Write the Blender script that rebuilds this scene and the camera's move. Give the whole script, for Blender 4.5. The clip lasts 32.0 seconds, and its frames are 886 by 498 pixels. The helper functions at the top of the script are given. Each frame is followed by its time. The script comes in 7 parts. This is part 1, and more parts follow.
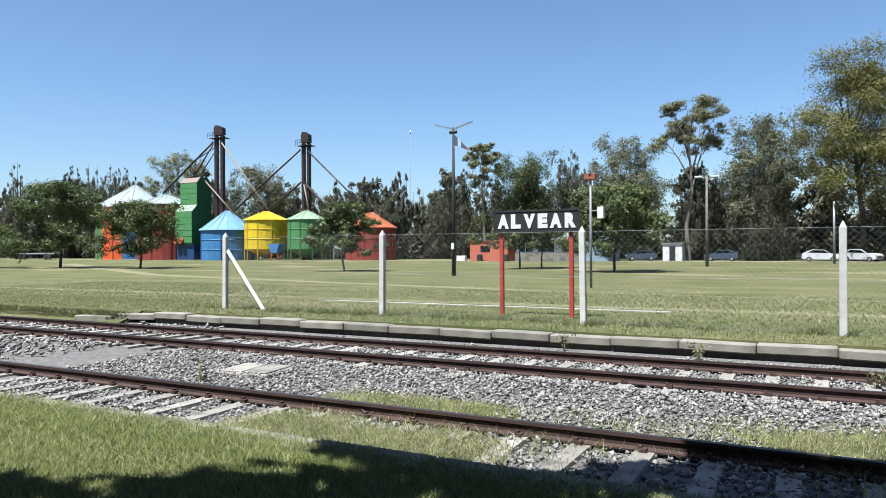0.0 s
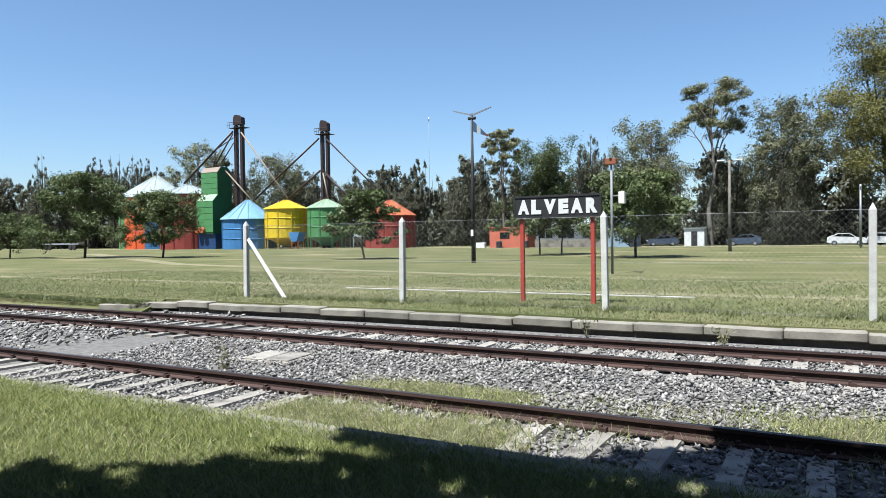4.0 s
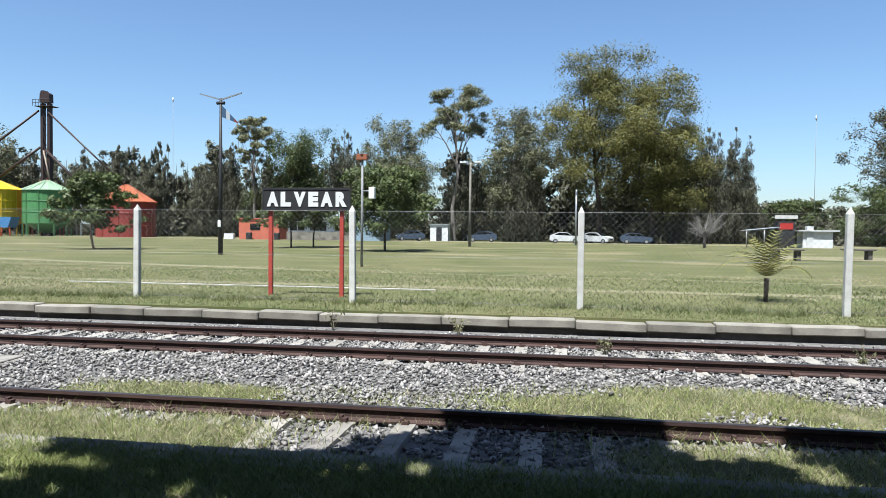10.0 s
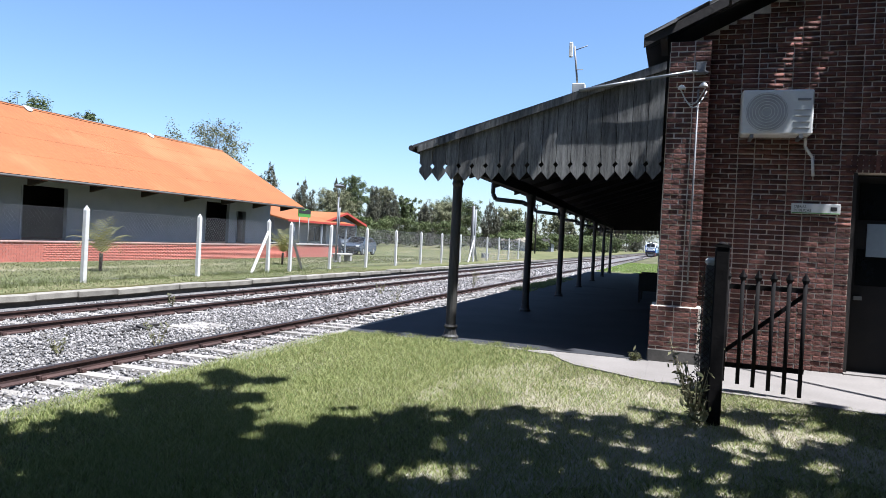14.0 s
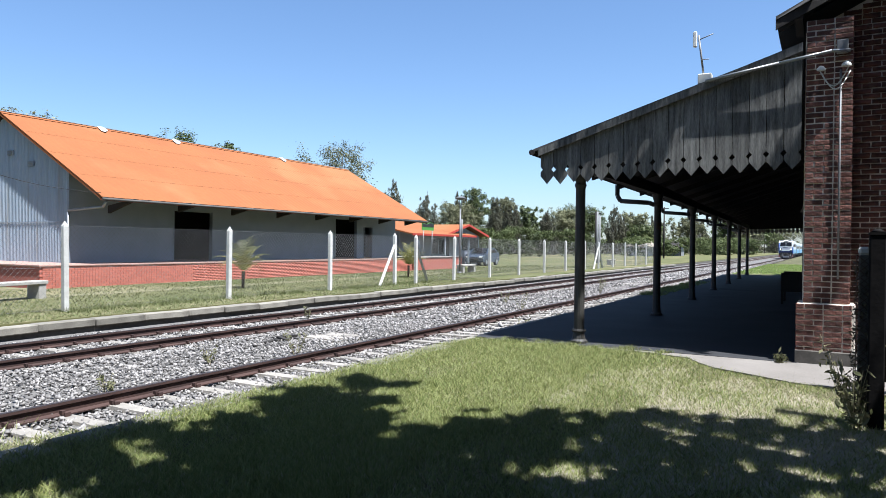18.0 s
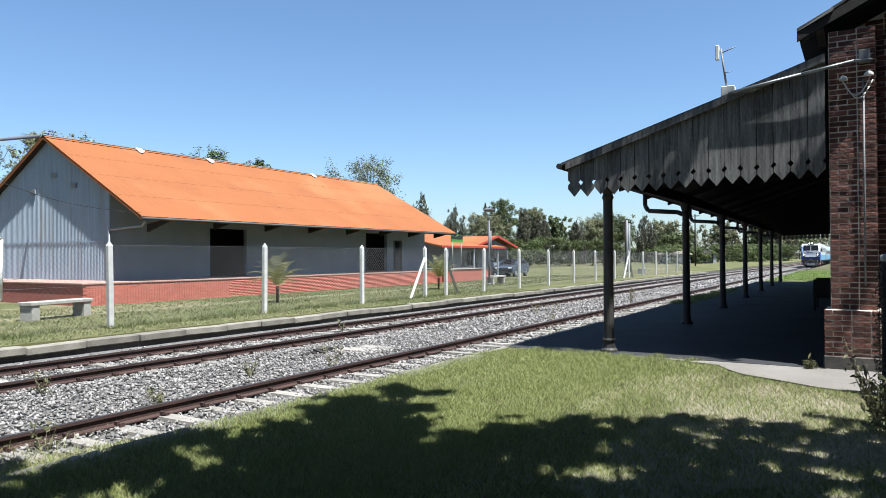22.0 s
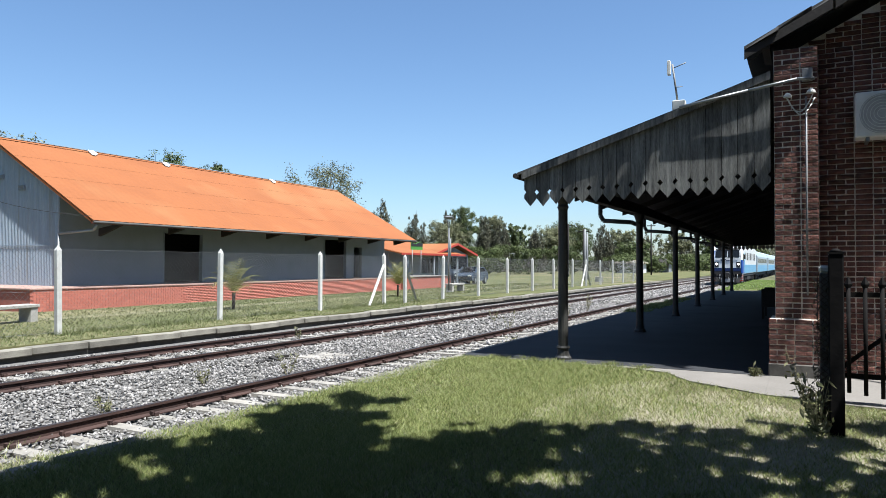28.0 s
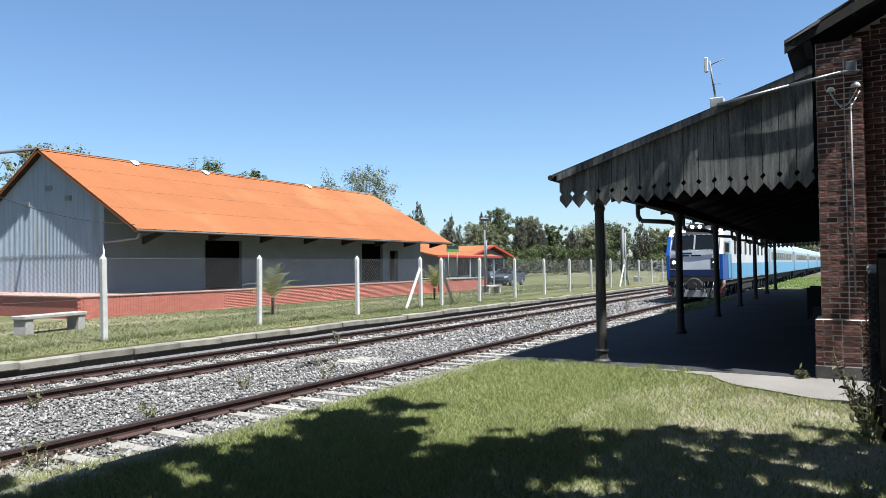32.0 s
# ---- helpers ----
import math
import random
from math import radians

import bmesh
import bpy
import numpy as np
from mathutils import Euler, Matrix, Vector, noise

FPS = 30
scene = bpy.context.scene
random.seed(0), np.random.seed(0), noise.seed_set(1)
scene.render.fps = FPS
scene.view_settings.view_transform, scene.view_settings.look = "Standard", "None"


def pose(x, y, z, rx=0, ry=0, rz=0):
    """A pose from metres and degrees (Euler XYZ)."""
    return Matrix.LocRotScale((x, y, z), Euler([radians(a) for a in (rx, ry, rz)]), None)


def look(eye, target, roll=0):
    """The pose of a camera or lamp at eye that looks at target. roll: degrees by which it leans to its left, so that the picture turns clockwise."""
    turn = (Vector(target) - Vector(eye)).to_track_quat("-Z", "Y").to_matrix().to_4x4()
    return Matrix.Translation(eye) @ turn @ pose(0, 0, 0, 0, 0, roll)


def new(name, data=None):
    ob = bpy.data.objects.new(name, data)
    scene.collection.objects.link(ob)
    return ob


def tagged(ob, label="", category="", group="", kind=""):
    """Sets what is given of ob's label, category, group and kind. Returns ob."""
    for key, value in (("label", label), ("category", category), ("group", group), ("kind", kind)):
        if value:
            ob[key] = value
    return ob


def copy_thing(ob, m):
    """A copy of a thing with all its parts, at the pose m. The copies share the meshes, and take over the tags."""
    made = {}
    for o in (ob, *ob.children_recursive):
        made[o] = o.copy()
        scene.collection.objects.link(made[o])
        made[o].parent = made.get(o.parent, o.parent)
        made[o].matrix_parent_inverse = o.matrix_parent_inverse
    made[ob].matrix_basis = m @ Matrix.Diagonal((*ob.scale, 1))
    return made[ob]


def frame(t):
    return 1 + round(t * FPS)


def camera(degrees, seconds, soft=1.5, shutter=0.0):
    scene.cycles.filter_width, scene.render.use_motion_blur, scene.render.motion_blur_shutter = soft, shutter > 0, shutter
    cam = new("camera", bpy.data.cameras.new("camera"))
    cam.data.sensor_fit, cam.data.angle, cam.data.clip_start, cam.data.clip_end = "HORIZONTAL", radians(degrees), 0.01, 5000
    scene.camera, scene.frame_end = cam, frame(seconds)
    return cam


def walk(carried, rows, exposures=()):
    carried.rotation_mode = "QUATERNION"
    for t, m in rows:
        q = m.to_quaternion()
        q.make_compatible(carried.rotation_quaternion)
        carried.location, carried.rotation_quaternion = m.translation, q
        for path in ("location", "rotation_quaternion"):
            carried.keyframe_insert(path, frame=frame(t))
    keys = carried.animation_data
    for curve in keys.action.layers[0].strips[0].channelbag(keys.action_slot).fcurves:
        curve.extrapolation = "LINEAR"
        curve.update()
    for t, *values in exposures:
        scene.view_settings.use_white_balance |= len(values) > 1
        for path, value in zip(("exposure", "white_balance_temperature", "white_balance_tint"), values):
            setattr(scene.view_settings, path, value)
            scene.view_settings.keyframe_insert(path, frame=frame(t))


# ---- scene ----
cam = camera(64.7, 32.0, soft=0.6)

PATH = [
    (0, (0.278, 0.534, 1.856), (-0.641, 2.31, 1.859), -0.3),
    (0.5, (0.253, 0.569, 1.849), (-0.669, 2.344, 1.849), -0.1),
    (1, (0.235, 0.57, 1.844), (-0.712, 2.332, 1.859), -0.1),
    (1.5, (0.232, 0.57, 1.844), (-0.733, 2.322, 1.871), -0.2),
    (2, (0.229, 0.589, 1.849), (-0.744, 2.336, 1.866), -0.3),
    (2.5, (0.238, 0.587, 1.846), (-0.729, 2.337, 1.852), -0.8),
    (3, (0.254, 0.593, 1.842), (-0.723, 2.338, 1.828), -0.9),
    (3.5, (0.248, 0.608, 1.838), (-0.742, 2.345, 1.812), -1.1),
    (4, (0.221, 0.603, 1.841), (-0.747, 2.353, 1.808), -0.8),
    (4.5, (0.224, 0.599, 1.838), (-0.737, 2.353, 1.807), -0.6),
    (6.5, (0.231, 0.618, 1.828), (-0.722, 2.377, 1.811), -0.4),
    (7, (0.224, 0.62, 1.83), (-0.738, 2.373, 1.807), -0.4),
    (7.5, (0.206, 0.617, 1.837), (-0.726, 2.386, 1.805), -0.0),
    (8, (0.214, 0.624, 1.836), (-0.688, 2.409, 1.807), -0.1),
    (8.5, (0.224, 0.635, 1.837), (-0.642, 2.437, 1.8), -0.4),
    (9, (0.246, 0.618, 1.84), (-0.526, 2.463, 1.793), -0.2),
    (9.5, (0.254, 0.62, 1.848), (-0.338, 2.53, 1.79), 0.3),
    (10, (0.318, 0.581, 1.854), (0.009, 2.556, 1.799), 0.6),
    (10.4, (0.426, 0.509, 1.856), (0.367, 2.508, 1.812), 0.3),
    (10.5, (0.462, 0.494, 1.857), (0.455, 2.494, 1.821), 0.5),
    (11, (0.679, 0.463, 1.866), (0.988, 2.439, 1.837), 0.7),
    (11.4, (0.89, 0.431, 1.875), (1.348, 2.378, 1.848), 1.1),
    (11.5, (0.932, 0.413, 1.876), (1.432, 2.349, 1.851), 1.5),
    (12, (1.061, 0.272, 1.887), (1.944, 2.067, 1.843), 2.1),
    (12.1, (1.072, 0.237, 1.888), (2.092, 1.956, 1.828), 1.4),
    (12.2, (1.071, 0.196, 1.889), (2.222, 1.831, 1.854), 2.4),
    (12.5, (1.036, 0.067, 1.898), (2.53, 1.396, 1.879), 2.1),
    (13, (0.982, -0.055, 1.928), (2.72, 0.933, 1.862), 2.3),
    (13.5, (0.95, -0.151, 1.95), (2.797, 0.614, 1.906), 3.5),
    (14, (0.956, -0.172, 1.966), (2.852, 0.462, 1.936), 3.0),
    (14.3, (0.951, -0.181, 1.977), (2.853, 0.436, 1.941), 2.8),
    (14.5, (0.945, -0.188, 1.976), (2.847, 0.428, 1.941), 2.2),
    (16.5, (0.92, -0.19, 1.89), (2.762, 0.588, 1.881), 1.3),
    (17, (0.903, -0.194, 1.893), (2.729, 0.621, 1.898), 1.2),
    (17.5, (0.919, -0.177, 1.887), (2.722, 0.688, 1.877), 1.2),
    (18, (0.926, -0.163, 1.886), (2.683, 0.792, 1.876), 0.7),
    (18.5, (0.928, -0.15, 1.888), (2.66, 0.85, 1.886), 0.5),
    (19, (0.928, -0.159, 1.892), (2.654, 0.851, 1.893), 0.1),
    (19.5, (0.902, -0.215, 1.895), (2.599, 0.842, 1.908), 0.1),
    (20, (0.83, -0.237, 1.901), (2.523, 0.828, 1.921), -0.6),
    (20.5, (0.709, -0.221, 1.901), (2.405, 0.838, 1.904), -0.9),
    (21, (0.652, -0.27, 1.91), (2.36, 0.771, 1.924), -0.3),
    (21.5, (0.623, -0.303, 1.908), (2.347, 0.71, 1.93), -0.3),
    (22, (0.625, -0.285, 1.911), (2.341, 0.741, 1.934), -0.3),
    (22.5, (0.616, -0.299, 1.912), (2.32, 0.747, 1.947), -0.2),
    (23, (0.622, -0.306, 1.916), (2.329, 0.735, 1.949), -0.1),
    (23.5, (0.622, -0.302, 1.907), (2.33, 0.737, 1.942), -0.3),
    (24, (0.615, -0.313, 1.913), (2.331, 0.714, 1.947), -0.1),
    (24.5, (0.608, -0.322, 1.921), (2.327, 0.7, 1.964), -0.2),
    (25, (0.59, -0.347, 1.919), (2.325, 0.648, 1.959), -0.1),
    (25.5, (0.615, -0.338, 1.915), (2.362, 0.635, 1.956), -0.1),
    (26, (0.627, -0.343, 1.911), (2.376, 0.627, 1.957), -0.0),
    (26.5, (0.628, -0.344, 1.921), (2.385, 0.61, 1.96), -0.2),
    (28.5, (0.618, -0.355, 1.92), (2.391, 0.571, 1.965), 0.2),
    (29, (0.641, -0.344, 1.913), (2.41, 0.589, 1.954), 0.1),
    (29.5, (0.636, -0.349, 1.907), (2.405, 0.582, 1.946), -0.0),
    (30, (0.634, -0.355, 1.917), (2.4, 0.583, 1.959), -0.3),
    (30.5, (0.629, -0.363, 1.916), (2.388, 0.588, 1.969), -0.4),
    (31, (0.636, -0.358, 1.914), (2.387, 0.605, 1.965), -0.4),
    (31.5, (0.637, -0.355, 1.923), (2.371, 0.639, 1.976), -0.6),
    (32, (0.637, -0.355, 1.956), (2.358, 0.663, 2.005), -0.7),
]
EXPOSURES = [(0, 1.49, 5650, 6), (9, 1.5, 5650, 6), (12, 1.53, 5650, 7), (13, 1.57, 5600, 8), (14, 1.8, 5450, 12), (17, 1.78, 5450, 12), (18, 1.68, 5550, 9), (20, 1.57, 5650, 6), (32, 1.56, 5650, 6)]
walk(cam, [(t, look(eye, target, roll)) for t, eye, target, roll in PATH], EXPOSURES)

# ---- light ----
SUNX, SUNY = 0.13, 0.43
SUN_TO = Vector((-SUNX, -SUNY, 1.0)).normalized()
world = bpy.data.worlds.new("sky")
scene.world = world
world.use_nodes = True
wn = world.node_tree.nodes
sky = wn.new("ShaderNodeTexSky")
sky.sky_type, sky.sun_disc = "NISHITA", False
sky.sun_elevation = math.asin(SUN_TO.z)
sky.sun_rotation = math.atan2(SUN_TO.x, SUN_TO.y)
sky.altitude, sky.air_density, sky.dust_density, sky.ozone_density = 30, 1.0, 0.8, 2.4
wn["Background"].inputs[1].default_value = 0.0535
world.node_tree.links.new(sky.outputs[0], wn["Background"].inputs[0])
sun_data = bpy.data.lights.new("sun", "SUN")
sun_data.energy, sun_data.angle, sun_data.color = 5.0, radians(0.53), (1.0, 0.93, 0.83)
sun = new("sun", sun_data)
sun.matrix_world = look(SUN_TO * 60, (0, 0, 0))

# ---- materials ----


def mat(name, c1, c2=None, rough=0.8, metal=0.0, scale=4.0, fine=40.0, bump=0.15, spec=0.3, rand=0.0, stretch=(1, 1, 1), c3=None, cover=0.5, island=0.0, dull=0.62):
    """Two-scale noise between two colours, an optional third colour in patches, fine relief. dull: scales all colours
    down, so that shade renders deeper against the sky.
    """
    m = bpy.data.materials.new(name)
    m.use_nodes = True
    nt = m.node_tree
    n, l = nt.nodes, nt.links
    p = n["Principled BSDF"]
    c1, c2 = tuple(v * dull for v in c1), tuple(v * dull for v in (c2 or [v * 0.75 for v in c1]))
    c3 = c3 and tuple(v * dull for v in c3)
    tc = n.new("ShaderNodeTexCoord")
    mp = n.new("ShaderNodeMapping")
    mp.inputs["Scale"].default_value = stretch
    l.new(tc.outputs["Object"], mp.inputs[0])
    a = n.new("ShaderNodeTexNoise")
    a.inputs["Scale"].default_value, a.inputs["Detail"].default_value = scale, 5
    b = n.new("ShaderNodeTexNoise")
    b.inputs["Scale"].default_value, b.inputs["Detail"].default_value = fine, 3
    for t in (a, b):
        l.new(mp.outputs[0], t.inputs[0])
    add = n.new("ShaderNodeMath")
    add.operation = "MULTIPLY_ADD"
    l.new(b.outputs[0], add.inputs[0])
    add.inputs[1].default_value = 0.5
    l.new(a.outputs[0], add.inputs[2])
    ramp = n.new("ShaderNodeMapRange")
    ramp.inputs[1].default_value, ramp.inputs[2].default_value = 0.5, 1.0
    l.new(add.outputs[0], ramp.inputs[0])
    mix = n.new("ShaderNodeMix")
    mix.data_type = "RGBA"
    mix.inputs[6].default_value, mix.inputs[7].default_value = (*c1, 1), (*c2, 1)
    l.new(ramp.outputs[0], mix.inputs[0])
    col = mix.outputs[2]
    if c3:
        d = n.new("ShaderNodeTexNoise")
        d.inputs["Scale"].default_value, d.inputs["Detail"].default_value = scale * 0.45, 8
        l.new(mp.outputs[0], d.inputs[0])
        r3 = n.new("ShaderNodeMapRange")
        r3.inputs[1].default_value, r3.inputs[2].default_value = cover, cover + 0.14
        l.new(d.outputs[0], r3.inputs[0])
        m3 = n.new("ShaderNodeMix")
        m3.data_type = "RGBA"
        m3.inputs[7].default_value = (*c3, 1)
        l.new(r3.outputs[0], m3.inputs[0])
        l.new(col, m3.inputs[6])
        col = m3.outputs[2]
    if rand or island:
        info = n.new("ShaderNodeNewGeometry" if island else "ShaderNodeObjectInfo")
        mr = n.new("ShaderNodeMapRange")
        v = island or rand
        mr.inputs[3].default_value, mr.inputs[4].default_value = 1 - v, 1 + v
        l.new(info.outputs["Random Per Island" if island else "Random"], mr.inputs[0])
        hsv = n.new("ShaderNodeHueSaturation")
        l.new(mr.outputs[0], hsv.inputs["Value"])
        l.new(col, hsv.inputs["Color"])
        col = hsv.outputs[0]
    l.new(col, p.inputs["Base Color"])
    p.inputs["Roughness"].default_value, p.inputs["Metallic"].default_value = rough, metal
    p.inputs["Specular IOR Level"].default_value = spec
    if bump:
        bu = n.new("ShaderNodeBump")
        bu.inputs["Strength"].default_value, bu.inputs["Distance"].default_value = bump, 0.02
        l.new(add.outputs[0], bu.inputs["Height"])
        l.new(bu.outputs[0], p.inputs["Normal"])
    return m


def leaf_mat(name, c1, c2, trans=0.22):
    # leaf colours scaled down like dull in mat(), to deepen the shade
    c1, c2 = tuple(v * 0.6 for v in c1), tuple(v * 0.6 for v in c2)
    m = bpy.data.materials.new(name)
    m.use_nodes = True
    nt = m.node_tree
    n, l = nt.nodes, nt.links
    out = n["Material Output"]
    n.remove(n["Principled BSDF"])
    geo, info = n.new("ShaderNodeNewGeometry"), n.new("ShaderNodeObjectInfo")
    mix = n.new("ShaderNodeMix")
    mix.data_type = "RGBA"
    mix.inputs[6].default_value, mix.inputs[7].default_value = (*c1, 1), (*c2, 1)
    l.new(geo.outputs["Random Per Island"], mix.inputs[0])
    mr = n.new("ShaderNodeMapRange")
    mr.inputs[3].default_value, mr.inputs[4].default_value = 0.8, 1.2
    l.new(info.outputs["Random"], mr.inputs[0])
    hsv = n.new("ShaderNodeHueSaturation")
    l.new(mr.outputs[0], hsv.inputs["Value"])
    l.new(mix.outputs[2], hsv.inputs["Color"])
    d, t, g = n.new("ShaderNodeBsdfDiffuse"), n.new("ShaderNodeBsdfTranslucent"), n.new("ShaderNodeBsdfGlossy")
    g.inputs["Roughness"].default_value = 0.45
    ms, mg = n.new("ShaderNodeMixShader"), n.new("ShaderNodeMixShader")
    ms.inputs[0].default_value, mg.inputs[0].default_value = trans, 0.015
    l.new(hsv.outputs[0], d.inputs[0])
    l.new(hsv.outputs[0], t.inputs[0])
    l.new(d.outputs[0], ms.inputs[1])
    l.new(t.outputs[0], ms.inputs[2])
    l.new(ms.outputs[0], mg.inputs[1])
    l.new(g.outputs[0], mg.inputs[2])
    l.new(mg.outputs[0], out.inputs[0])
    return m


def glow(name, c, strength):
    m = mat(name, c, bump=0)
    p = m.node_tree.nodes["Principled BSDF"]
    p.inputs["Emission Color"].default_value = (*c, 1)
    p.inputs["Emission Strength"].default_value = strength
    return m


def glassy(name, c, rough=0.12):
    m = mat(name, c, rough=rough, bump=0, spec=0.3)
    return m


M_LAWN = mat("mown_grass", (0.085, 0.104, 0.036), (0.2, 0.18, 0.088), 0.95, scale=0.4, fine=7, bump=0.8, spec=0.1, c3=(0.28, 0.24, 0.14), cover=0.55, stretch=(0.5, 0.8, 1))
M_SOIL = mat("sandy_path", (0.3, 0.27, 0.17), (0.2, 0.185, 0.1), 0.95, scale=1.5, fine=40, bump=0.3, spec=0.1)
M_GRASS = mat("platform_turf", (0.06, 0.065, 0.026), (0.15, 0.14, 0.075), 0.95, scale=1.6, fine=40, bump=0.6, spec=0.1, c3=(0.34, 0.29, 0.2), cover=0.56)
M_EARTH = mat("dry_bare_earth", (0.4, 0.355, 0.27), (0.27, 0.24, 0.17), 0.95, scale=5, fine=45, bump=0.6, spec=0.1, c3=(0.15, 0.15, 0.07), cover=0.55)
M_BED = mat("ballast_bed", (0.24, 0.225, 0.21), (0.11, 0.102, 0.095), 0.95, scale=9, fine=30, bump=1.0, spec=0.2)
M_STONE = mat("ballast_stone", (0.36, 0.335, 0.315), (0.22, 0.204, 0.192), 0.9, scale=20, fine=90, bump=0.1, island=0.6)
M_RUST = mat("rusty_rail_steel", (0.1, 0.056, 0.046), (0.045, 0.028, 0.025), 0.75, metal=0.15, scale=6, fine=60, stretch=(0.3, 1, 1))
M_RAILTOP = mat("worn_rail_head", (0.11, 0.09, 0.085), (0.06, 0.047, 0.044), 0.5, metal=0.6, scale=3, fine=50, stretch=(0.2, 1, 1), bump=0.05)
M_SLEEPER = mat("concrete_sleeper", (0.40, 0.365, 0.315), (0.26, 0.235, 0.205), 0.9, scale=5, fine=50, rand=0.2, c3=(0.15, 0.135, 0.12), cover=0.56)
M_KERB = mat("old_platform_concrete", (0.33, 0.305, 0.25), (0.19, 0.17, 0.14), 0.9, scale=2.5, fine=40, rand=0.18, c3=(0.15, 0.135, 0.11), cover=0.52, bump=0.6)
M_DARKWALL = mat("dark_concrete", (0.17, 0.155, 0.135), (0.09, 0.082, 0.07), 0.95, scale=5, fine=30)
M_CONC = mat("platform_floor_concrete", (0.29, 0.262, 0.235), (0.2, 0.18, 0.16), 0.85, scale=1.2, fine=35, bump=0.2, c3=(0.17, 0.155, 0.135), cover=0.58)
# cement under the canopy: the canopy's shade is put into this near-black colour
M_CEMENT = mat("shade_darkened_cement", (0.06, 0.06, 0.064), (0.04, 0.04, 0.043), 0.8, scale=1.0, fine=25, bump=0.1, c3=(0.02, 0.02, 0.022), cover=0.6, spec=0.12)
M_WHITE = mat("white_fence_paint", (0.74, 0.725, 0.68), (0.55, 0.53, 0.48), 0.8, scale=5, fine=40, rand=0.08, bump=0.35, c3=(0.44, 0.42, 0.37), cover=0.62)
M_BENCH = mat("pale_bench_concrete", (0.50, 0.47, 0.42), (0.37, 0.35, 0.31), 0.85, scale=4, fine=50, bump=0.2)
M_WIRE = mat("galvanised_wire", (0.3, 0.3, 0.3), (0.18, 0.18, 0.18), 0.5, metal=0.7, bump=0)
M_RED = mat("red_oxide_paint", (0.50, 0.07, 0.045), (0.38, 0.05, 0.035), 0.6, scale=6, fine=40, c3=(0.3, 0.06, 0.05), cover=0.6)
M_BLACK = mat("black_paint", (0.022, 0.022, 0.024), (0.035, 0.034, 0.034), 0.6, scale=6)
M_LETTER = mat("white_letter_paint", (0.84, 0.83, 0.8), (0.74, 0.73, 0.7), 0.7, scale=10, fine=80)
M_ROOF = mat("orange_roof_paint", (0.36, 0.128, 0.044), (0.3, 0.107, 0.038), 0.78, scale=0.5, fine=9, bump=0.1, c3=(0.36, 0.152, 0.058), cover=0.52, spec=0.2)
# shed whites hold their shade in the colour: blued, the front wall darker
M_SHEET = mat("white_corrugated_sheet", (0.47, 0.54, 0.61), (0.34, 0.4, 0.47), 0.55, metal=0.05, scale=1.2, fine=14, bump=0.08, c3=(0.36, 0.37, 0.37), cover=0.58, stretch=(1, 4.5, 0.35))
M_WALLW = mat("white_wall_shade_tone", (0.36, 0.395, 0.44), (0.29, 0.32, 0.36), 0.8, scale=1.2, fine=30, bump=0.1)
M_DOCK = mat("red_painted_brick", (0.6, 0.2, 0.14), (0.47, 0.15, 0.105), 0.85, scale=3, fine=30, rand=0.12, bump=0.25)
M_DOCKJ = mat("red_painted_mortar", (0.5, 0.165, 0.12), (0.4, 0.13, 0.095), 0.9, scale=5)
M_BRICK = mat("station_brick", (0.15, 0.06, 0.042), (0.06, 0.03, 0.025), 0.9, scale=11, fine=45, rand=0.45, bump=0.7, c3=(0.22, 0.15, 0.115), cover=0.62, dull=0.9)
M_BRICKI = mat("station_brick_far", (0.15, 0.06, 0.042), (0.06, 0.03, 0.025), 0.9, scale=11, fine=45, island=0.45, bump=0.7, c3=(0.22, 0.15, 0.115), cover=0.62, dull=0.9)
M_MORTAR = mat("mortar", (0.78, 0.70, 0.6), (0.52, 0.46, 0.38), 0.95, scale=8, fine=60, bump=0.4, dull=0.9)
M_WOODG = mat("weathered_grey_wood", (0.2, 0.196, 0.18), (0.05, 0.048, 0.045), 0.85, scale=3, fine=24, stretch=(8, 8, 0.7), rand=0.22, bump=0.4, dull=0.9)
M_WOODD = mat("dark_old_wood", (0.05, 0.043, 0.038), (0.03, 0.026, 0.023), 0.9, scale=4, fine=30, stretch=(1, 6, 6), bump=0.3)
M_COL = mat("dark_column_paint", (0.075, 0.07, 0.06), (0.045, 0.042, 0.04), 0.55, scale=4, fine=40, c3=(0.16, 0.06, 0.03), cover=0.66)
M_TIN = mat("old_roof_sheet", (0.15, 0.14, 0.13), (0.09, 0.085, 0.08), 0.7, scale=2, metal=0.2)
M_STEEL = mat("galvanised_steel", (0.42, 0.43, 0.43), (0.32, 0.33, 0.33), 0.45, metal=0.6, scale=6, bump=0.05)
M_IRON = mat("black_iron", (0.011, 0.01, 0.01), (0.02, 0.018, 0.017), 0.8, scale=9, spec=0.06)
M_PLASTIC = mat("pale_plastic", (0.66, 0.66, 0.62), (0.58, 0.57, 0.53), 0.5, scale=6, bump=0.05, dull=0.9)
M_LAMPP = mat("dull_lamp_steel", (0.22, 0.225, 0.23), (0.15, 0.15, 0.155), 0.55, metal=0.3, scale=6, bump=0.05)
M_GREYP = mat("grey_plastic", (0.3, 0.3, 0.3), (0.22, 0.22, 0.22), 0.5, scale=6, bump=0.05)
M_ACIN = mat("unit_recess", (0.62, 0.62, 0.6), (0.48, 0.48, 0.46), 0.7, scale=8, bump=0.05)
# near black that stands in for the darkness of unlit interiors
M_DARK = mat("painted_darkness", (0.02, 0.02, 0.02), (0.03, 0.028, 0.026), 0.9, bump=0)
M_GLASS = glassy("dark_window_glass", (0.012, 0.014, 0.016))
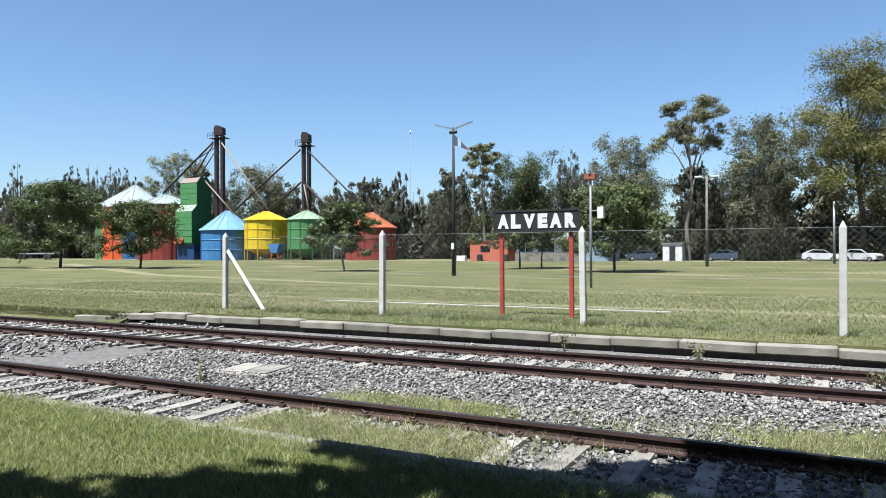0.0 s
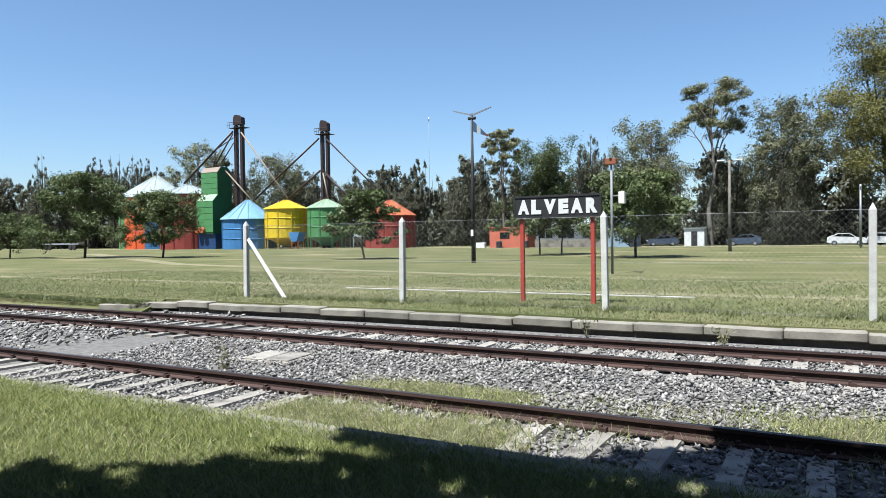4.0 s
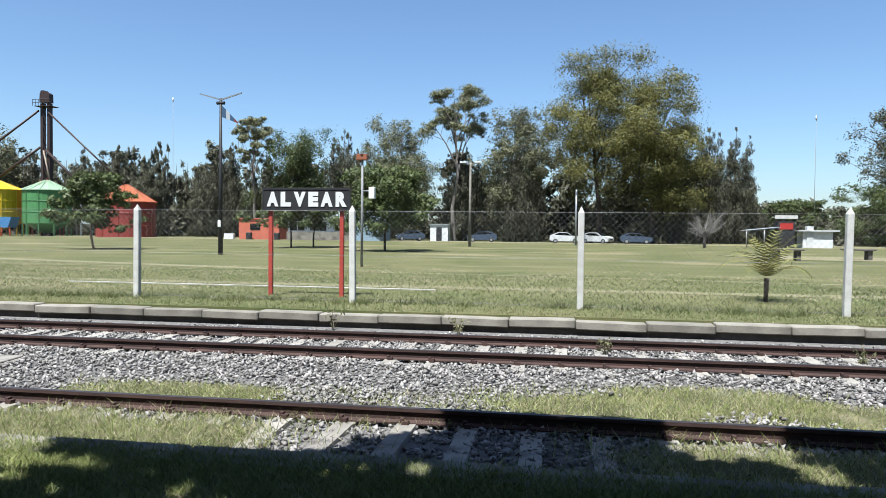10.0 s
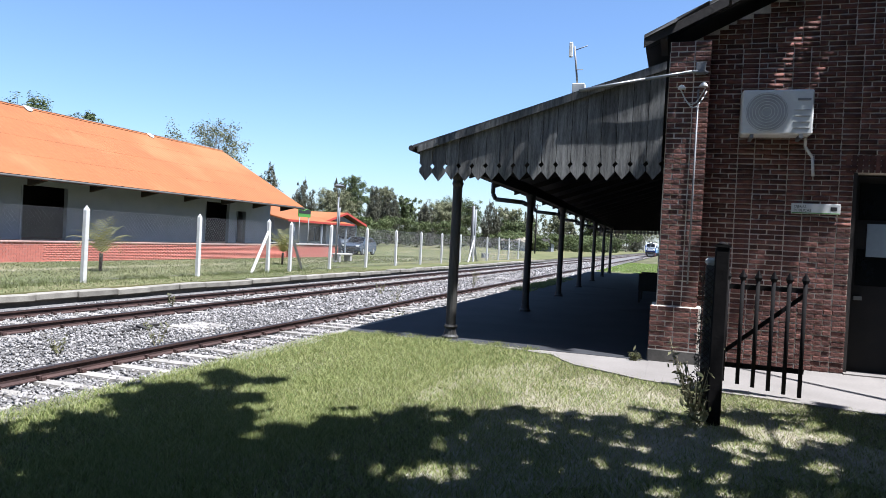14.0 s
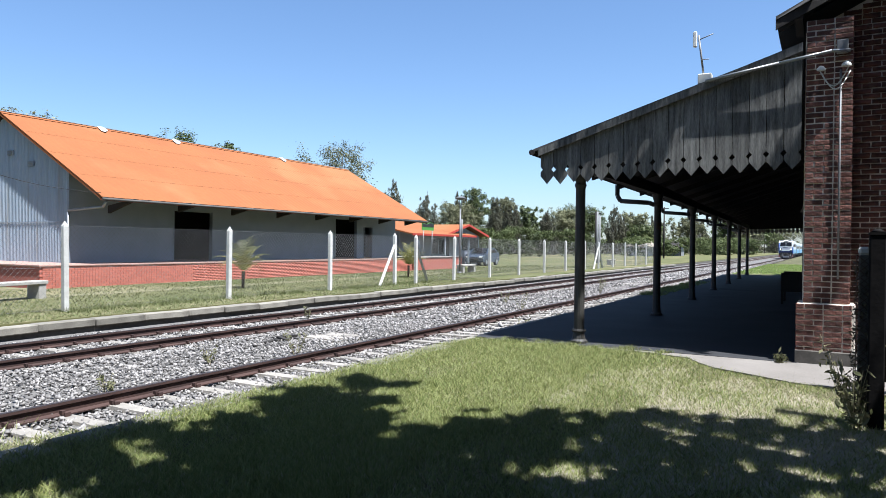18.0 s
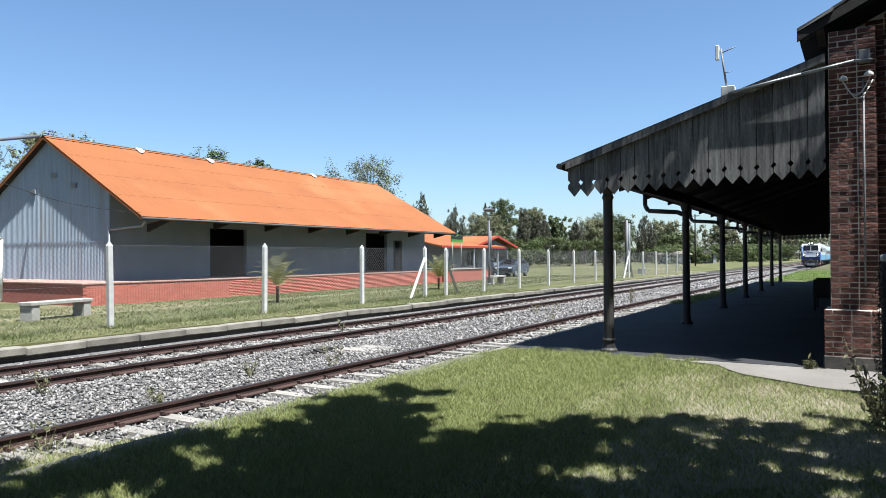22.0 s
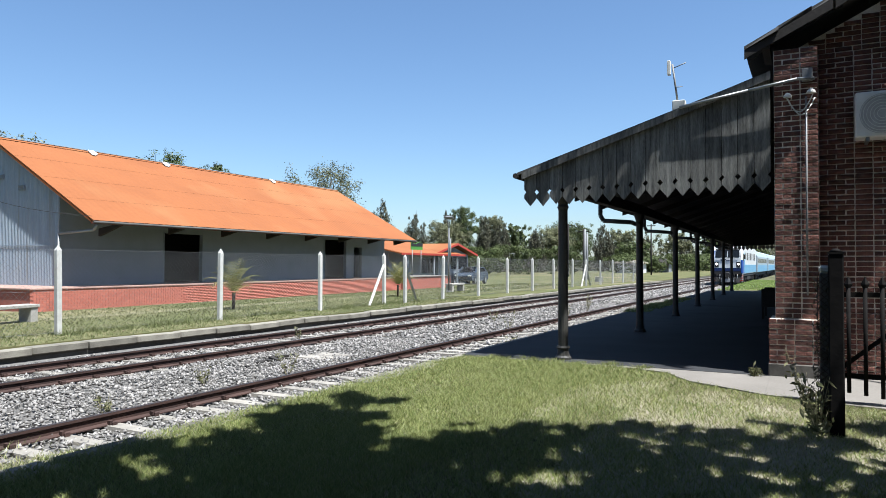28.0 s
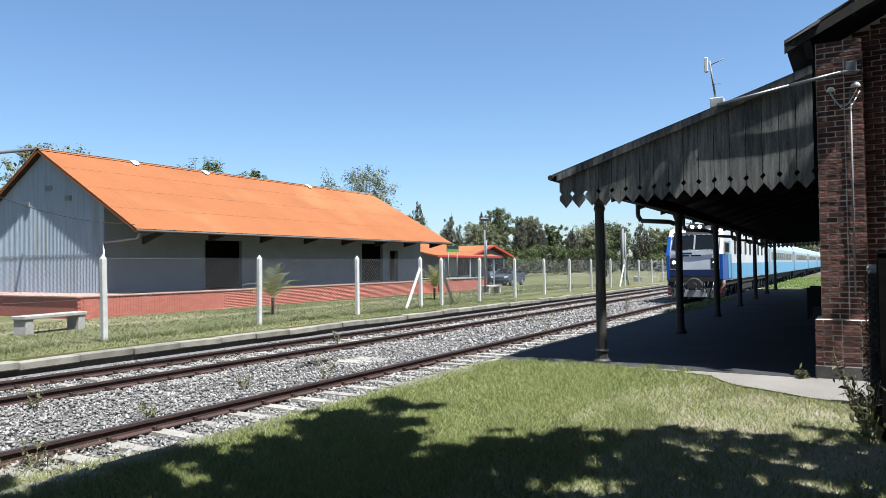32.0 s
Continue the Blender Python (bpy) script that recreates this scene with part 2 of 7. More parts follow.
M_BARK = mat("bark", (0.10, 0.075, 0.055), (0.05, 0.04, 0.032), 0.95, scale=5, fine=30, stretch=(3, 3, 0.6), bump=0.8)
M_BARKP = mat("pale_bark", (0.26, 0.23, 0.20), (0.14, 0.12, 0.10), 0.95, scale=4, fine=30, stretch=(3, 3, 0.6), bump=0.6)
L_DARK = leaf_mat("casuarina_leaf", (0.0798, 0.0798, 0.0504), (0.1554, 0.1512, 0.0991), 0.15)
L_MID = leaf_mat("broad_leaf", (0.075, 0.1, 0.036), (0.155, 0.182, 0.07), 0.2)
L_GREY = leaf_mat("eucalyptus_leaf", (0.13, 0.135, 0.072), (0.275, 0.272, 0.15), 0.2)
L_WILLOW = leaf_mat("willow_leaf", (0.135, 0.136, 0.036), (0.275, 0.255, 0.085), 0.28)
L_PALM = leaf_mat("palm_leaf", (0.19, 0.2, 0.06), (0.38, 0.35, 0.13))
L_TWIG = leaf_mat("grey_twigs", (0.24, 0.22, 0.20), (0.34, 0.31, 0.28), 0.0)
L_GRASS = leaf_mat("grass_blade", (0.125, 0.175, 0.04), (0.455, 0.465, 0.178), 0.3)
L_LAWN = leaf_mat("lawn_blade", (0.105, 0.14, 0.045), (0.31, 0.32, 0.14), 0.3)
L_SHADE = leaf_mat("shade_leaf", (0.035, 0.06, 0.018), (0.08, 0.115, 0.035), 0.12)
L_DRY = leaf_mat("dry_grass_blade", (0.36, 0.325, 0.19), (0.62, 0.55, 0.36), 0.3)
L_GREEN = leaf_mat("lush_grass_blade", (0.12, 0.2, 0.035), (0.33, 0.42, 0.11), 0.3)
L_VINE = leaf_mat("dry_vine_leaf", (0.05, 0.045, 0.03), (0.16, 0.14, 0.09), 0.1)
L_WEED = leaf_mat("weed_leaf", (0.13, 0.14, 0.06), (0.27, 0.25, 0.14), 0.3)


def paint(name, c, rough=0.5):
    return mat(name, c, tuple(v * 0.8 for v in c), rough, scale=1.2, fine=14, bump=0.08)


P_ORANGE, P_GREEN, P_BLUE = paint("silo_orange", (0.8, 0.135, 0.035)), paint("silo_green", (0.105, 0.28, 0.1)), paint("silo_blue", (0.08, 0.23, 0.48))
P_YELLOW, P_DGREEN, P_LGREEN = paint("silo_yellow", (0.82, 0.58, 0.02)), paint("tower_dark_green", (0.035, 0.13, 0.05)), paint("silo_pale_green", (0.36, 0.5, 0.33))
P_LBLUE, P_TIN, P_MAROON = paint("silo_pale_blue", (0.22, 0.4, 0.56)), paint("silo_zinc_roof", (0.42, 0.48, 0.48)), paint("silo_maroon", (0.30, 0.055, 0.04))
P_HBLUE = paint("sheet_pale_blue", (0.30, 0.40, 0.47), 0.7)
P_DBLUE = paint("dark_blue_base", (0.02, 0.06, 0.16))
P_TERRA = paint("silo_terracotta", (0.5, 0.145, 0.06))
P_LAMPBOX = paint("rusty_lamp_box", (0.33, 0.12, 0.06), 0.8)
P_FLAGR = paint("flag_red", (0.24, 0.06, 0.05), 0.8)
P_RUSTY = paint("elevator_brown", (0.05, 0.03, 0.026))
P_CREAM = paint("spout_cream", (0.34, 0.27, 0.21))
P_TWHITE, P_TBLUE, P_TLIGHT = paint("train_white", (0.80, 0.81, 0.82), 0.35), paint("train_blue", (0.02, 0.10, 0.46), 0.35), paint("train_light_blue", (0.17, 0.45, 0.72), 0.35)
P_TGREY, P_TUNDER = paint("train_grey", (0.36, 0.37, 0.39), 0.4), paint("train_underframe", (0.035, 0.033, 0.032), 0.8)
P_TCOACH = paint("coach_pale", (0.5, 0.58, 0.64), 0.4)
P_TSILV = paint("train_silver", (0.88, 0.9, 0.93), 0.4)
P_TDARK = paint("train_dark_blue", (0.012, 0.03, 0.12), 0.4)
P_TPALE = paint("stripe_pale", (0.5, 0.47, 0.43), 0.7)
P_STRAW = paint("old_straw", (0.42, 0.37, 0.28), 0.9)
P_TRED, P_CAR, P_CARW = paint("stripe_red", (0.5, 0.04, 0.03)), paint("car_slate_blue", (0.075, 0.1, 0.145), 0.25), paint("car_white", (0.75, 0.75, 0.74), 0.3)
P_SALMON, P_HOUSEW, P_POST = paint("salmon_wall", (0.60, 0.17, 0.10), 0.85), paint("house_white", (0.85, 0.86, 0.84), 0.85), paint("poster_blue_white", (0.42, 0.50, 0.56))
P_LAMP = glow("headlight", (1.0, 0.93, 0.8), 4.0)
P_LEAFG = paint("sign_green", (0.12, 0.35, 0.06))
P_FLAGB, P_FLAGW = paint("flag_blue", (0.07, 0.14, 0.24), 0.8), paint("flag_white", (0.6, 0.62, 0.64), 0.8)

# ---- mesh helpers ----


def box(bm, x0, x1, y0, y1, z0, z1, bevel=0.0):
    r = bmesh.ops.create_cube(bm, size=1.0)
    vs = r["verts"]
    for v in vs:
        v.co = Vector((x0 + (v.co.x + 0.5) * (x1 - x0), y0 + (v.co.y + 0.5) * (y1 - y0), z0 + (v.co.z + 0.5) * (z1 - z0)))
    if bevel:
        es = list({e for v in vs for e in v.link_edges})
        bmesh.ops.bevel(bm, geom=es, offset=bevel, segments=1, affect="EDGES")
    return bm


def rod(bm, p, q, r0, r1=None, n=8, caps=True):
    p, q = Vector(p), Vector(q)
    r1 = r0 if r1 is None else r1
    turn = (q - p).to_track_quat("Z", "Y").to_matrix()
    rings = []
    for c, r in ((p, r0), (q, r1)):
        rings.append([bm.verts.new(c + turn @ Vector((r * math.cos(6.2832 * k / n), r * math.sin(6.2832 * k / n), 0))) for k in range(n)])
    for k in range(n):
        f = bm.faces.new((rings[0][k], rings[0][(k + 1) % n], rings[1][(k + 1) % n], rings[1][k]))
        f.smooth = n > 5
    if caps:
        bm.faces.new(rings[0][::-1])
        bm.faces.new(rings[1])
    return bm


def tube(bm, pts, r, n=8):
    for a, b in zip(pts, pts[1:]):
        rod(bm, a, b, r, r, n)
    return bm


def slab(bm, ring, off):
    """A prism: a ring of 3D points pushed by the vector off."""
    off = Vector(off)
    a = [bm.verts.new(Vector(p)) for p in ring]
    b = [bm.verts.new(Vector(p) + off) for p in ring]
    bm.faces.new(a)
    bm.faces.new(b[::-1])
    for k in range(len(a)):
        j = (k + 1) % len(a)
        bm.faces.new((a[j], a[k], b[k], b[j]))
    bmesh.ops.recalc_face_normals(bm, faces=bm.faces)
    return bm


def lathe(bm, prof, n=16, x=0.0, y=0.0):
    """prof: (radius, z) from the bottom up."""
    rings = [[bm.verts.new((x + r * math.cos(6.2832 * k / n), y + r * math.sin(6.2832 * k / n), z)) for k in range(n)] for r, z in prof]
    for a, b in zip(rings, rings[1:]):
        for k in range(n):
            bm.faces.new((a[k], a[(k + 1) % n], b[(k + 1) % n], b[k]))
    bm.faces.new(rings[0][::-1])
    bm.faces.new(rings[-1])
    return bm


def mesh_of(name, bm, material):
    me = bpy.data.meshes.new(name)
    bm.to_mesh(me)
    bm.free()
    me.materials.append(material)
    return me


def part(name, bm, material, parent, label=""):
    me = bm if isinstance(bm, bpy.types.Mesh) else mesh_of(name, bm, material)
    ob = new(name, me)
    ob.parent = parent
    return tagged(ob, label)


def thing(name, x, y, z, label, category, group="", kind="", rz=0.0):
    ob = new(name)
    ob.empty_display_size = 0.2
    ob.matrix_basis = pose(x, y, z, 0, 0, rz)
    return tagged(ob, label, category, group, kind)


def solid(name, bm, material, label, category, group="", kind=""):
    me = bm if isinstance(bm, bpy.types.Mesh) else mesh_of(name, bm, material)
    return tagged(new(name, me), label, category, group, kind)


def B():
    return bmesh.new()


def raw(name, verts, faces, material):
    """A mesh from arrays of vertices and of faces with one corner count."""
    me = bpy.data.meshes.new(name)
    verts, faces = np.asarray(verts, np.float32), np.asarray(faces, np.int32)
    k = faces.shape[1]
    me.vertices.add(len(verts))
    me.vertices.foreach_set("co", verts.ravel())
    me.loops.add(faces.size)
    me.loops.foreach_set("vertex_index", faces.ravel())
    me.polygons.add(len(faces))
    me.polygons.foreach_set("loop_start", np.arange(0, faces.size, k, dtype=np.int32))
    me.polygons.foreach_set("loop_total", np.full(len(faces), k, np.int32))
    me.update(calc_edges=True)
    me.validate()
    me.materials.append(material)
    return me


RNG = np.random.default_rng(7)


def leaves(name, centres, size, material, droop=0.0, slim=0.5, tri=False):
    """Small leaves at the centres, turned at random: rhombic, or plain triangles for far crowns."""
    n = len(centres)
    a = RNG.normal(size=(n, 3))
    a[:, 2] -= droop * 2.2
    a /= np.linalg.norm(a, axis=1)[:, None]
    b = np.cross(a, RNG.normal(size=(n, 3)))
    b /= np.linalg.norm(b, axis=1)[:, None] + 1e-9
    s = size * RNG.uniform(0.6, 1.4, (n, 1))
    if tri:
        v = np.stack([centres - a * s + b * s * slim, centres - a * s * 0.6 - b * s * slim, centres + a * s], 1).reshape(-1, 3)
        return raw(name, v, np.arange(3 * n).reshape(-1, 3), material)
    v = np.stack([centres - a * s, centres + b * s * slim, centres + a * s, centres - b * s * slim], 1).reshape(-1, 3)
    return raw(name, v, np.arange(4 * n).reshape(-1, 4), material)


def cloud(blobs, count, shell=0.55):
    """Points in a set of ellipsoids (x, y, z, rx, ry, rz), denser near their skins, broken into tufts."""
    blobs = np.array(blobs, float)
    w = blobs[:, 3] * blobs[:, 4] * blobs[:, 5]
    tufts = max(8, count // 40)
    which = RNG.choice(len(blobs), tufts, p=w / w.sum())
    d = RNG.normal(size=(tufts, 3))
    d /= np.linalg.norm(d, axis=1)[:, None]
    r = RNG.uniform(shell, 1.06, (tufts, 1))
    c = blobs[which, :3] + d * r * blobs[which, 3:]
    pick = RNG.integers(0, tufts, count)
    spread = blobs[which[pick], 3:].mean(1)[:, None] * 0.17
    return c[pick] + RNG.normal(size=(count, 3)) * spread


def blades(name, xy, z, h, material, wide=0.006):
    n = len(xy)
    ang = RNG.uniform(0, 6.283, n)
    hh = h * RNG.uniform(0.45, 1.3, n)
    lean = RNG.normal(scale=0.8, size=(n, 2)) * hh[:, None]
    zz = np.broadcast_to(z, n)
    w = np.stack([np.cos(ang), np.sin(ang)], 1) * wide * RNG.uniform(0.7, 1.5, (n, 1))
    v = np.stack([np.c_[xy - w, zz], np.c_[xy + w, zz], np.c_[xy + lean, zz + hh]], 1).reshape(-1, 3)
    return raw(name, v, np.arange(3 * n).reshape(-1, 3), material)


# ---- setting: ground, platforms, tracks ----
PLAT, FIELD, BED = 0.42, 0.2, -0.2
RAILS = (12.8, 11.124, 7.662, 5.986)
EDGE, KERB = 4.86, 13.92

bm = B()
box(bm, -900, 900, 14.24, 1500, -1.5, FIELD)
slab(bm, [(-900, 13.05, BED - 0.02), (-900, 14.23, FIELD - 0.006), (-900, 14.23, -0.6), (-900, 13.05, -0.6)], (883.6, 0, 0))
solid("ground", bm, M_LAWN, "wide mown lawn with dry pale patches", "lawn", kind="structure")
bm = B()
box(bm, -900, 900, -400, 14.3, -1.6, BED)
slab(bm, [(-900, 13.25, BED - 0.05), (-900, 13.75, BED + 0.085), (-900, 14.12, BED + 0.085), (-900, 14.12, BED - 0.05)], (1800, 0, 0))
solid("track_bed", bm, M_BED, "grey crushed stone ballast bed under the tracks", "ballast", kind="structure")
bm = B()
box(bm, -60, 46.6, -80, EDGE - 0.32, -1.0, PLAT - 0.012)
box(bm, 46.6, 400, -80, EDGE - 0.32, -1.0, PLAT - 0.05)
box(bm, -400, -60, -80, EDGE, -1.0, PLAT - 0.2)
solid("near_platform", bm, M_GRASS, "grassed-over earth platform beside the near track", "platform", kind="structure")
bm = B()
slab(bm, [(-900, 19.5, FIELD + 0.004), (60, 19.9, FIELD + 0.004), (60, 20.9, FIELD + 0.004), (-60, 20.5, FIELD + 0.004), (-900, 20.2, FIELD + 0.004)], (0, 0, 0.006))
solid("path", bm, M_SOIL, "pale trodden sandy path across the lawn", "path", kind="structure")
bm = B()
slab(bm, [(-300, 100.5, FIELD + 0.01), (120, 88, FIELD + 0.01), (120, 95, FIELD + 0.01), (-300, 108, FIELD + 0.01)], (0, 0, 0.02))
slab(bm, [(15, 46, FIELD + 0.012), (60, 44, FIELD + 0.012), (60, 54, FIELD + 0.012), (12, 53, FIELD + 0.012)], (0, 0, 0.02))
solid("road", bm, M_SOIL, "pale dusty road and forecourt beyond the lawn", "road", kind="structure")
bm = B()
slab(bm, [(-92, 62, FIELD + 0.005), (-40, 34, FIELD + 0.005), (-9, 26.5, FIELD + 0.005), (-9, 27.3, FIELD + 0.005), (-40, 35.5, FIELD + 0.005), (-92, 65, FIELD + 0.005)], (0, 0, 0.006))
slab(bm, [(-9, 26.6, FIELD + 0.005), (34, 22.2, FIELD + 0.005), (34, 22.5, FIELD + 0.005), (-9, 27.2, FIELD + 0.005)], (0, 0, 0.005))
solid("worn_track", bm, M_SOIL, "worn vehicle trace in the lawn", "path", kind="structure")
bm = B()
box(bm, -13.8, -2.8, 19.25, 19.31, FIELD, FIELD + 0.035, 0.008)
solid("edging_strip", bm, M_WHITE, "low whitewashed edging strip in the lawn", "edging", kind="structure")

# far platform kerb: coping stones over a recessed dark wall
kerb = thing("platform_kerb", 0, 0, 0, "weathered concrete coping along the far platform", "kerb", kind="structure")
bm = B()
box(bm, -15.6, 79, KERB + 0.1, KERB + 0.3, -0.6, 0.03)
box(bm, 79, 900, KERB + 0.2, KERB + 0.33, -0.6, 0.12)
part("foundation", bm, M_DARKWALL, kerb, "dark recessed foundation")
stones = []
for L in (1.22, 1.26, 1.3):
    bm = B()
    box(bm, 0, L - 0.012, 0, 0.38, -0.165, 0, 0.02)
    stones.append((L, mesh_of("kerb_stone", bm, M_KERB)))
x, k = -15.6, 0
while x < 79:
    L, me = stones[(k * 7 + k // 3) % 3]
    ob = part("kerb_stone", me, M_KERB, kerb)
    ob.matrix_basis = pose(x, KERB + RNG.uniform(-0.025, 0.02), FIELD - 0.025 + RNG.uniform(-0.025, 0.012), RNG.uniform(-2.2, 1.5), RNG.uniform(-0.8, 0.8), RNG.uniform(-0.7, 0.7))
    x, k = x + L, k + 1
for i in range(2):
    ob = part("kerb_stone", stones[1][1], M_KERB, kerb)
    ob.matrix_basis = pose(-16.82 - 1.21 * i, KERB - 0.3 - 0.36 * i, FIELD - 0.07 - 0.06 * i, 0, 0, 16.5)
# near platform edge
edge = thing("platform_edge", 0, 0, 0, "worn concrete edge of the near platform, half overgrown", "kerb", kind="structure")
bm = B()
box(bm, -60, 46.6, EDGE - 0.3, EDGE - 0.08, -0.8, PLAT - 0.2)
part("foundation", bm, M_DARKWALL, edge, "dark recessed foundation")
bm = B()
box(bm, 0, 1.985, -0.32, 0, -0.2, 0, 0.02)
me = mesh_of("coping_slab", bm, M_KERB)
for i in range(53):
    ob = part("coping_slab", me, M_KERB, edge)
    ob.matrix_basis = pose(-60 + 2.0 * i, EDGE + RNG.uniform(-0.015, 0.015), PLAT + RNG.uniform(-0.012, 0.008), 0, 0, RNG.uniform(-0.3, 0.3))
bm = B()
slab(bm, [(9.5, 0.12, PLAT), (9.79, 0.56, PLAT), (10.05, 1.0, PLAT), (10.32, 1.2, PLAT), (10.68, 1.4, PLAT), (10.86, 2.0, PLAT), (10.93, 3.2, PLAT), (10.95, EDGE - 0.33, PLAT), (44.2, EDGE - 0.33, PLAT), (44.2, 0.12, PLAT)], (0, 0, 0.012))
slab(bm, [(8.4, -8.0, PLAT), (8.95, -2.5, PLAT), (9.28, -0.6, PLAT), (9.5, 0.119, PLAT), (14, 0.119, PLAT), (14, -8, PLAT)], (0, 0, 0.013))
solid("pavement", bm, M_CONC, "pale worn concrete pavement beside the station", "pavement", kind="structure")
# floor below the canopy, its shade painted in by the dark colour
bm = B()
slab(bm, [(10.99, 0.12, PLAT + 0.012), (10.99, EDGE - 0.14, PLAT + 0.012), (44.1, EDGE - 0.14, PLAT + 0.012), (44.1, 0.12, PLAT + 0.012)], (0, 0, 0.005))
solid("platform_floor", bm, M_CEMENT, "smooth cement floor, darkened in colour for the canopy's shade", "pavement", kind="structure")

# rails and sleepers
PROFILE = ((-0.07, -0.155), (0.07, -0.155), (0.07, -0.14), (0.012, -0.12), (0.01, -0.045), (0.035, -0.035), (0.035, -0.004), (-0.035, -0.004), (-0.035, -0.035), (-0.01, -0.045), (-0.012, -0.12), (-0.07, -0.14))
sleeper_bm = B()
slab(sleeper_bm, [(-0.125, -1.36, -0.3), (0.125, -1.36, -0.3), (0.1, -1.36, -0.155), (-0.1, -1.36, -0.155)], (0, 2.72, 0))
sleeper_me = mesh_of("sleeper", sleeper_bm, M_SLEEPER)
for y0, y1, tag, shift in ((RAILS[1], RAILS[0], "far", -0.22), (RAILS[3], RAILS[2], "near", 0.1)):
    mid = (y0 + y1) / 2
    track = thing("railway_track", 0, mid, 0, "rusty broad-gauge rails on concrete sleepers in grey ballast", "railway track", "tracks", "structure")
    for y in (y0 - mid, y1 - mid):
        bm = B()
        slab(bm, [(-420, y + a, b) for a, b in PROFILE], (1300, 0, 0))
        rail = part("rail", bm, M_RUST, track, "rust-brown steel rail")
        bm = B()
        box(bm, -420, 880, y - 0.033, y + 0.033, -0.0045, 0)
        part("running_surface", bm, M_RAILTOP, rail, "worn grey rail head")
    for i in range(150):
        ob = part("sleeper", sleeper_me, M_SLEEPER, track)
        ob.matrix_basis = pose(shift - 24 * 1.0 - 0.05 + 0.65 * i - (24 % 0.65), RNG.uniform(-0.03, 0.03), RNG.uniform(-0.012, 0.008), 0, 0, RNG.uniform(-1, 1))
    bm = B()
    for i in list(range(-160, -38)) + list(range(113, 420)):
        x = shift + 0.65 * i
        box(bm, x - 0.1, x + 0.1, -1.36, 1.36, -0.25, -0.16)
    tagged(part("far_sleepers", bm, M_SLEEPER, track), "", "", "", "stuff")
    bm = B()
    for i in range(150):
        x = shift - 24.05 + 0.65 * i - (24 % 0.65)
        for y in (y0 - mid, y1 - mid):
            for s in (-1, 1):
                box(bm, x - 0.035, x + 0.035, y + s * 0.05, y + s * 0.125, -0.16, -0.112)
                box(bm, x - 0.055, x - 0.015, y + s * 0.04, y + s * 0.1, -0.14, -0.09)
    tagged(part("rail_clips", bm, M_RUST, track, "rusty spring clips"), "", "", "", "stuff")

# crushed stone, each stone a small broken lump
PATCH = ((-4.3, 6.3, 1.3, 0.9), (-3.2, 6.7, 0.9, 0.8), (-4.9, 6.8, 0.9, 0.8), (-4.3, 8.4, 1.3, 0.5), (-3.4, 8.5, 0.6, 0.35), (0.9, 8.6, 1.3, 0.6), (2.2, 9.2, 1.4, 0.75), (3.6, 8.7, 1.2, 0.6), (2.0, 6.9, 1.1, 0.5), (3.4, 6.8, 1.3, 0.6), (4.8, 6.4, 1.2, 0.6))


def stones_mesh(n, x0, x1, y0, y1, size):
    """Broken lumps: octahedra with uneven corners, tumbled every way."""
    oct_v = np.array([(1, 0, 0), (0, 1, 0), (-1, 0, 0), (0, -1, 0), (0, 0, 1), (0, 0, -1)], float)
    oct_f = np.array([(0, 1, 4), (1, 2, 4), (2, 3, 4), (3, 0, 4), (1, 0, 5), (2, 1, 5), (3, 2, 5), (0, 3, 5)])
    c = np.c_[RNG.uniform(x0, x1, n), RNG.uniform(y0, y1, n), np.zeros(n)]
    for cx, cy, rx, ry in PATCH:
        c = c[((c[:, 0] - cx) / rx) ** 2 + ((c[:, 1] - cy) / ry) ** 2 > RNG.uniform(0.55, 1.0, len(c))]
    n = len(c)
    mids = ((RAILS[0] + RAILS[1]) / 2, (RAILS[2] + RAILS[3]) / 2)
    under = np.min([np.abs(c[:, 1] - m) for m in mids], 0)
    heap = 0.02 * np.sin(c[:, 0] * 1.9 + c[:, 1]) * np.sin(c[:, 0] * 0.7 - c[:, 1] * 2.3)
    c[:, 2] = BED + 0.018 + 0.045 * np.clip((under - 1.0) / 0.5, 0, 1) + heap + RNG.uniform(-0.012, 0.026, n)
    c[:, 2] += 0.04 * np.clip((c[:, 1] - 13.4) / 0.4, 0, 1)
    v = oct_v[None] * RNG.uniform(0.75, 1.15, (n, 6, 1)) + RNG.normal(scale=0.16, size=(n, 6, 3))
    v *= np.array([1.1, 0.85, 0.42])
    q = RNG.normal(size=(n, 4))
    q[:, 1:3] *= 0.4
    q /= np.linalg.norm(q, axis=1)[:, None]
    w, a, b, d = q.T
    rot = np.stack([1 - 2 * (b * b + d * d), 2 * (a * b - d * w), 2 * (a * d + b * w), 2 * (a * b + d * w), 1 - 2 * (a * a + d * d), 2 * (b * d - a * w), 2 * (a * d - b * w), 2 * (b * d + a * w), 1 - 2 * (a * a + b * b)], 1).reshape(n, 3, 3)
    v = np.einsum("nij,nkj->nki", rot, v) * (size * RNG.uniform(0.5, 1.4, (n, 1, 1))) + c[:, None]
    f = (oct_f[None] + 6 * np.arange(n)[:, None, None]).reshape(-1, 3)
    return raw("ballast_stones", v.reshape(-1, 3), f, M_STONE)


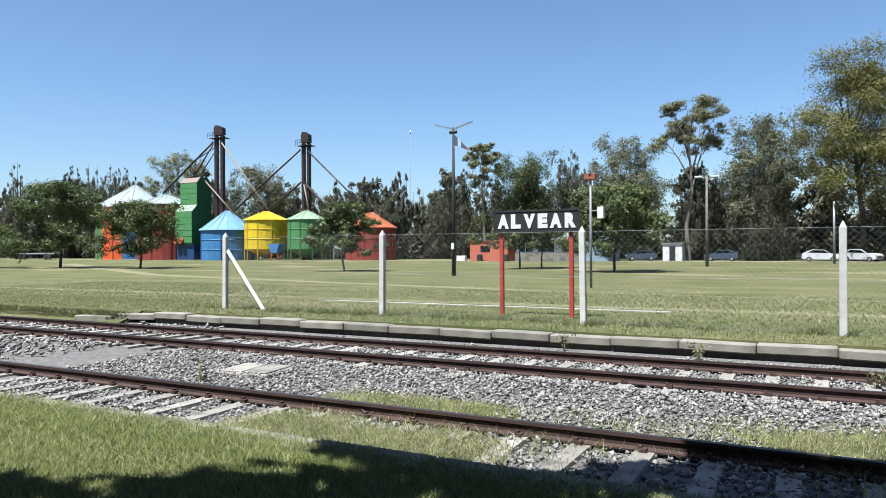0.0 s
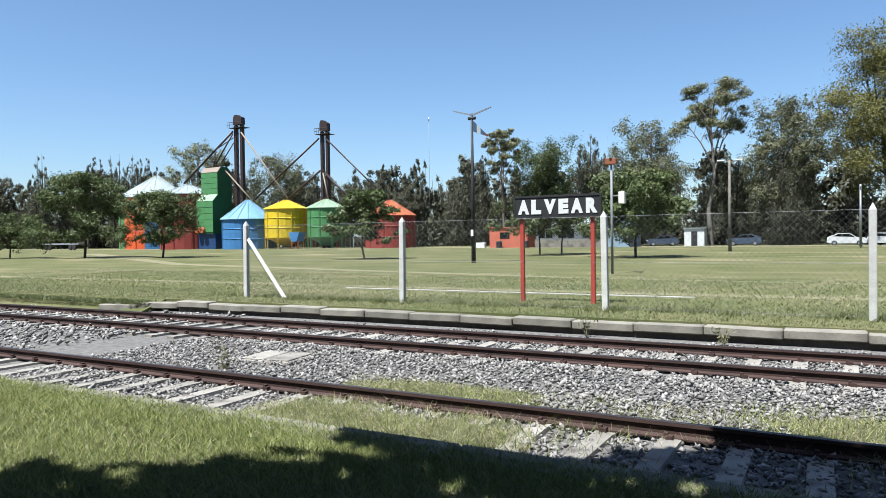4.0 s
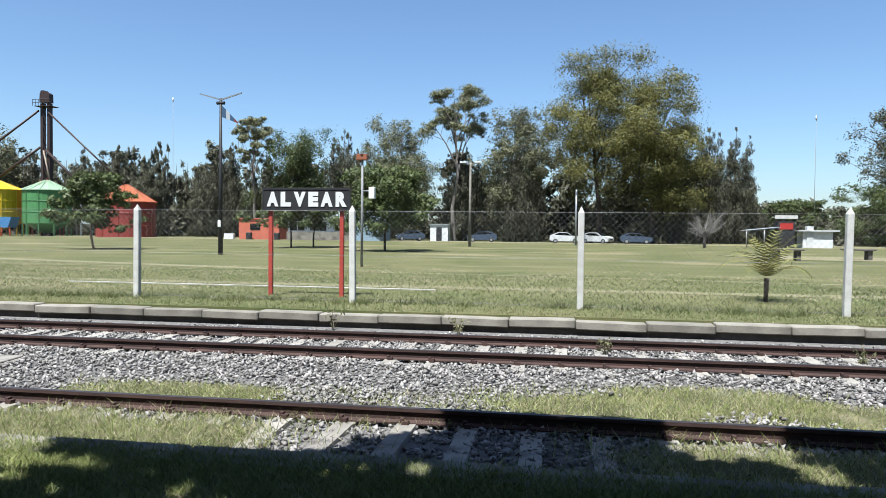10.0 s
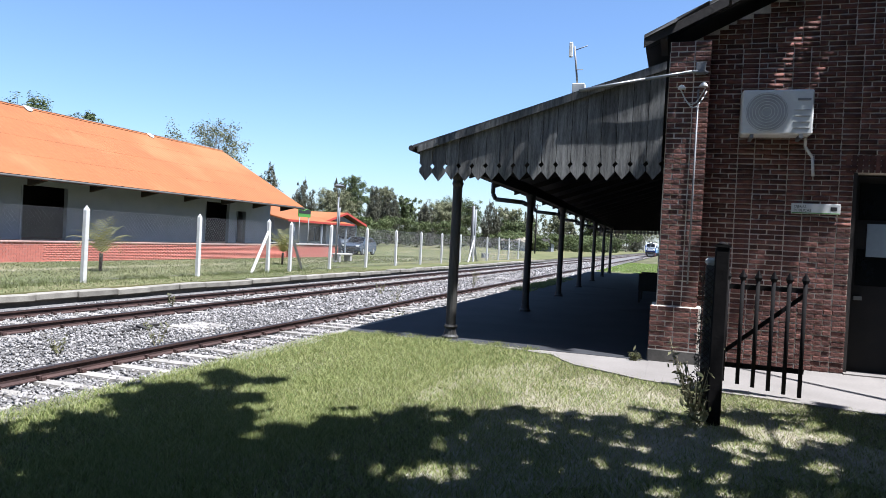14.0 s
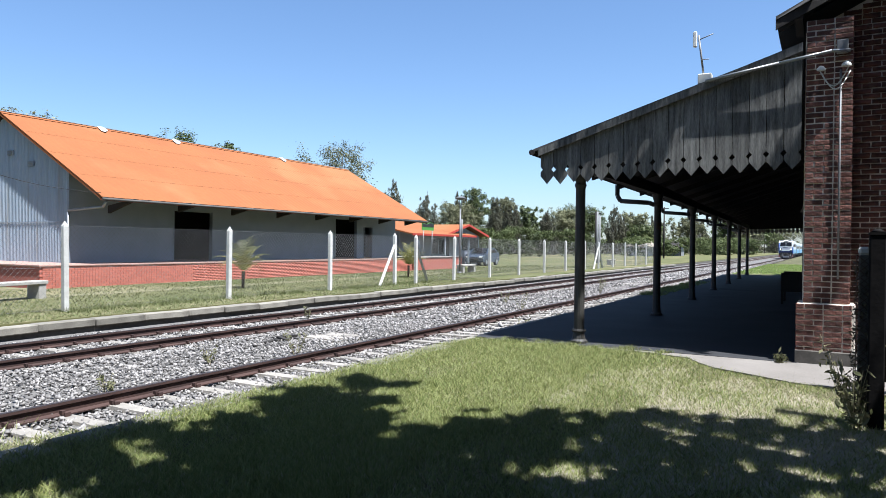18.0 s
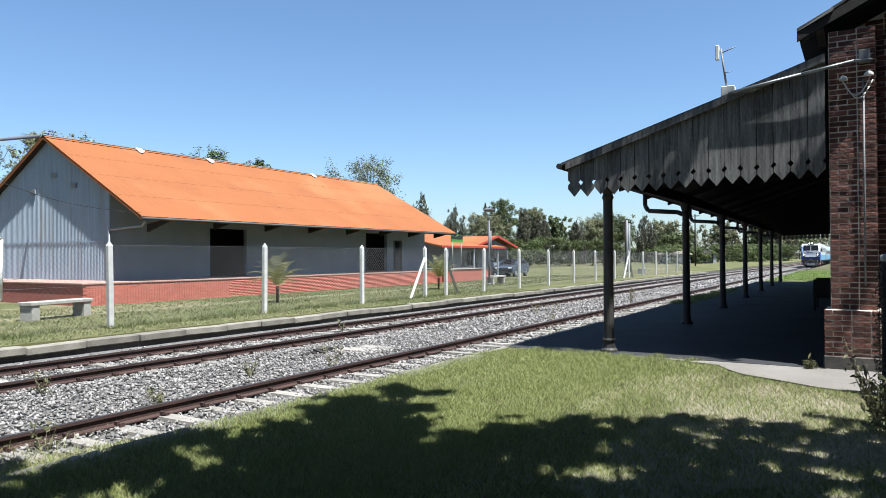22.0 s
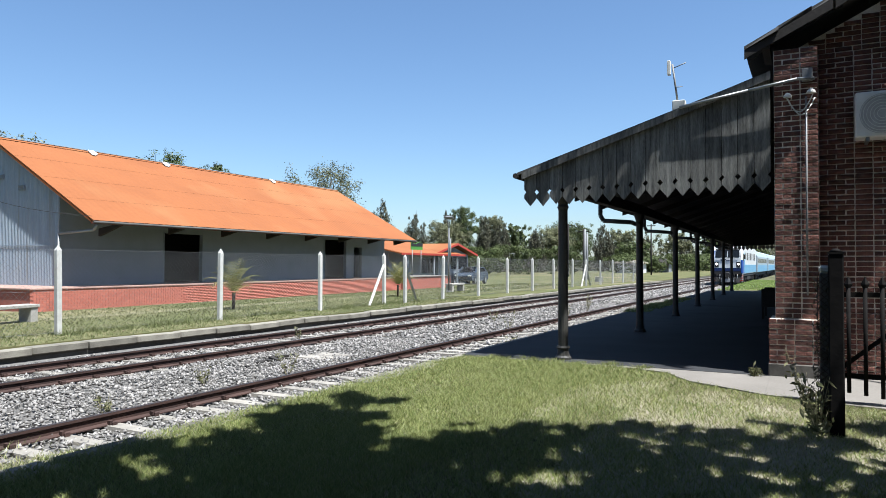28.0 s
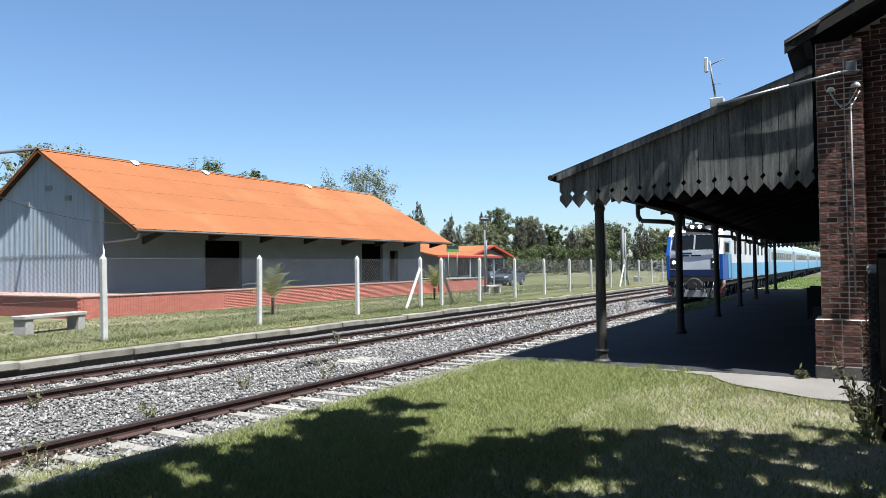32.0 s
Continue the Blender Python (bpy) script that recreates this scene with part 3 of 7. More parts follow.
solid("ballast_stones", stones_mesh(60000, -11, 17, 4.8, 13.6, 0.0345), M_STONE, "loose grey crushed stone between the rails", "ballast", kind="stuff")
solid("ballast_stones", stones_mesh(13000, 17, 46, 4.8, 13.6, 0.056), M_STONE, "loose grey crushed stone between the rails", "ballast", kind="stuff")
solid("ballast_stones", stones_mesh(7000, 46, 95, 4.8, 13.6, 0.085), M_STONE, "loose grey crushed stone between the rails", "ballast", kind="stuff")
solid("ballast_stones", stones_mesh(6000, -32, -13, 4.75, 13.9, 0.06), M_STONE, "loose grey crushed stone between the rails", "ballast", kind="stuff")
for (x, y, rz) in ((-7.95, 9.55, 8), (13.15, 9.2, -4), (40.0, 9.2, 3)):
    t = thing("cable_pit_cover", x, y, BED - 0.03, "cracked concrete cover slab between the tracks", "slab", rz=rz)
    bm = B()
    box(bm, -0.5, 0.5, -0.44, 0.44, 0, 0.1, 0.015)
    part("frame", bm, M_SLEEPER, t)
    for s in (-0.24, 0.24):
        bm = B()
        box(bm, s - 0.22, s + 0.22, -0.38, 0.38, 0.1, 0.125, 0.01)
        part("slab", bm, M_SLEEPER, t)

deb = thing("broken_timber", 12.1, 9.75, BED + 0.045, "small heap of dark broken sleeper wood in the ballast", "debris")
for k in range(6):
    ob = part("plank", box(B(), -0.28 + 0.04 * k, 0.28 - 0.03 * k, -0.05, 0.05, -0.02, 0.03, 0.008), M_WOODD, deb)
    ob.matrix_basis = pose(0.16 * (k - 2.5), RNG.uniform(-0.15, 0.15), 0.015 * k, RNG.uniform(-8, 8), RNG.uniform(-8, 8), 25 * k)

# ---- fence ----
FY = 15.6
POSTS = (-14.61, -9.26, -4.05, 0.91, 6.14, 11.22, 16.4, 21.34, 25.72, 27.43, 31.06, 35.21, 39.34, 43.6, 47.83, 52.24, 55.95, 60.31, 64.49, 68.53, 73.0, 77.5)
fence = thing("chain_link_fence", 0, FY, FIELD, "chain-link fence on white-painted concrete posts", "fence", kind="structure")
bm = B()
box(bm, -0.065, 0.065, -0.065, 0.065, -0.3, 2.06, 0.012)
slab(bm, [(-0.055, -0.055, 2.06), (0.055, -0.055, 2.06), (0.055, 0.055, 2.06), (-0.055, 0.055, 2.06)], (0, 0, 0.004))
top = [bm.verts.new((sx * 0.055, sy * 0.055, 2.064)) for sx, sy in ((-1, -1), (1, -1), (1, 1), (-1, 1))]
tip = bm.verts.new((0, 0, 2.18))
for k in range(4):
    bm.faces.new((top[k], top[(k + 1) % 4], tip))
post_me = mesh_of("post", bm, M_WHITE)
for x in POSTS:
    ob = part("post", post_me, M_WHITE, fence)
    ob.matrix_basis = pose(x, 0, RNG.uniform(-0.03, 0.02), RNG.uniform(-0.8, 0.8), RNG.uniform(-0.8, 0.8), 0)
for x, d, h in ((-14.61, 1.45, 1.75), (25.72, -1.15, 1.7), (27.43, 1.15, 1.7), (55.95, 1.3, 1.75), (55.95, -1.3, 1.75)):
    bm = B()
    rod(bm, (x, 0.02, h), (x + d, 0.02, -0.05), 0.07, 0.07, 4)
    part("brace", bm, M_WHITE, fence, "slanting white brace")
pitch = 0.135
for a, b in ((-14.61, 6.14), (6.14, 25.72), (27.43, 52.24), (52.24, 77.5)):
    n = int((b - a) / pitch)
    vs, fs = [], []
    H = 2.0
    for i in range(-int(H / pitch), n):
        for s in (1, -1):
            p0, p1 = a + i * pitch, a + i * pitch + H
            z0, z1 = 0.05, 0.05 + H
            if p0 < a:
                z0, p0 = z0 + (a - p0), a
            if p1 > b:
                z1, p1 = z1 - (p1 - b), b
            if z1 <= z0:
                continue
            if s < 0:
                p0, p1 = a + b - p0, a + b - p1
            k = len(vs)
            w = 0.0026
            yy = 0.008 * s + 0.078
            vs += [(p0 - w, yy, z0), (p0 + w, yy, z0), (p0, yy + 2 * w, z0), (p1 - w, yy, z1), (p1 + w, yy, z1), (p1, yy + 2 * w, z1)]
            fs += [(k, k + 1, k + 4, k + 3), (k + 1, k + 2, k + 5, k + 4), (k + 2, k, k + 3, k + 5)]
    part("wire_mesh", raw("wire_mesh", vs, fs, M_WIRE), M_WIRE, fence, "galvanised diamond wire mesh")
    for z in (0.06, 1.05, 2.05):
        bm = B()
        rod(bm, (a, 0.078, z), (b, 0.078, z), 0.003, 0.003, 4)
        part("line_wire", bm, M_WIRE, fence)

# ---- station name sign ----
sign = thing("station_sign", -5.6, 16.87, FIELD, "black station name board with white letters on red posts", "sign")
bm = B()
box(bm, -1.09, 1.09, -0.02, 0.02, 2.1, 2.62, 0.006)
part("board", bm, M_BLACK, sign)
bm = B()
for a in ((-1.12, 1.12, -0.035, 0.0, 2.59, 2.64), (-1.12, 1.12, -0.035, 0.0, 2.08, 2.12), (-1.12, -1.08, -0.035, 0.0, 2.12, 2.59), (1.08, 1.12, -0.035, 0.0, 2.12, 2.59)):
    box(bm, *a)
part("frame", bm, M_BLACK, sign)
for x in (-0.93, 0.88):
    bm = B()
    box(bm, x - 0.05, x + 0.05, 0.025, 0.11, -0.2, 2.3, 0.008)
    part("post", bm, M_RED, sign, "red-painted post")
for ch, x, w in (("A", -1.0, 0.3), ("L", -0.645, 0.26), ("V", -0.31, 0.3), ("E", 0.06, 0.25), ("A", 0.37, 0.3), ("R", 0.745, 0.28)):
    cu = bpy.data.curves.new("letter", "FONT")
    cu.body, cu.size, cu.extrude, cu.offset = ch, 0.5, 0.006, 0.036
    tmp = bpy.data.objects.new("letter", cu)
    scene.collection.objects.link(tmp)
    me = bpy.data.meshes.new_from_object(tmp.evaluated_get(bpy.context.evaluated_depsgraph_get()))
    bpy.data.objects.remove(tmp)
    co = np.empty(len(me.vertices) * 3)
    me.vertices.foreach_get("co", co)
    co = co.reshape(-1, 3)
    lo, hi = co.min(0), co.max(0)
    co[:, 0] = (co[:, 0] - lo[0]) / (hi[0] - lo[0]) * w
    co[:, 1] = (co[:, 1] - lo[1]) / (hi[1] - lo[1]) * 0.36
    me.vertices.foreach_set("co", co.ravel())
    me.materials.clear()
    me.materials.append(M_LETTER)
    ob = part("letter", me, M_LETTER, sign, "white letter")
    ob.matrix_basis = pose(x, -0.03, 2.18, 90, 0, 0)

# ---- warehouse ----
WX0, WX1, WY0, WY1, RY = 17.6, 40.8, 25.2, 33.7, 29.4
DOCKZ = 1.04
wh = thing("warehouse", WX0, WY0, FIELD, "long white goods shed with an orange sheet roof", "warehouse")


def L(x, y, z):
    return (x - WX0, y - WY0, z - FIELD)


EZ, EY, RZ = 3.5, 22.85, 7.12
slope = (RZ - EZ) / (RY - EY)
ZW0 = EZ + slope * (WY0 - EY) - 0.1
ZW1 = RZ - slope * (WY1 - RY) - 0.1
DOORS = ((22.5, 24.76, 3.28), (34.2, 36.4, 3.38), (37.15, 38.1, 2.98))
xs = WX0
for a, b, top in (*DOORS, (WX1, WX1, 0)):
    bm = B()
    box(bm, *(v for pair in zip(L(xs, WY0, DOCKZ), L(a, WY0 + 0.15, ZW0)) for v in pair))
    part("wall", bm, M_WALLW, wh, "white-painted front wall, toned down for the eaves' shade")
    if b > a:
        bm = B()
        box(bm, *(v for pair in zip(L(a, WY0, top), L(b, WY0 + 0.15, ZW0)) for v in pair))
        part("lintel", bm, M_WALLW, wh)
        # black panel behind the opening paints the shed's unlit inside
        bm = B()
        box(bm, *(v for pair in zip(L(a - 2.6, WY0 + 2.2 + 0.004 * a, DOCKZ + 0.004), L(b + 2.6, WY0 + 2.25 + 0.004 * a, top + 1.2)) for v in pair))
        part("door", bm, M_DARK, wh, "black panel behind the doorway, for the unlit shed inside")
        for xx in (a - 0.03, b - 0.03):
            bm = B()
            box(bm, *(v for pair in zip(L(xx, WY0 - 0.03, DOCKZ), L(xx + 0.06, WY0 + 0.17, top)) for v in pair))
            part("door_frame", bm, M_WALLW, wh)
    xs = b
# corrugated gable and rear walls
for gx, nm in ((WX0, "gable"), (WX1, "gable")):
    bm = B()
    n = 425
    lo, hi = [], []
    for i in range(n + 1):
        y = WY0 + (WY1 - WY0) * i / n
        zt = min(ZW0 + slope * (y - WY0), RZ - 0.1 - slope * max(0, y - RY)) if y <= RY else RZ - 0.1 - slope * (y - RY)
        wav = 0.022 * math.cos(i * 2 * math.pi / 5.0)
        lo.append(bm.verts.new(L(gx + wav, y, DOCKZ)))
        hi.append(bm.verts.new(L(gx + wav, y, zt)))
    for i in range(n):
        f = bm.faces.new((lo[i], lo[i + 1], hi[i + 1], hi[i]))
        f.smooth = True
    part("gable", bm, M_SHEET, wh, "white corrugated sheet gable")
bm = B()
box(bm, *(v for pair in zip(L(WX0 - 0.03, WY0 - 0.01, DOCKZ), L(WX0 + 0.07, WY0 + 0.09, ZW0)) for v in pair))
part("corner_trim", bm, M_WALLW, wh)
bm = B()
box(bm, *(v for pair in zip(L(WX0 - 0.032, WY0 + 0.02, 2.6), L(WX0 - 0.02, WY1, 2.64)) for v in pair))
part("sheet_joint", bm, M_SHEET, wh, "lapped joint of the wall sheets")
bm = B()
box(bm, *(v for pair in zip(L(WX0, WY1 - 0.1, DOCKZ), L(WX1, WY1, ZW1)) for v in pair))
part("wall", bm, M_SHEET, wh, "white rear wall")
for y, z in ((29.0, 5.45), (27.6, 4.95), (30.6, 4.85)):
    v = part("vent", box(B(), *(v for pair in zip(L(WX0 - 0.07, y - 0.2, z - 0.1), L(WX0 - 0.02, y + 0.2, z + 0.1)) for v in pair)), M_WALLW, wh, "small wall vent")
    for k in range(3):
        part("slat", box(B(), *(q for pair in zip(L(WX0 - 0.085, y - 0.16, z - 0.07 + 0.055 * k), L(WX0 - 0.068, y + 0.16, z - 0.045 + 0.055 * k)) for q in pair)), M_GREYP, v)
# roof: two sheeted slopes with lapped rows
RX0, RX1 = WX0 - 0.3, WX1 + 0.25
for side in (-1, 1):
    rows = 4
    for i in range(rows):
        bm = B()
        ya = EY + (RY - EY) * i / rows if side < 0 else RY + (RY - EY) * i / rows
        yb = EY + (RY - EY) * (i + 1) / rows if side < 0 else RY + (RY - EY) * (i + 1) / rows
        za, zb = (RZ - slope * abs(RY - y) for y in (ya, yb))
        lift = 0.005 * i if side < 0 else 0.005 * (rows - 1 - i)
        n = 150
        rows_v = []
        for j in range(n + 1):
            x = RX0 + (RX1 - RX0) * j / n
            w = 0.009 * (j % 2) + lift
            rows_v.append((bm.verts.new(L(x, ya, za + w)), bm.verts.new(L(x, yb, zb + w))))
        for p, q in zip(rows_v, rows_v[1:]):
            bm.faces.new((p[0], q[0], q[1], p[1]))
        bm2 = B()
        slab(bm2, [L(RX0, ya, za - 0.05), L(RX1, ya, za - 0.05), L(RX1, yb, zb - 0.05), L(RX0, yb, zb - 0.05)], (0, 0, 0.035))
        part("roof_panel", bm, M_ROOF, wh, "orange-painted roof sheets")
        part("roof_deck", bm2, M_WOODD, wh)
for side in (-1, 1):
    bm = B()
    ye, ze = (EY, EZ) if side < 0 else (2 * RY - EY, EZ)
    slab(bm, [L(RX0, RY, RZ + 0.03), L(RX0, ye, ze + 0.03), L(RX0, ye, ze - 0.12), L(RX0, RY, RZ - 0.12)], (0.04, 0, 0))
    part("verge_board", bm, M_ROOF, wh)
bm = B()
slab(bm, [L(RX0, RY - 0.2, RZ - 0.06), L(RX0, RY, RZ + 0.06), L(RX0, RY + 0.2, RZ - 0.06)], (RX1 - RX0, 0, 0))
part("ridge_cap", bm, M_ROOF, wh)
part("ridge_flashing", slab(B(), [L(RX0, RY - 0.09, RZ + 0.035), L(RX0, RY, RZ + 0.085), L(RX0, RY + 0.09, RZ + 0.035)], (RX1 - RX0, 0, 0)), M_STEEL, wh, "pale zinc ridge strip")
for x in (21.6, 25.8, 33.9):
    part("ridge_repair", slab(B(), [L(x, RY - 0.42, RZ - 0.17), L(x + 0.16, RY - 0.5, RZ - 0.21), L(x + 0.42, RY - 0.3, RZ - 0.1), L(x + 0.36, RY - 0.05, RZ + 0.05), L(x + 0.05, RY - 0.06, RZ + 0.045)], (0, 0, 0.035)), M_LETTER, wh, "pale repair patch on the ridge")
part("gutter", rod(B(), L(RX0, EY - 0.04, EZ - 0.07), L(RX1, EY - 0.04, EZ - 0.07), 0.05, 0.05, 10), M_TIN, wh, "dull grey round gutter")
part("downpipe", tube(B(), [L(17.5, EY, EZ - 0.14), L(17.5, EY + 0.2, EZ - 0.35), L(17.5, WY0 - 0.1, EZ - 0.45), L(17.5, WY0 - 0.1, DOCKZ)], 0.05), M_STEEL, wh, "pale downpipe")
part("fascia", box(B(), *(v for pair in zip(L(RX0, EY + 0.04, EZ - 0.12), L(RX1, EY + 0.08, EZ + 0.0)) for v in pair)), M_RED, wh)
for i in range(8):
    x = 18.6 + 3.05 * i
    bm = B()
    yb, zb = (WY0 - 0.9, 2.98) if i == 0 else (WY0 - 1.25, 3.16)
    slab(bm, [L(x, yb, zb), L(x, yb, zb + 0.3), L(x, EY + 0.15, EZ - 0.02), L(x, EY + 0.15, EZ - 0.12)], (0.12, 0, 0))
    part("bracket", bm, M_WOODD, wh, "dark slanting eaves bracket")
    part("rafter", slab(B(), [L(x, WY0 + 0.1, ZW0 - 0.12), L(x, WY0 + 0.1, ZW0 + 0.03), L(x, EY + 0.1, EZ + 0.0), L(x, EY + 0.1, EZ - 0.11)], (0.1, 0, 0)), M_WOODD, wh)
# dock
dock = thing("loading_dock", 0, 0, FIELD, "red-painted brick loading dock along the shed", "loading dock", kind="structure")
DX0, DX1, DY = 15.55, 40.6, 23.7
part("core", box(B(), DX0 + 0.02, DX1, DY + 0.02, 33.9, -0.3, DOCKZ - FIELD - 0.07), M_DOCKJ, dock, "red-painted mortar")
part("dock_slab", box(B(), DX0 - 0.03, DX1 + 0.02, DY - 0.03, 33.95, DOCKZ - FIELD - 0.07, DOCKZ - FIELD, 0.015), mat("pink_dock_floor", (0.52, 0.33, 0.27), (0.42, 0.26, 0.21), 0.9, scale=2), dock, "worn pinkish dock edge")
part("core", box(B(), 41.2, 47.8, DY + 0.02, 31, -0.3, 0.82), M_DOCKJ, dock, "red-painted mortar")
part("dock_slab", box(B(), 41.17, 47.85, DY - 0.03, 31.03, 0.82, 0.88, 0.015), M_CONC, dock, "concrete dock edge")
bm = B()
box(bm, 0, 0.225, 0, 0.06, 0, 0.062)
dbrick = mesh_of("brick", bm, M_DOCK)
vs, fs = [], []
count = 0
for r in range(11):
    for i in range(int((DX1 - DX0) / 0.237)):
        x, z = DX0 + 0.237 * i + (0.118 if r % 2 else 0), 0.0 + 0.072 * r
        if x + 0.225 > DX1:
            continue
        if x < 22.3 and count < 290:
            ob = part("brick", dbrick, M_DOCK, dock)
            ob.matrix_basis = pose(x, DY + RNG.uniform(-0.003, 0.003), z)
            count += 1
            continue
        k = len(vs)
        y = DY + RNG.uniform(-0.003, 0.003)
        vs += [(x, y, z), (x + 0.225, y, z), (x + 0.225, y, z + 0.062), (x, y, z + 0.062), (x, y + 0.03, z), (x + 0.225, y + 0.03, z), (x + 0.225, y + 0.03, z + 0.062), (x, y + 0.03, z + 0.062)]
        fs += [(k, k + 1, k + 2, k + 3), (k + 4, k + 5, k + 1, k), (k + 3, k + 2, k + 6, k + 7), (k, k + 3, k + 7, k + 4), (k + 1, k + 5, k + 6, k + 2)]
M_DOCKI = mat("red_painted_brick_far", (0.6, 0.2, 0.14), (0.47, 0.15, 0.105), 0.85, scale=3, fine=30, island=0.12)
tagged(part("brickwork", raw("brickwork", vs, fs, M_DOCKI), M_DOCKI, dock), "", "", "", "stuff")
part("ramp_wall", box(B(), 15.0, 16.0, 31.5, 32.0, -0.2, 0.75, 0.02), M_DOCK, dock, "low red brick wall")

# house beyond the shed
house = thing("house", 45, 27.5, FIELD, "low white house with an orange sheet roof", "house")
part("wall", box(B(), 0, 9.1, 0, 0.2, 0, 2.75), M_WALLW, house)
part("wall", box(B(), 0, 0.2, 0.2, 8, 0, 2.75), M_WALLW, house)
part("wall", box(B(), 0.2, 13, 7.8, 8, 0, 2.75), M_WALLW, house)
w = part("window", box(B(), 5.0, 6.9, -0.03, 0.05, 1.0, 2.2), M_GLASS, house, "dark window")
part("window_frame", box(box(box(B(), 4.95, 6.95, -0.06, 0.0, 2.2, 2.26), 4.95, 6.95, -0.06, 0.0, 0.94, 1.0), 5.92, 5.98, -0.06, 0, 1.0, 2.2), M_WALLW, w)
part("door", box(B(), 2.0, 3.0, -0.03, 0.05, 0, 2.1), M_WALLW, house, "pale door")
part("roof", slab(B(), [(-0.8, -1.6, 2.45), (-0.8, -1.6, 2.55), (-0.8, 4.0, 3.7), (-0.8, 9.3, 2.55), (-0.8, 9.3, 2.45), (-0.8, 4, 3.58)], (10.6, 0, 0)), M_ROOF, house, "orange sheet roof")
part("fascia", box(B(), -0.82, 9.82, -1.66, -1.61, 2.4, 2.56), M_RED, house)
for x in (0.3, 4.4, 8.6):
    part("porch_post", box(B(), x, x + 0.12, -1.5, -1.38, 0, 2.46), M_WALLW, house)
wing = part("wing", slab(B(), [(7.2, -0.4, 0), (12.9, -0.4, 0), (12.9, -0.4, 2.55), (9.6, -0.4, 3.3), (7.2, -0.4, 2.75)], (0, 7, 0)), M_WALLW, house, "front-gabled white wing")
for i in range(3):
    part("pane", box(B(), 9.55 + 1.05 * i, 10.5 + 1.05 * i, -0.45, -0.39, 1.3, 2.35), M_GLASS, wing, "window pane")
for q in (-1, 1):
    part("wing_roof", slab(B(), [(9.6, -1.0, 3.52), (9.6 + q * 4.0, -1.0, 2.6), (9.6 + q * 4.0, -1.0, 2.5), (9.6, -1.0, 3.42)], (0, 8, 0)), M_ROOF, house, "orange sheet roof")
    part("verge_board", slab(B(), [(9.6, -1.05, 3.54), (9.6 + q * 4.02, -1.05, 2.62), (9.6 + q * 4.02, -1.05, 2.44), (9.6, -1.05, 3.36)], (0, 0.04, 0)), M_RED, house, "red verge board")
brd = thing("advertising_board", 44.6, 25.3, FIELD + 0.88, "green and dark advertising board on posts by the house", "sign")
part("panel", slab(B(), [(0, 0, 1.9), (1.7, 0, 1.9), (1.7, 0, 2.4), (1.2, 0, 2.5), (0.7, 0, 2.35), (0, 0, 2.42)], (0, 0.05, 0)), P_LEAFG, brd)
part("panel_band", slab(B(), [(0.02, -0.015, 2.15), (1.68, -0.015, 2.15), (1.68, -0.015, 2.38), (1.2, -0.015, 2.48), (0.7, -0.015, 2.33), (0.02, -0.015, 2.4)], (0, 0.012, 0)), M_BLACK, brd)
for x in (0.2, 1.5):
    part("post", rod(B(), (x, 0.025, 0.0), (x, 0.025, 1.9), 0.035), M_GREYP, brd)

# ---- station building and canopy ----
SX, PX = 11.6, 11.12
st = thing("station_building", SX, 0, PLAT, "old dark red brick station building", "building")

part("gable_core", slab(B(), [(-0.003, 0.08, 4.4), (-0.003, -4.0, 6.4), (-0.003, -8, 4.4)], (0.3, 0, 0)), M_MORTAR, st, "pale mortar")
DOORY = (-2.36, -3.5)
for y0, y1, x0, z0, z1 in ((DOORY[0], 0.08, -0.003, -0.3, 4.4), (-8, DOORY[1], -0.003, -0.3, 4.4), (DOORY[1], DOORY[0], -0.003, 2.72, 4.4)):
    part("core", box(B(), x0, 0.6, y0, y1, z0, z1), M_MORTAR, st, "pale mortar")
# solid near-black block: darkness of the rooms and platform-side wall as colour
part("core", slab(B(), [(0.6, -8, -0.3), (32, -8, -0.3), (32, 0.75, -0.3), (0.6, 0.1, -0.3)], (0, 0, 4.65)), M_DARK, st, "near-black block for unlit rooms and the shaded platform wall")


def brick_mesh(w, h=0.055, d=0.05):
    bm = B()
    box(bm, 0, d, -w, 0, 0, h, 0.004)
    return mesh_of("brick", bm, M_BRICK)


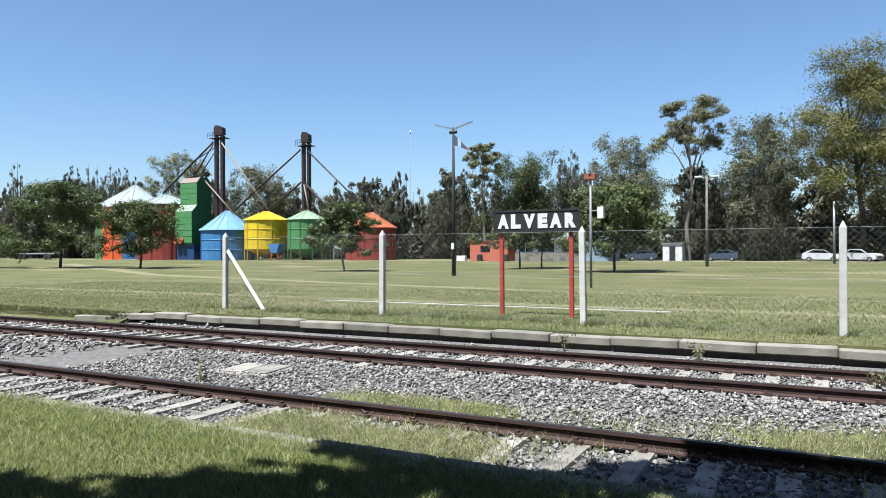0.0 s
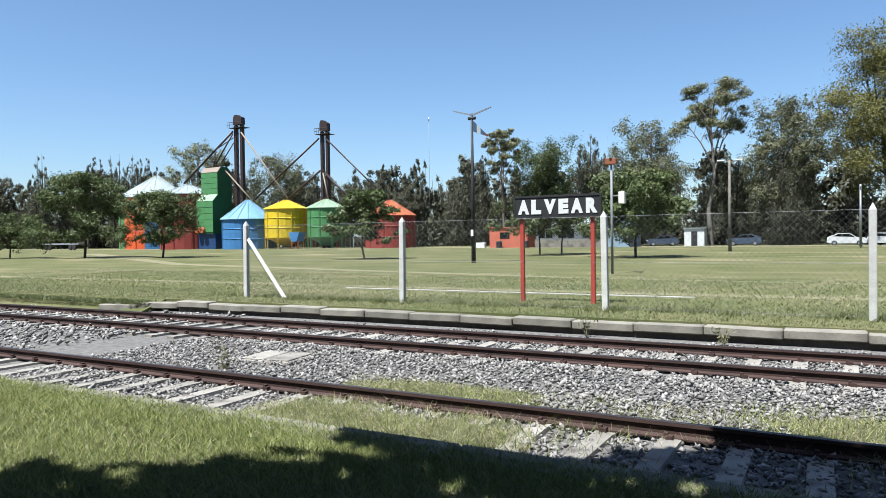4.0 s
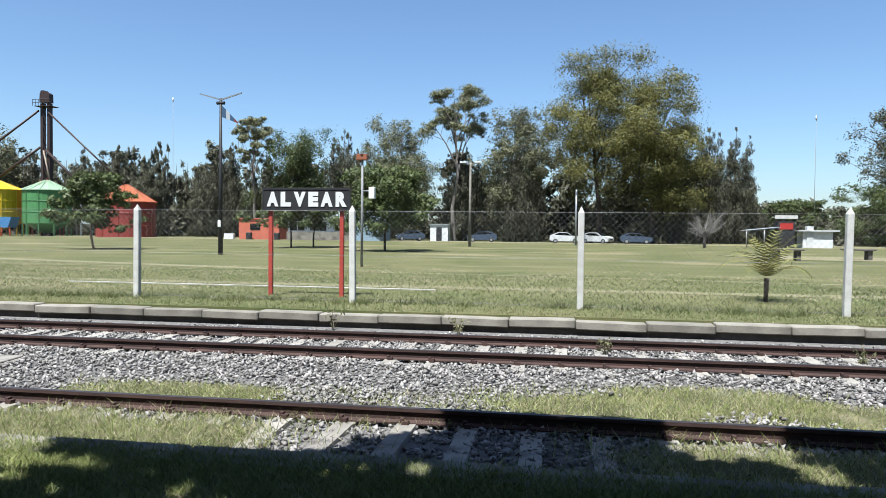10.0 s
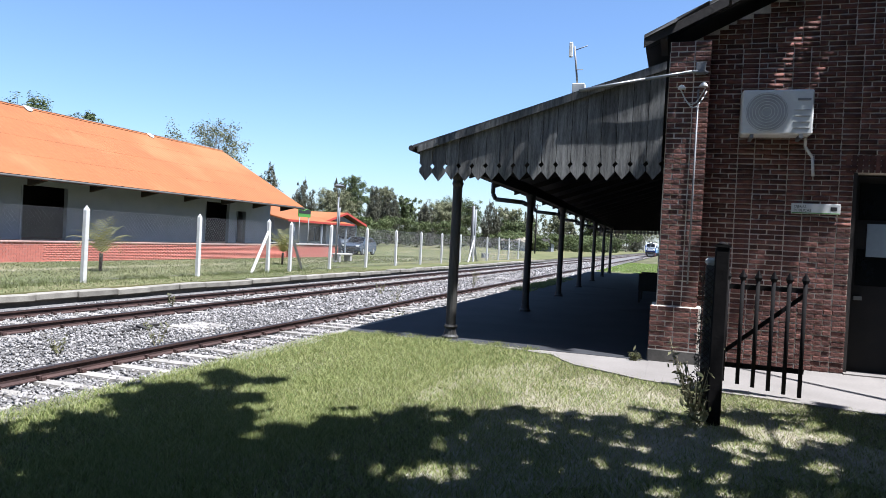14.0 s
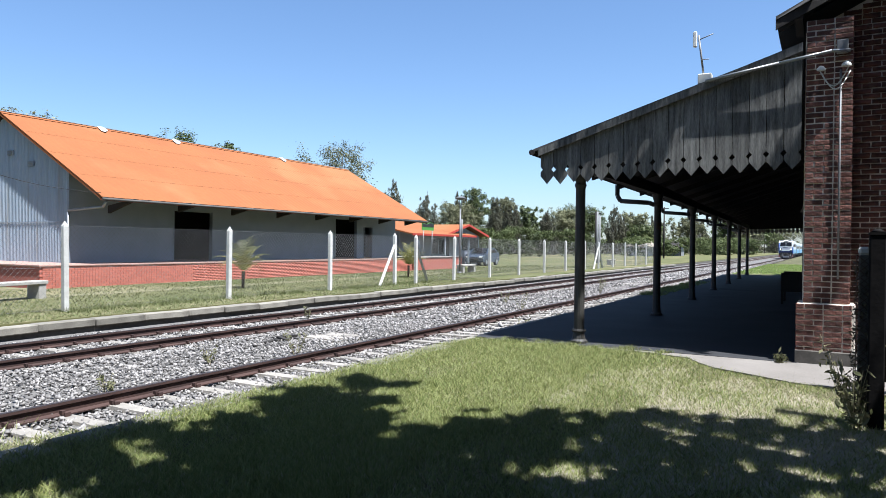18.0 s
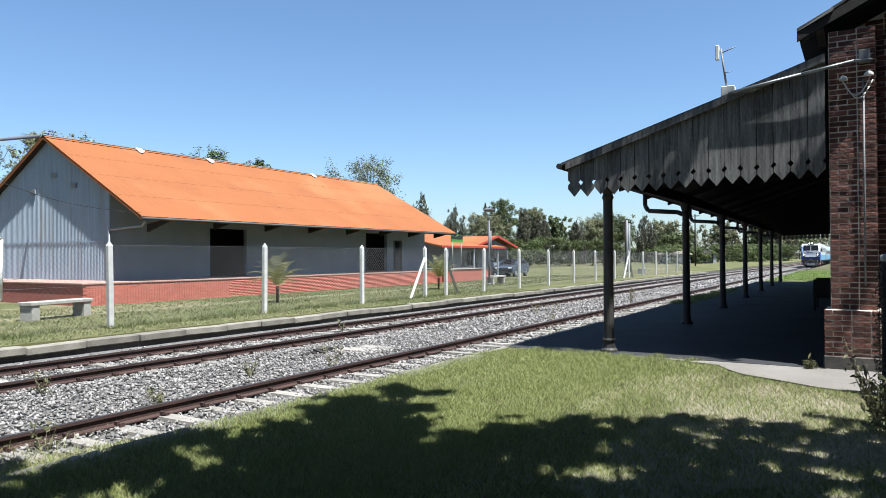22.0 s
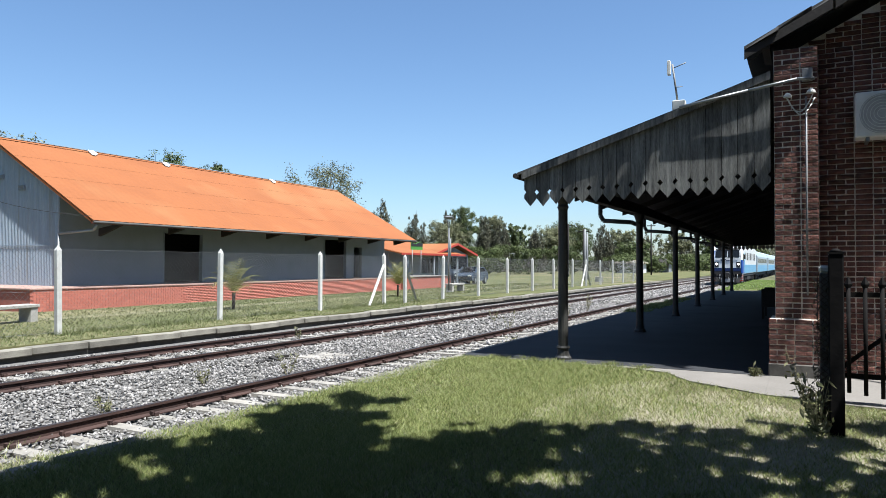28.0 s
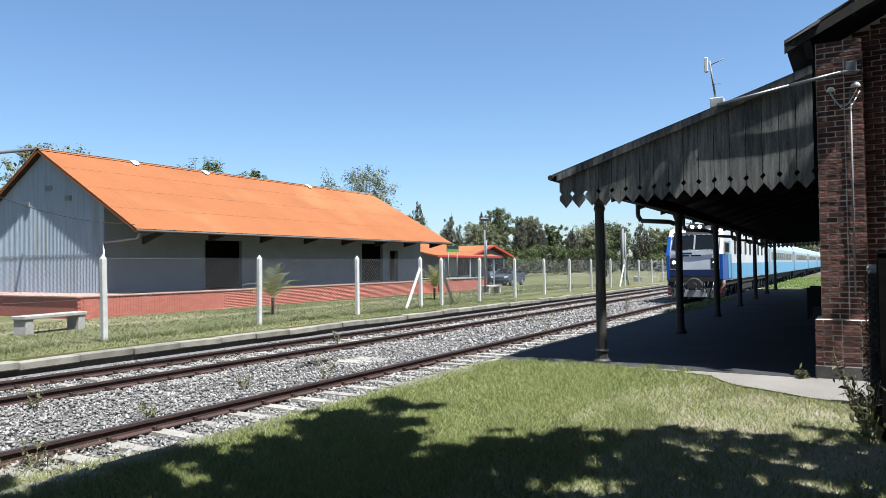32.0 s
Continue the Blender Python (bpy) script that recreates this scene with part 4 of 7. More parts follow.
bh = 0.07
brick_me, half_me = brick_mesh(0.2), brick_mesh(0.093)
vs, fs = [], []
cnt = 0
for r in range(87):
    z = 0.02 + bh * r
    header = r % 2
    y = 0.06 if z > 4.4 else -0.485
    i = 0
    while y > -6.2:
        w = 0.093 if (header and i % 2 == 0) else 0.2
        full = w
        if z < 2.72 and y - w < DOORY[0] < y - 0.045:
            w = y - DOORY[0] - 0.002
        ok = not (DOORY[1] - 0.02 < y - w / 2 < DOORY[0] + 0.02 and z < 2.72)
        ok = ok and z < 4.36 + 0.49 * (0.08 - y)
        lim = y - w > DOORY[0] or y - w < DOORY[1] - 0.3 or z > 2.72
        if ok and lim:
            proud = 0.045 if z < 0.8 else 0.0
            if r < 34 and y > -2.4 and cnt < 295:
                ob = part("brick", brick_me if full > 0.15 else half_me, M_BRICK, st)
                ob.matrix_basis = pose(-0.014 - proud + RNG.uniform(-0.005, 0.004), y + RNG.uniform(-0.004, 0.003), z + RNG.uniform(-0.003, 0.003), RNG.uniform(-0.7, 0.7), 0, RNG.uniform(-0.8, 0.8)) @ Matrix.Diagonal((1, w / full, 1, 1))
                cnt += 1
            else:
                k = len(vs)
                xx = -0.014 - proud + RNG.uniform(-0.006, 0.004)
                e = RNG.uniform(-0.005, 0.005, 4)
                vs += [(xx, y + e[0], z + e[1]), (xx, y - w + e[2], z + e[3]), (xx, y - w + e[1], z + 0.055 + e[2]), (xx, y + e[3], z + 0.055 + e[0]), (0.05, y, z), (0.05, y - w, z), (0.05, y - w, z + 0.055), (0.05, y, z + 0.055)]
                fs += [(k, k + 1, k + 2, k + 3), (k + 4, k + 5, k + 1, k), (k + 3, k + 2, k + 6, k + 7), (k, k + 3, k + 7, k + 4), (k + 1, k + 5, k + 6, k + 2)]
        y -= w + 0.014
        i += 1
tagged(part("brickwork", raw("brickwork", vs, fs, M_BRICKI), M_BRICKI, st), "", "", "", "stuff")
part("plinth_core", box(B(), -0.04, 0.03, DOORY[0] + 0.004, -0.5, -0.3, 0.8), M_MORTAR, st)
# flat brick arch over the door
for i in range(19):
    yy = DOORY[0] + 0.1 - 0.07 * i
    bm = B()
    box(bm, -0.018, 0.05, yy - 0.055, yy, 2.72, 2.95, 0.004)
    part("arch_brick", bm, M_BRICK, st)
# pier at the platform corner
pier = part("pier", box(B(), PX - SX - 0.003, 0.1, -0.46, 0.06, -0.3, 4.42), M_MORTAR, st, "brick corner pier")
part("pier_base", box(B(), PX - SX - 0.075, 0.08, -0.53, 0.13, -0.3, 0.78, 0.01), M_MORTAR, pier)
part("pier_footing", box(B(), PX - SX - 0.1, 0.08, -0.55, 0.15, -0.3, 0.185, 0.015), M_DARKWALL, pier, "dark rendered footing")
for r in range(2, 63):
    z = 0.02 + bh * r
    low = z < 0.74
    x = PX - SX - (0.088 if low else 0.014)
    y1, y0 = (0.14, -0.542) if low else (0.055, -0.468)
    y = y1
    seq = (0.2, 0.093, 0.2, 0.093, 0.2) if r % 2 else (0.093, 0.2, 0.2, 0.093, 0.093)
    for w in seq:
        w2 = min(w, y - y0)
        if w2 < 0.05:
            break
        me = brick_me if w > 0.15 else half_me
        ob = part("brick", me, M_BRICK, pier)
        ob.matrix_basis = pose(x + RNG.uniform(-0.006, 0.005), y + RNG.uniform(-0.003, 0.003), z + RNG.uniform(-0.003, 0.003), RNG.uniform(-0.7, 0.7), 0, RNG.uniform(-0.8, 0.8)) @ Matrix.Diagonal((1, w2 / w, 1, 1))
        y -= w2 + 0.014
    # returns on the platform side and on the south side
    bm = B()
    for (ya, yb) in ((y1 - 0.03, y1 + 0.001), (y0 - 0.001, y0 + 0.03)):
        box(bm, x + 0.055, x + 0.26, ya, yb, z, z + 0.055)
        box(bm, x + 0.275, x + 0.45, ya, yb, z, z + 0.055)
    tagged(part("brick_returns", bm, M_BRICKI, pier), "", "", "", "stuff")
# door
door = part("door", box(B(), 0.3, 0.36, DOORY[1], DOORY[0], 0.0, 2.7), M_DARK, st, "near-black wooden door set deep in the wall")
part("door_frame", box(B(), 0.004, 0.3, DOORY[0] - 0.05, DOORY[0] - 0.002, 0.0, 2.715), M_WOODD, door, "dark door frame")
for zz in (1.2, 2.1):
    part("door_pane", box(B(), 0.288, 0.3, DOORY[1] + 0.15, DOORY[0] - 0.15, zz, zz + 0.5), M_GLASS, door, "dark glass pane")
part("notice", box(B(), 0.275, 0.287, -2.95, -2.62, 1.6, 2.05), P_POST, door, "pale blue and white notice sheet")
part("door_handle", box(B(), 0.25, 0.3, -2.6, -2.5, 1.0, 1.05), M_STEEL, door, "metal handle")
part("threshold", box(B(), -0.12, 0.1, DOORY[1], DOORY[0], -0.05, 0.03), M_CONC, st)
# verge and roof of the building
for a in ((-0.6, 0.42, 4.45, -4.0, 6.68), (-0.6, -8.6, 4.38, -4.0, 6.68)):
    x0, ye, ze, yr, zr = a
    part("roof", slab(B(), [(x0 + 0.62, ye, ze), (x0 + 0.62, yr, zr), (x0 + 0.62, yr, zr + 0.07), (x0 + 0.62, ye, ze + 0.07)], (36, 0, 0)), M_TIN, st, "old dark sheet roof")
    for k in range(11):
        f0, f1 = k / 11, (k + 1.06) / 11
        xa, dzk = x0 + (RNG.uniform(-0.03, 0.1) if k not in (3, 6, 7) else RNG.uniform(0.35, 0.55)), RNG.uniform(-0.012, 0.03)
        ya, yb, za, zb = ye + (yr - ye) * f0, ye + (yr - ye) * f1, ze + (zr - ze) * f0, ze + (zr - ze) * f1
        part("roof_sheet", slab(B(), [(xa, ya, za + dzk), (xa + RNG.uniform(-0.04, 0.04), yb, zb + dzk - 0.01), (xa, yb, zb + 0.045 + dzk), (xa, ya, za + 0.045 + dzk)], (0.75, 0, 0)), M_TIN, st, "ragged end of an old roof sheet")
    for k in range(4):
        f0, f1 = k / 4, (k + 0.97) / 4
        ya, yb, za, zb = ye + (yr - ye) * f0, ye + (yr - ye) * f1, ze + (zr - ze) * f0, ze + (zr - ze) * f1
        q, e = RNG.uniform(-0.025, 0.02), RNG.uniform(-0.02, 0.02)
        part("verge_board", slab(B(), [(x0 + 0.03 + e, ya, za - 0.12 + q), (x0 + 0.03 - e, yb, zb - 0.12 - q), (x0 + 0.03 - e, yb, zb + 0.01), (x0 + 0.03 + e, ya, za + 0.01)], (0.04, 0, 0)), M_WOODD, st, "dark weathered verge board")
    for i in range(4):
        f = 0.06 + 0.3 * i
        y, z = ye + (yr - ye) * f, ze + (zr - ze) * f
        part("purlin", box(B(), x0 + 0.04, 0.3, y - 0.05, y + 0.05, z - 0.14, z - 0.01), M_WOODD, st)

# air conditioner
ac = thing("air_conditioner", 11.58, -1.34, 3.57, "dusty white outdoor air-conditioner on a brick wall", "air conditioner")
part("case", box(B(), -0.34, -0.02, -0.44, 0.44, 0.02, 0.62, 0.02), M_PLASTIC, ac)
part("fan_opening", rod(B(), (-0.346, 0.13, 0.32), (-0.335, 0.13, 0.32), 0.262, 0.262, 28), M_ACIN, ac, "round grey fan opening")
bm = B()
for r in (0.06, 0.1, 0.14, 0.18, 0.22, 0.25):
    for k in range(24):
        a, b = 6.2832 * k / 24, 6.2832 * (k + 1) / 24
        rod(bm, (-0.352, 0.13 + r * math.cos(a), 0.32 + r * math.sin(a)), (-0.352, 0.13 + r * math.cos(b), 0.32 + r * math.sin(b)), 0.004, 0.004, 4)
part("fan_guard", bm, M_PLASTIC, ac)
part("maker_mark", box(B(), -0.348, -0.34, -0.4, -0.24, 0.47, 0.5), M_GREYP, ac, "small grey mark")
for k in range(4):
    part("louvre", box(B(), -0.347, -0.34, -0.4, -0.2, 0.1 + 0.08 * k, 0.108 + 0.08 * k), M_GREYP, ac)
for y in (-0.3, 0.3):
    part("bracket", box(B(), -0.36, 0.0, y - 0.02, y + 0.02, -0.03, 0.02), M_STEEL, ac)
part("pipe", tube(B(), [(-0.1, -0.4, 0.05), (-0.06, -0.4, -0.1), (-0.05, -0.5, -0.25), (-0.05, -0.52, -0.5)], 0.02), M_PLASTIC, ac, "white wrapped pipe")

# plaque with the two words that can be read
pl = thing("wall_plaque", 11.58, -1.62, 2.56, "pale enamel plaque on the brick wall", "sign")
part("plate", box(B(), -0.03, -0.005, -0.6, 0.0, 0, 0.14, 0.004), M_PLASTIC, pl)
for body, z in (("OBRAS", 0.08), ("PÚBLICAS", 0.03)):
    cu = bpy.data.curves.new("lettering", "FONT")
    cu.body, cu.size, cu.extrude = body, 0.05, 0.001
    tmp = bpy.data.objects.new("lettering", cu)
    scene.collection.objects.link(tmp)
    me = bpy.data.meshes.new_from_object(tmp.evaluated_get(bpy.context.evaluated_depsgraph_get()))
    bpy.data.objects.remove(tmp)
    me.materials.clear()
    me.materials.append(M_BLACK)
    ob = part("lettering", me, M_BLACK, pl, "dark lettering")
    ob.matrix_basis = pose(-0.032, -0.03, z, 90, 0, -90)
part("green_band", box(B(), -0.0325, -0.03, -0.59, -0.01, 0.005, 0.018), P_LEAFG, pl)
part("emblem", box(B(), -0.0325, -0.03, -0.56, -0.48, 0.05, 0.1), M_BLACK, pl, "small dark emblem")

# cables, junction boxes, conduit on the pier
cb = thing("wall_cabling", 11.1, -0.33, PLAT, "grey conduit, boxes and looped white cables on the pier", "cable")
part("conduit", rod(B(), (-0.02, 0, 1.1), (-0.02, 0, 3.75), 0.013), M_GREYP, cb, "grey conduit")
part("junction_box", box(B(), -0.06, 0.0, -0.08, 0.05, 3.95, 4.12, 0.008), M_GREYP, cb)
part("camera_dome", lathe(B(), [(0.055, 3.78), (0.055, 3.8), (0.04, 3.82), (0.015, 3.84)], 12, -0.06, -0.06), M_PLASTIC, cb, "small white dome")
part("camera_dome", lathe(B(), [(0.05, 3.75), (0.05, 3.77), (0.03, 3.8), (0.01, 3.81)], 12, -0.06, 0.22), M_PLASTIC, cb, "small white dome")
for s, dz in ((0.0, 0.0), (0.05, -0.04)):
    pts = [(-0.06, -0.08 + 0.32 * k / 8 - s * 0.5, 3.76 + dz - 0.22 * math.sin(math.pi * k / 8)) for k in range(9)]
    part("cable", tube(B(), pts, 0.008, 6), M_PLASTIC, cb, "white cable loop")
part("rail_pipe", tube(B(), [(-0.03, -0.1, 3.98), (-0.13, 0.1, 3.97), (-0.14, 0.7, 3.88), (-0.14, 1.6, 3.74)], 0.022), M_STEEL, cb, "grey pipe along the fascia")
ant = thing("antenna", 11.06, 1.29, 4.2, "small white panel antenna on a thin mast", "antenna")
part("box", box(B(), -0.05, 0.07, -0.09, 0.09, -0.06, 0.08, 0.01), M_PLASTIC, ant)
part("mast", rod(B(), (0.02, 0.02, 0.05), (0.0, 0.09, 0.62), 0.014), M_GREYP, ant)
part("panel", box(B(), -0.04, 0.02, 0.11, 0.16, 0.46, 0.67, 0.008), M_PLASTIC, ant, "white panel")
part("element", rod(B(), (0, 0.08, 0.56), (0.0, -0.1, 0.62), 0.007), M_GREYP, ant)
part("element", rod(B(), (0, 0.06, 0.28), (0.0, -0.05, 0.28), 0.006), M_GREYP, ant)

# canopy
CX0, CX1, CY0, CY1 = 11.1, 43.75, 0.1, 3.64
CZ0, CZ1 = 4.5, 3.36
can = thing("platform_canopy", CX0, 0, PLAT, "weathered wooden platform canopy on iron columns", "canopy", rz=1.18)
dz = -PLAT
part("roof_sheet", slab(B(), [(-0.08, CY0, CZ0 + dz), (-0.08, CY1 + 0.1, CZ1 - 0.03 + dz), (-0.08, CY1 + 0.1, CZ1 + 0.01 + dz), (-0.08, CY0, CZ0 + 0.045 + dz)], (CX1 - CX0 + 0.16, 0, 0)), M_TIN, can, "old dark sheet roof")
part("soffit", slab(B(), [(0.05, CY0, CZ0 - 0.1 + dz), (0.05, CY1 - 0.05, CZ1 - 0.12 + dz), (0.05, CY1 - 0.05, CZ1 - 0.09 + dz), (0.05, CY0, CZ0 - 0.06 + dz)], (CX1 - CX0 - 0.1, 0, 0)), M_WOODD, can, "dark boarded underside")
part("gutter", rod(B(), (-0.1, CY1 + 0.12, CZ1 - 0.04 + dz), (CX1 - CX0 + 0.1, CY1 + 0.12, CZ1 - 0.04 + dz), 0.045, 0.045, 8), M_WOODD, can, "dark gutter")
part("top_rail", slab(B(), [(-0.09, CY0, CZ0 - 0.06 + dz), (-0.09, CY1 + 0.02, CZ1 - 0.1 + dz), (-0.09, CY1 + 0.02, CZ1 + dz), (-0.09, CY0, CZ0 + 0.05 + dz)], (0.03, 0, 0)), M_WOODG, can)


def valance(x, n, thick, face, tip):
    wd = (CY1 - CY0) / n
    for i in range(n):
        y0, y1 = CY0 + wd * i + 0.004, CY0 + wd * (i + 1) - 0.004
        ym = (y0 + y1) / 2
        f0, f1 = (CZ0 + (CZ1 - CZ0) * (y - CY0) / (CY1 - CY0) - 0.05 + dz for y in (y0, y1))
        zb = tip + 0.1 * (1 - i / n) + dz + RNG.uniform(-0.01, 0.01)
        q = 0.035
        ring = [(x, y0, f0), (x, y0, zb + 0.26), (x, y0 + q, zb + 0.22), (x, y0, zb + 0.18), (x, y0, zb + 0.12), (x, ym, zb), (x, y1, zb + 0.12), (x, y1, zb + 0.18), (x, y1 - q, zb + 0.22), (x, y1, zb + 0.26), (x, y1, f1)]
        part("fascia_board", slab(B(), ring, (thick, 0, 0)), M_WOODG, can, face)


valance(-0.03, 17, 0.024, "grey weathered board with a pointed end", 2.83)
valance(CX1 - CX0, 17, 0.024, "grey weathered board with a pointed end", 2.7)
x = CX1 - CX0 - 0.03
part("backing_board", slab(B(), [(x, CY0, CZ0 - 0.05 + dz), (x, CY0, 3.07 + dz), (x, CY1, 2.98 + dz), (x, CY1, CZ1 - 0.05 + dz)], (0.026, 0, 0)), M_WOODD, can, "dark backing boards")
for i in range(16):
    x = 0.4 + 2.1 * i
    part("rafter", slab(B(), [(x, CY0, CZ0 - 0.24 + dz), (x, CY1 - 0.1, CZ1 - 0.24 + dz), (x, CY1 - 0.1, CZ1 - 0.12 + dz), (x, CY0, CZ0 - 0.1 + dz)], (0.08, 0, 0)), M_WOODD, can)
CY = 2.884
part("beam", slab(B(), [(0.05, 3.0, 2.62), (0.05, 3.14, 2.62), (5.4, CY + 0.07, 2.62), (5.4, CY - 0.07, 2.62)], (0, 0, 0.2)), M_WOODD, can, "dark eaves beam")
part("beam", box(B(), 5.404, CX1 - CX0 - 0.05, CY - 0.07, CY + 0.07, 2.62, 2.82, 0.01), M_WOODD, can, "dark eaves beam")
for i in range(7):
    x, yc = (0.21, 3.077) if i == 0 else (5.41 + 5.35 * (i - 1), CY)
    bm = B()
    lathe(bm, [(0.13, 0.0), (0.13, 0.05), (0.1, 0.08), (0.085, 0.16), (0.08, 0.22), (0.072, 2.35), (0.09, 2.4), (0.075, 2.45), (0.12, 2.6), (0.12, 2.63)], 14, x, yc)
    c = part("column", bm, M_COL, can, "dark iron column")
    if i == 0:
        part("collar", lathe(B(), [(0.1, 0.18), (0.11, 0.2), (0.1, 0.23)], 12, x, yc), M_COL, c)
    else:
        part("downpipe", tube(B(), [(x, CY1 + 0.12, CZ1 - 0.08 + dz), (x, CY1 + 0.12, 2.62), (x, CY1 + 0.05, 2.5), (x, CY + 0.18, 2.45), (x, CY + 0.07, 2.4)], 0.05), M_COL, c, "bent dark downpipe")
bench = thing("platform_bench", 22.3, 0.52, PLAT + 0.013, "dark wooden bench against the station wall", "bench")
part("seat", box(B(), -0.7, 0.7, -0.25, 0.3, 0.4, 0.48, 0.01), M_WOODD, bench)
part("side_panel", box(B(), -0.74, -0.7, -0.3, 0.3, 0.34, 0.84, 0.02), M_WOODD, bench)
part("side_panel", box(B(), 0.7, 0.74, -0.3, 0.3, 0.34, 0.84, 0.02), M_WOODD, bench)
part("backrest", box(B(), -0.7, 0.7, -0.3, -0.25, 0.46, 0.82, 0.01), M_WOODD, bench)
for x in (-0.67, 0.67):
    for y in (-0.22, 0.26):
        part("leg", box(B(), x - 0.03, x + 0.03, y - 0.03, y + 0.03, 0, 0.4), M_WOODD, bench)

# iron gate with its post, and a mesh-wrapped post beside it
gate = thing("iron_gate", 7.74, -0.56, PLAT - 0.012, "black iron picket gate standing ajar on a heavy post", "gate")
gp = part("gate_post", box(B(), -0.06, 0.06, -0.06, 0.06, -0.2, 1.61, 0.01), M_IRON, gate, "heavy black post")
part("cap", slab(B(), [(-0.065, -0.065, 1.61), (0.065, -0.065, 1.61), (0.065, 0.065, 1.61), (-0.065, 0.065, 1.61)], (0, 0, 0.02)), M_IRON, gp)
bm = B()
rod(bm, (0, 0, 1.63), (0, 0, 1.66), 0.06, 0.02, 8)
part("cap", bm, M_IRON, gp)
part("hinge_post", rod(B(), (1.55, -0.08, -0.2), (1.55, -0.08, 1.3), 0.03, 0.03, 8), M_IRON, gate)
for i in range(6):
    y = -0.16 - 0.155 * i
    p = part("picket", rod(B(), (1.55, y, 0.05 + 0.02 * (5 - i)), (1.55, y, 1.27), 0.023, 0.023, 6), M_IRON, gate)
    part("spear", rod(rod(B(), (1.55, y, 1.27), (1.55, y, 1.31), 0.024, 0.042, 4), (1.55, y, 1.31), (1.55, y, 1.39), 0.042, 0.003, 4), M_IRON, p)
for z in (0.3, 1.17):
    part("rail", box(B(), 1.575, 1.59, -0.97, -0.06, z, z + 0.055), M_IRON, gate)
part("diagonal", slab(B(), [(1.59, -0.12, 0.4), (1.59, -0.94, 1.12), (1.59, -0.94, 1.18), (1.59, -0.12, 0.46)], (0.012, 0, 0)), M_IRON, gate)
mp_ = thing("mesh_post", 7.82, -0.47, PLAT - 0.012, "old post wrapped in rusty wire mesh and dry weeds", "post")
part("post", box(B(), -0.05, 0.05, -0.04, 0.04, -0.2, 1.44, 0.01), M_DARKWALL, mp_)
part("cap", box(B(), -0.055, 0.055, -0.045, 0.045, 1.44, 1.51, 0.02), M_WHITE, mp_, "chipped white top")
bm = B()
for k in range(25):
    z0 = 0.02 + 0.055 * k
    for s in (-1, 1):
        rod(bm, (-0.06, -0.055 * s, z0), (-0.06, 0.055 * s, z0 + 0.1), 0.003, 0.003, 4)
        rod(bm, (-0.06 * s, 0.055, z0), (0.06 * s, 0.055, z0 + 0.1), 0.003, 0.003, 4)
part("mesh_wrap", bm, M_RUST, mp_, "rusty wire mesh")
vz = RNG.uniform(0, 1, 900) ** 1.2 * 1.4
va, vr = RNG.uniform(0, 6.283, 900), 0.05 + 0.05 * RNG.uniform(size=900) + 0.05 * np.exp(-vz * 3)
part("dry_vine", leaves("dry_vine", np.c_[vr * np.cos(va), vr * np.sin(va), vz], 0.022, L_VINE, 0.2, 0.3), L_VINE, mp_, "dry brown vine")

# ---- lamps, benches, poles by the fence ----


def disc_lamp(x, y, h, label):
    t = thing("street_lamp", x, y, FIELD, label, "street lamp", "round-headed lamps")
    part("pole", rod(B(), (0, 0, -0.2), (0, 0, h - 0.75), 0.06, 0.05, 10), M_LAMPP, t)
    part("base", lathe(B(), [(0.11, 0), (0.11, 0.05), (0.065, 0.1)], 12), M_LAMPP, t)
    for s in (-1, 1):
        part("fork", tube(B(), [(0, 0, h - 0.78), (s * 0.13, 0, h - 0.55), (s * 0.14, 0, h - 0.2)], 0.025), M_LAMPP, t)
    part("head", lathe(B(), [(0.15, h - 0.22), (0.3, h - 0.16), (0.33, h - 0.1), (0.25, h - 0.05), (0.05, h)], 20), M_LAMPP, t, "flat round lamp head")
    part("ballast_tube", rod(B(), (0.02, -0.1, 1.7), (0.02, -0.1, h - 1.4), 0.05), M_GREYP, t, "grey sign tube on the pole")


disc_lamp(9.87, 19.3, 4.72, "grey steel lamp post with a flat round head")
disc_lamp(38.9, 19.3, 4.7, "grey steel lamp post with a flat round head")
pole = thing("utility_pole", 12.8, 25.1, FIELD, "grey steel pole carrying a pipe to the shed ridge", "pole")
part("shaft", rod(B(), (0, 0, -0.3), (0, 0, 5.75), 0.085, 0.07, 10), M_STEEL, pole)
part("pipe_arm", tube(B(), [(0, 0, 5.7), (4.2, 4.1, 6.85)], 0.07, 10), M_STEEL, pole, "grey pipe arm")
part("vent_hose", tube(B(), [(0.5, 0.1, 0.35), (0.75, 0.2, 0.3), (0.8, 0.25, 2.4), (0.5, 0.2, 2.6)], 0.06), M_PLASTIC, pole, "white bent pipe")
for a, b, sag in (((0.05, -0.05, 4.55), (4.5, -2.2, 3.45), 0.28), ((0.05, 0, 5.0), (1.9, 1.8, 5.95), 0.45), ((0.05, 0, 4.3), (1.2, 1.1, 5.8), 0.5)):
    a, b = Vector(a), Vector(b)
    pts = [a.lerp(b, k / 10) - Vector((0, 0, sag * math.sin(math.pi * k / 10))) for k in range(11)]
    part("cable", tube(B(), pts, 0.011, 5), M_BLACK, pole, "thin black cable")
for z in (2.2, 3.6, 4.5, 5.0):
    part("clamp", rod(B(), (0, 0, z), (0, 0, z + 0.1), 0.1, 0.1, 10), M_TIN, pole, "dark pole clamp")
part("meter_box", box(B(), -0.12, 0.12, -0.2, -0.08, 1.5, 1.95, 0.01), M_GREYP, pole)


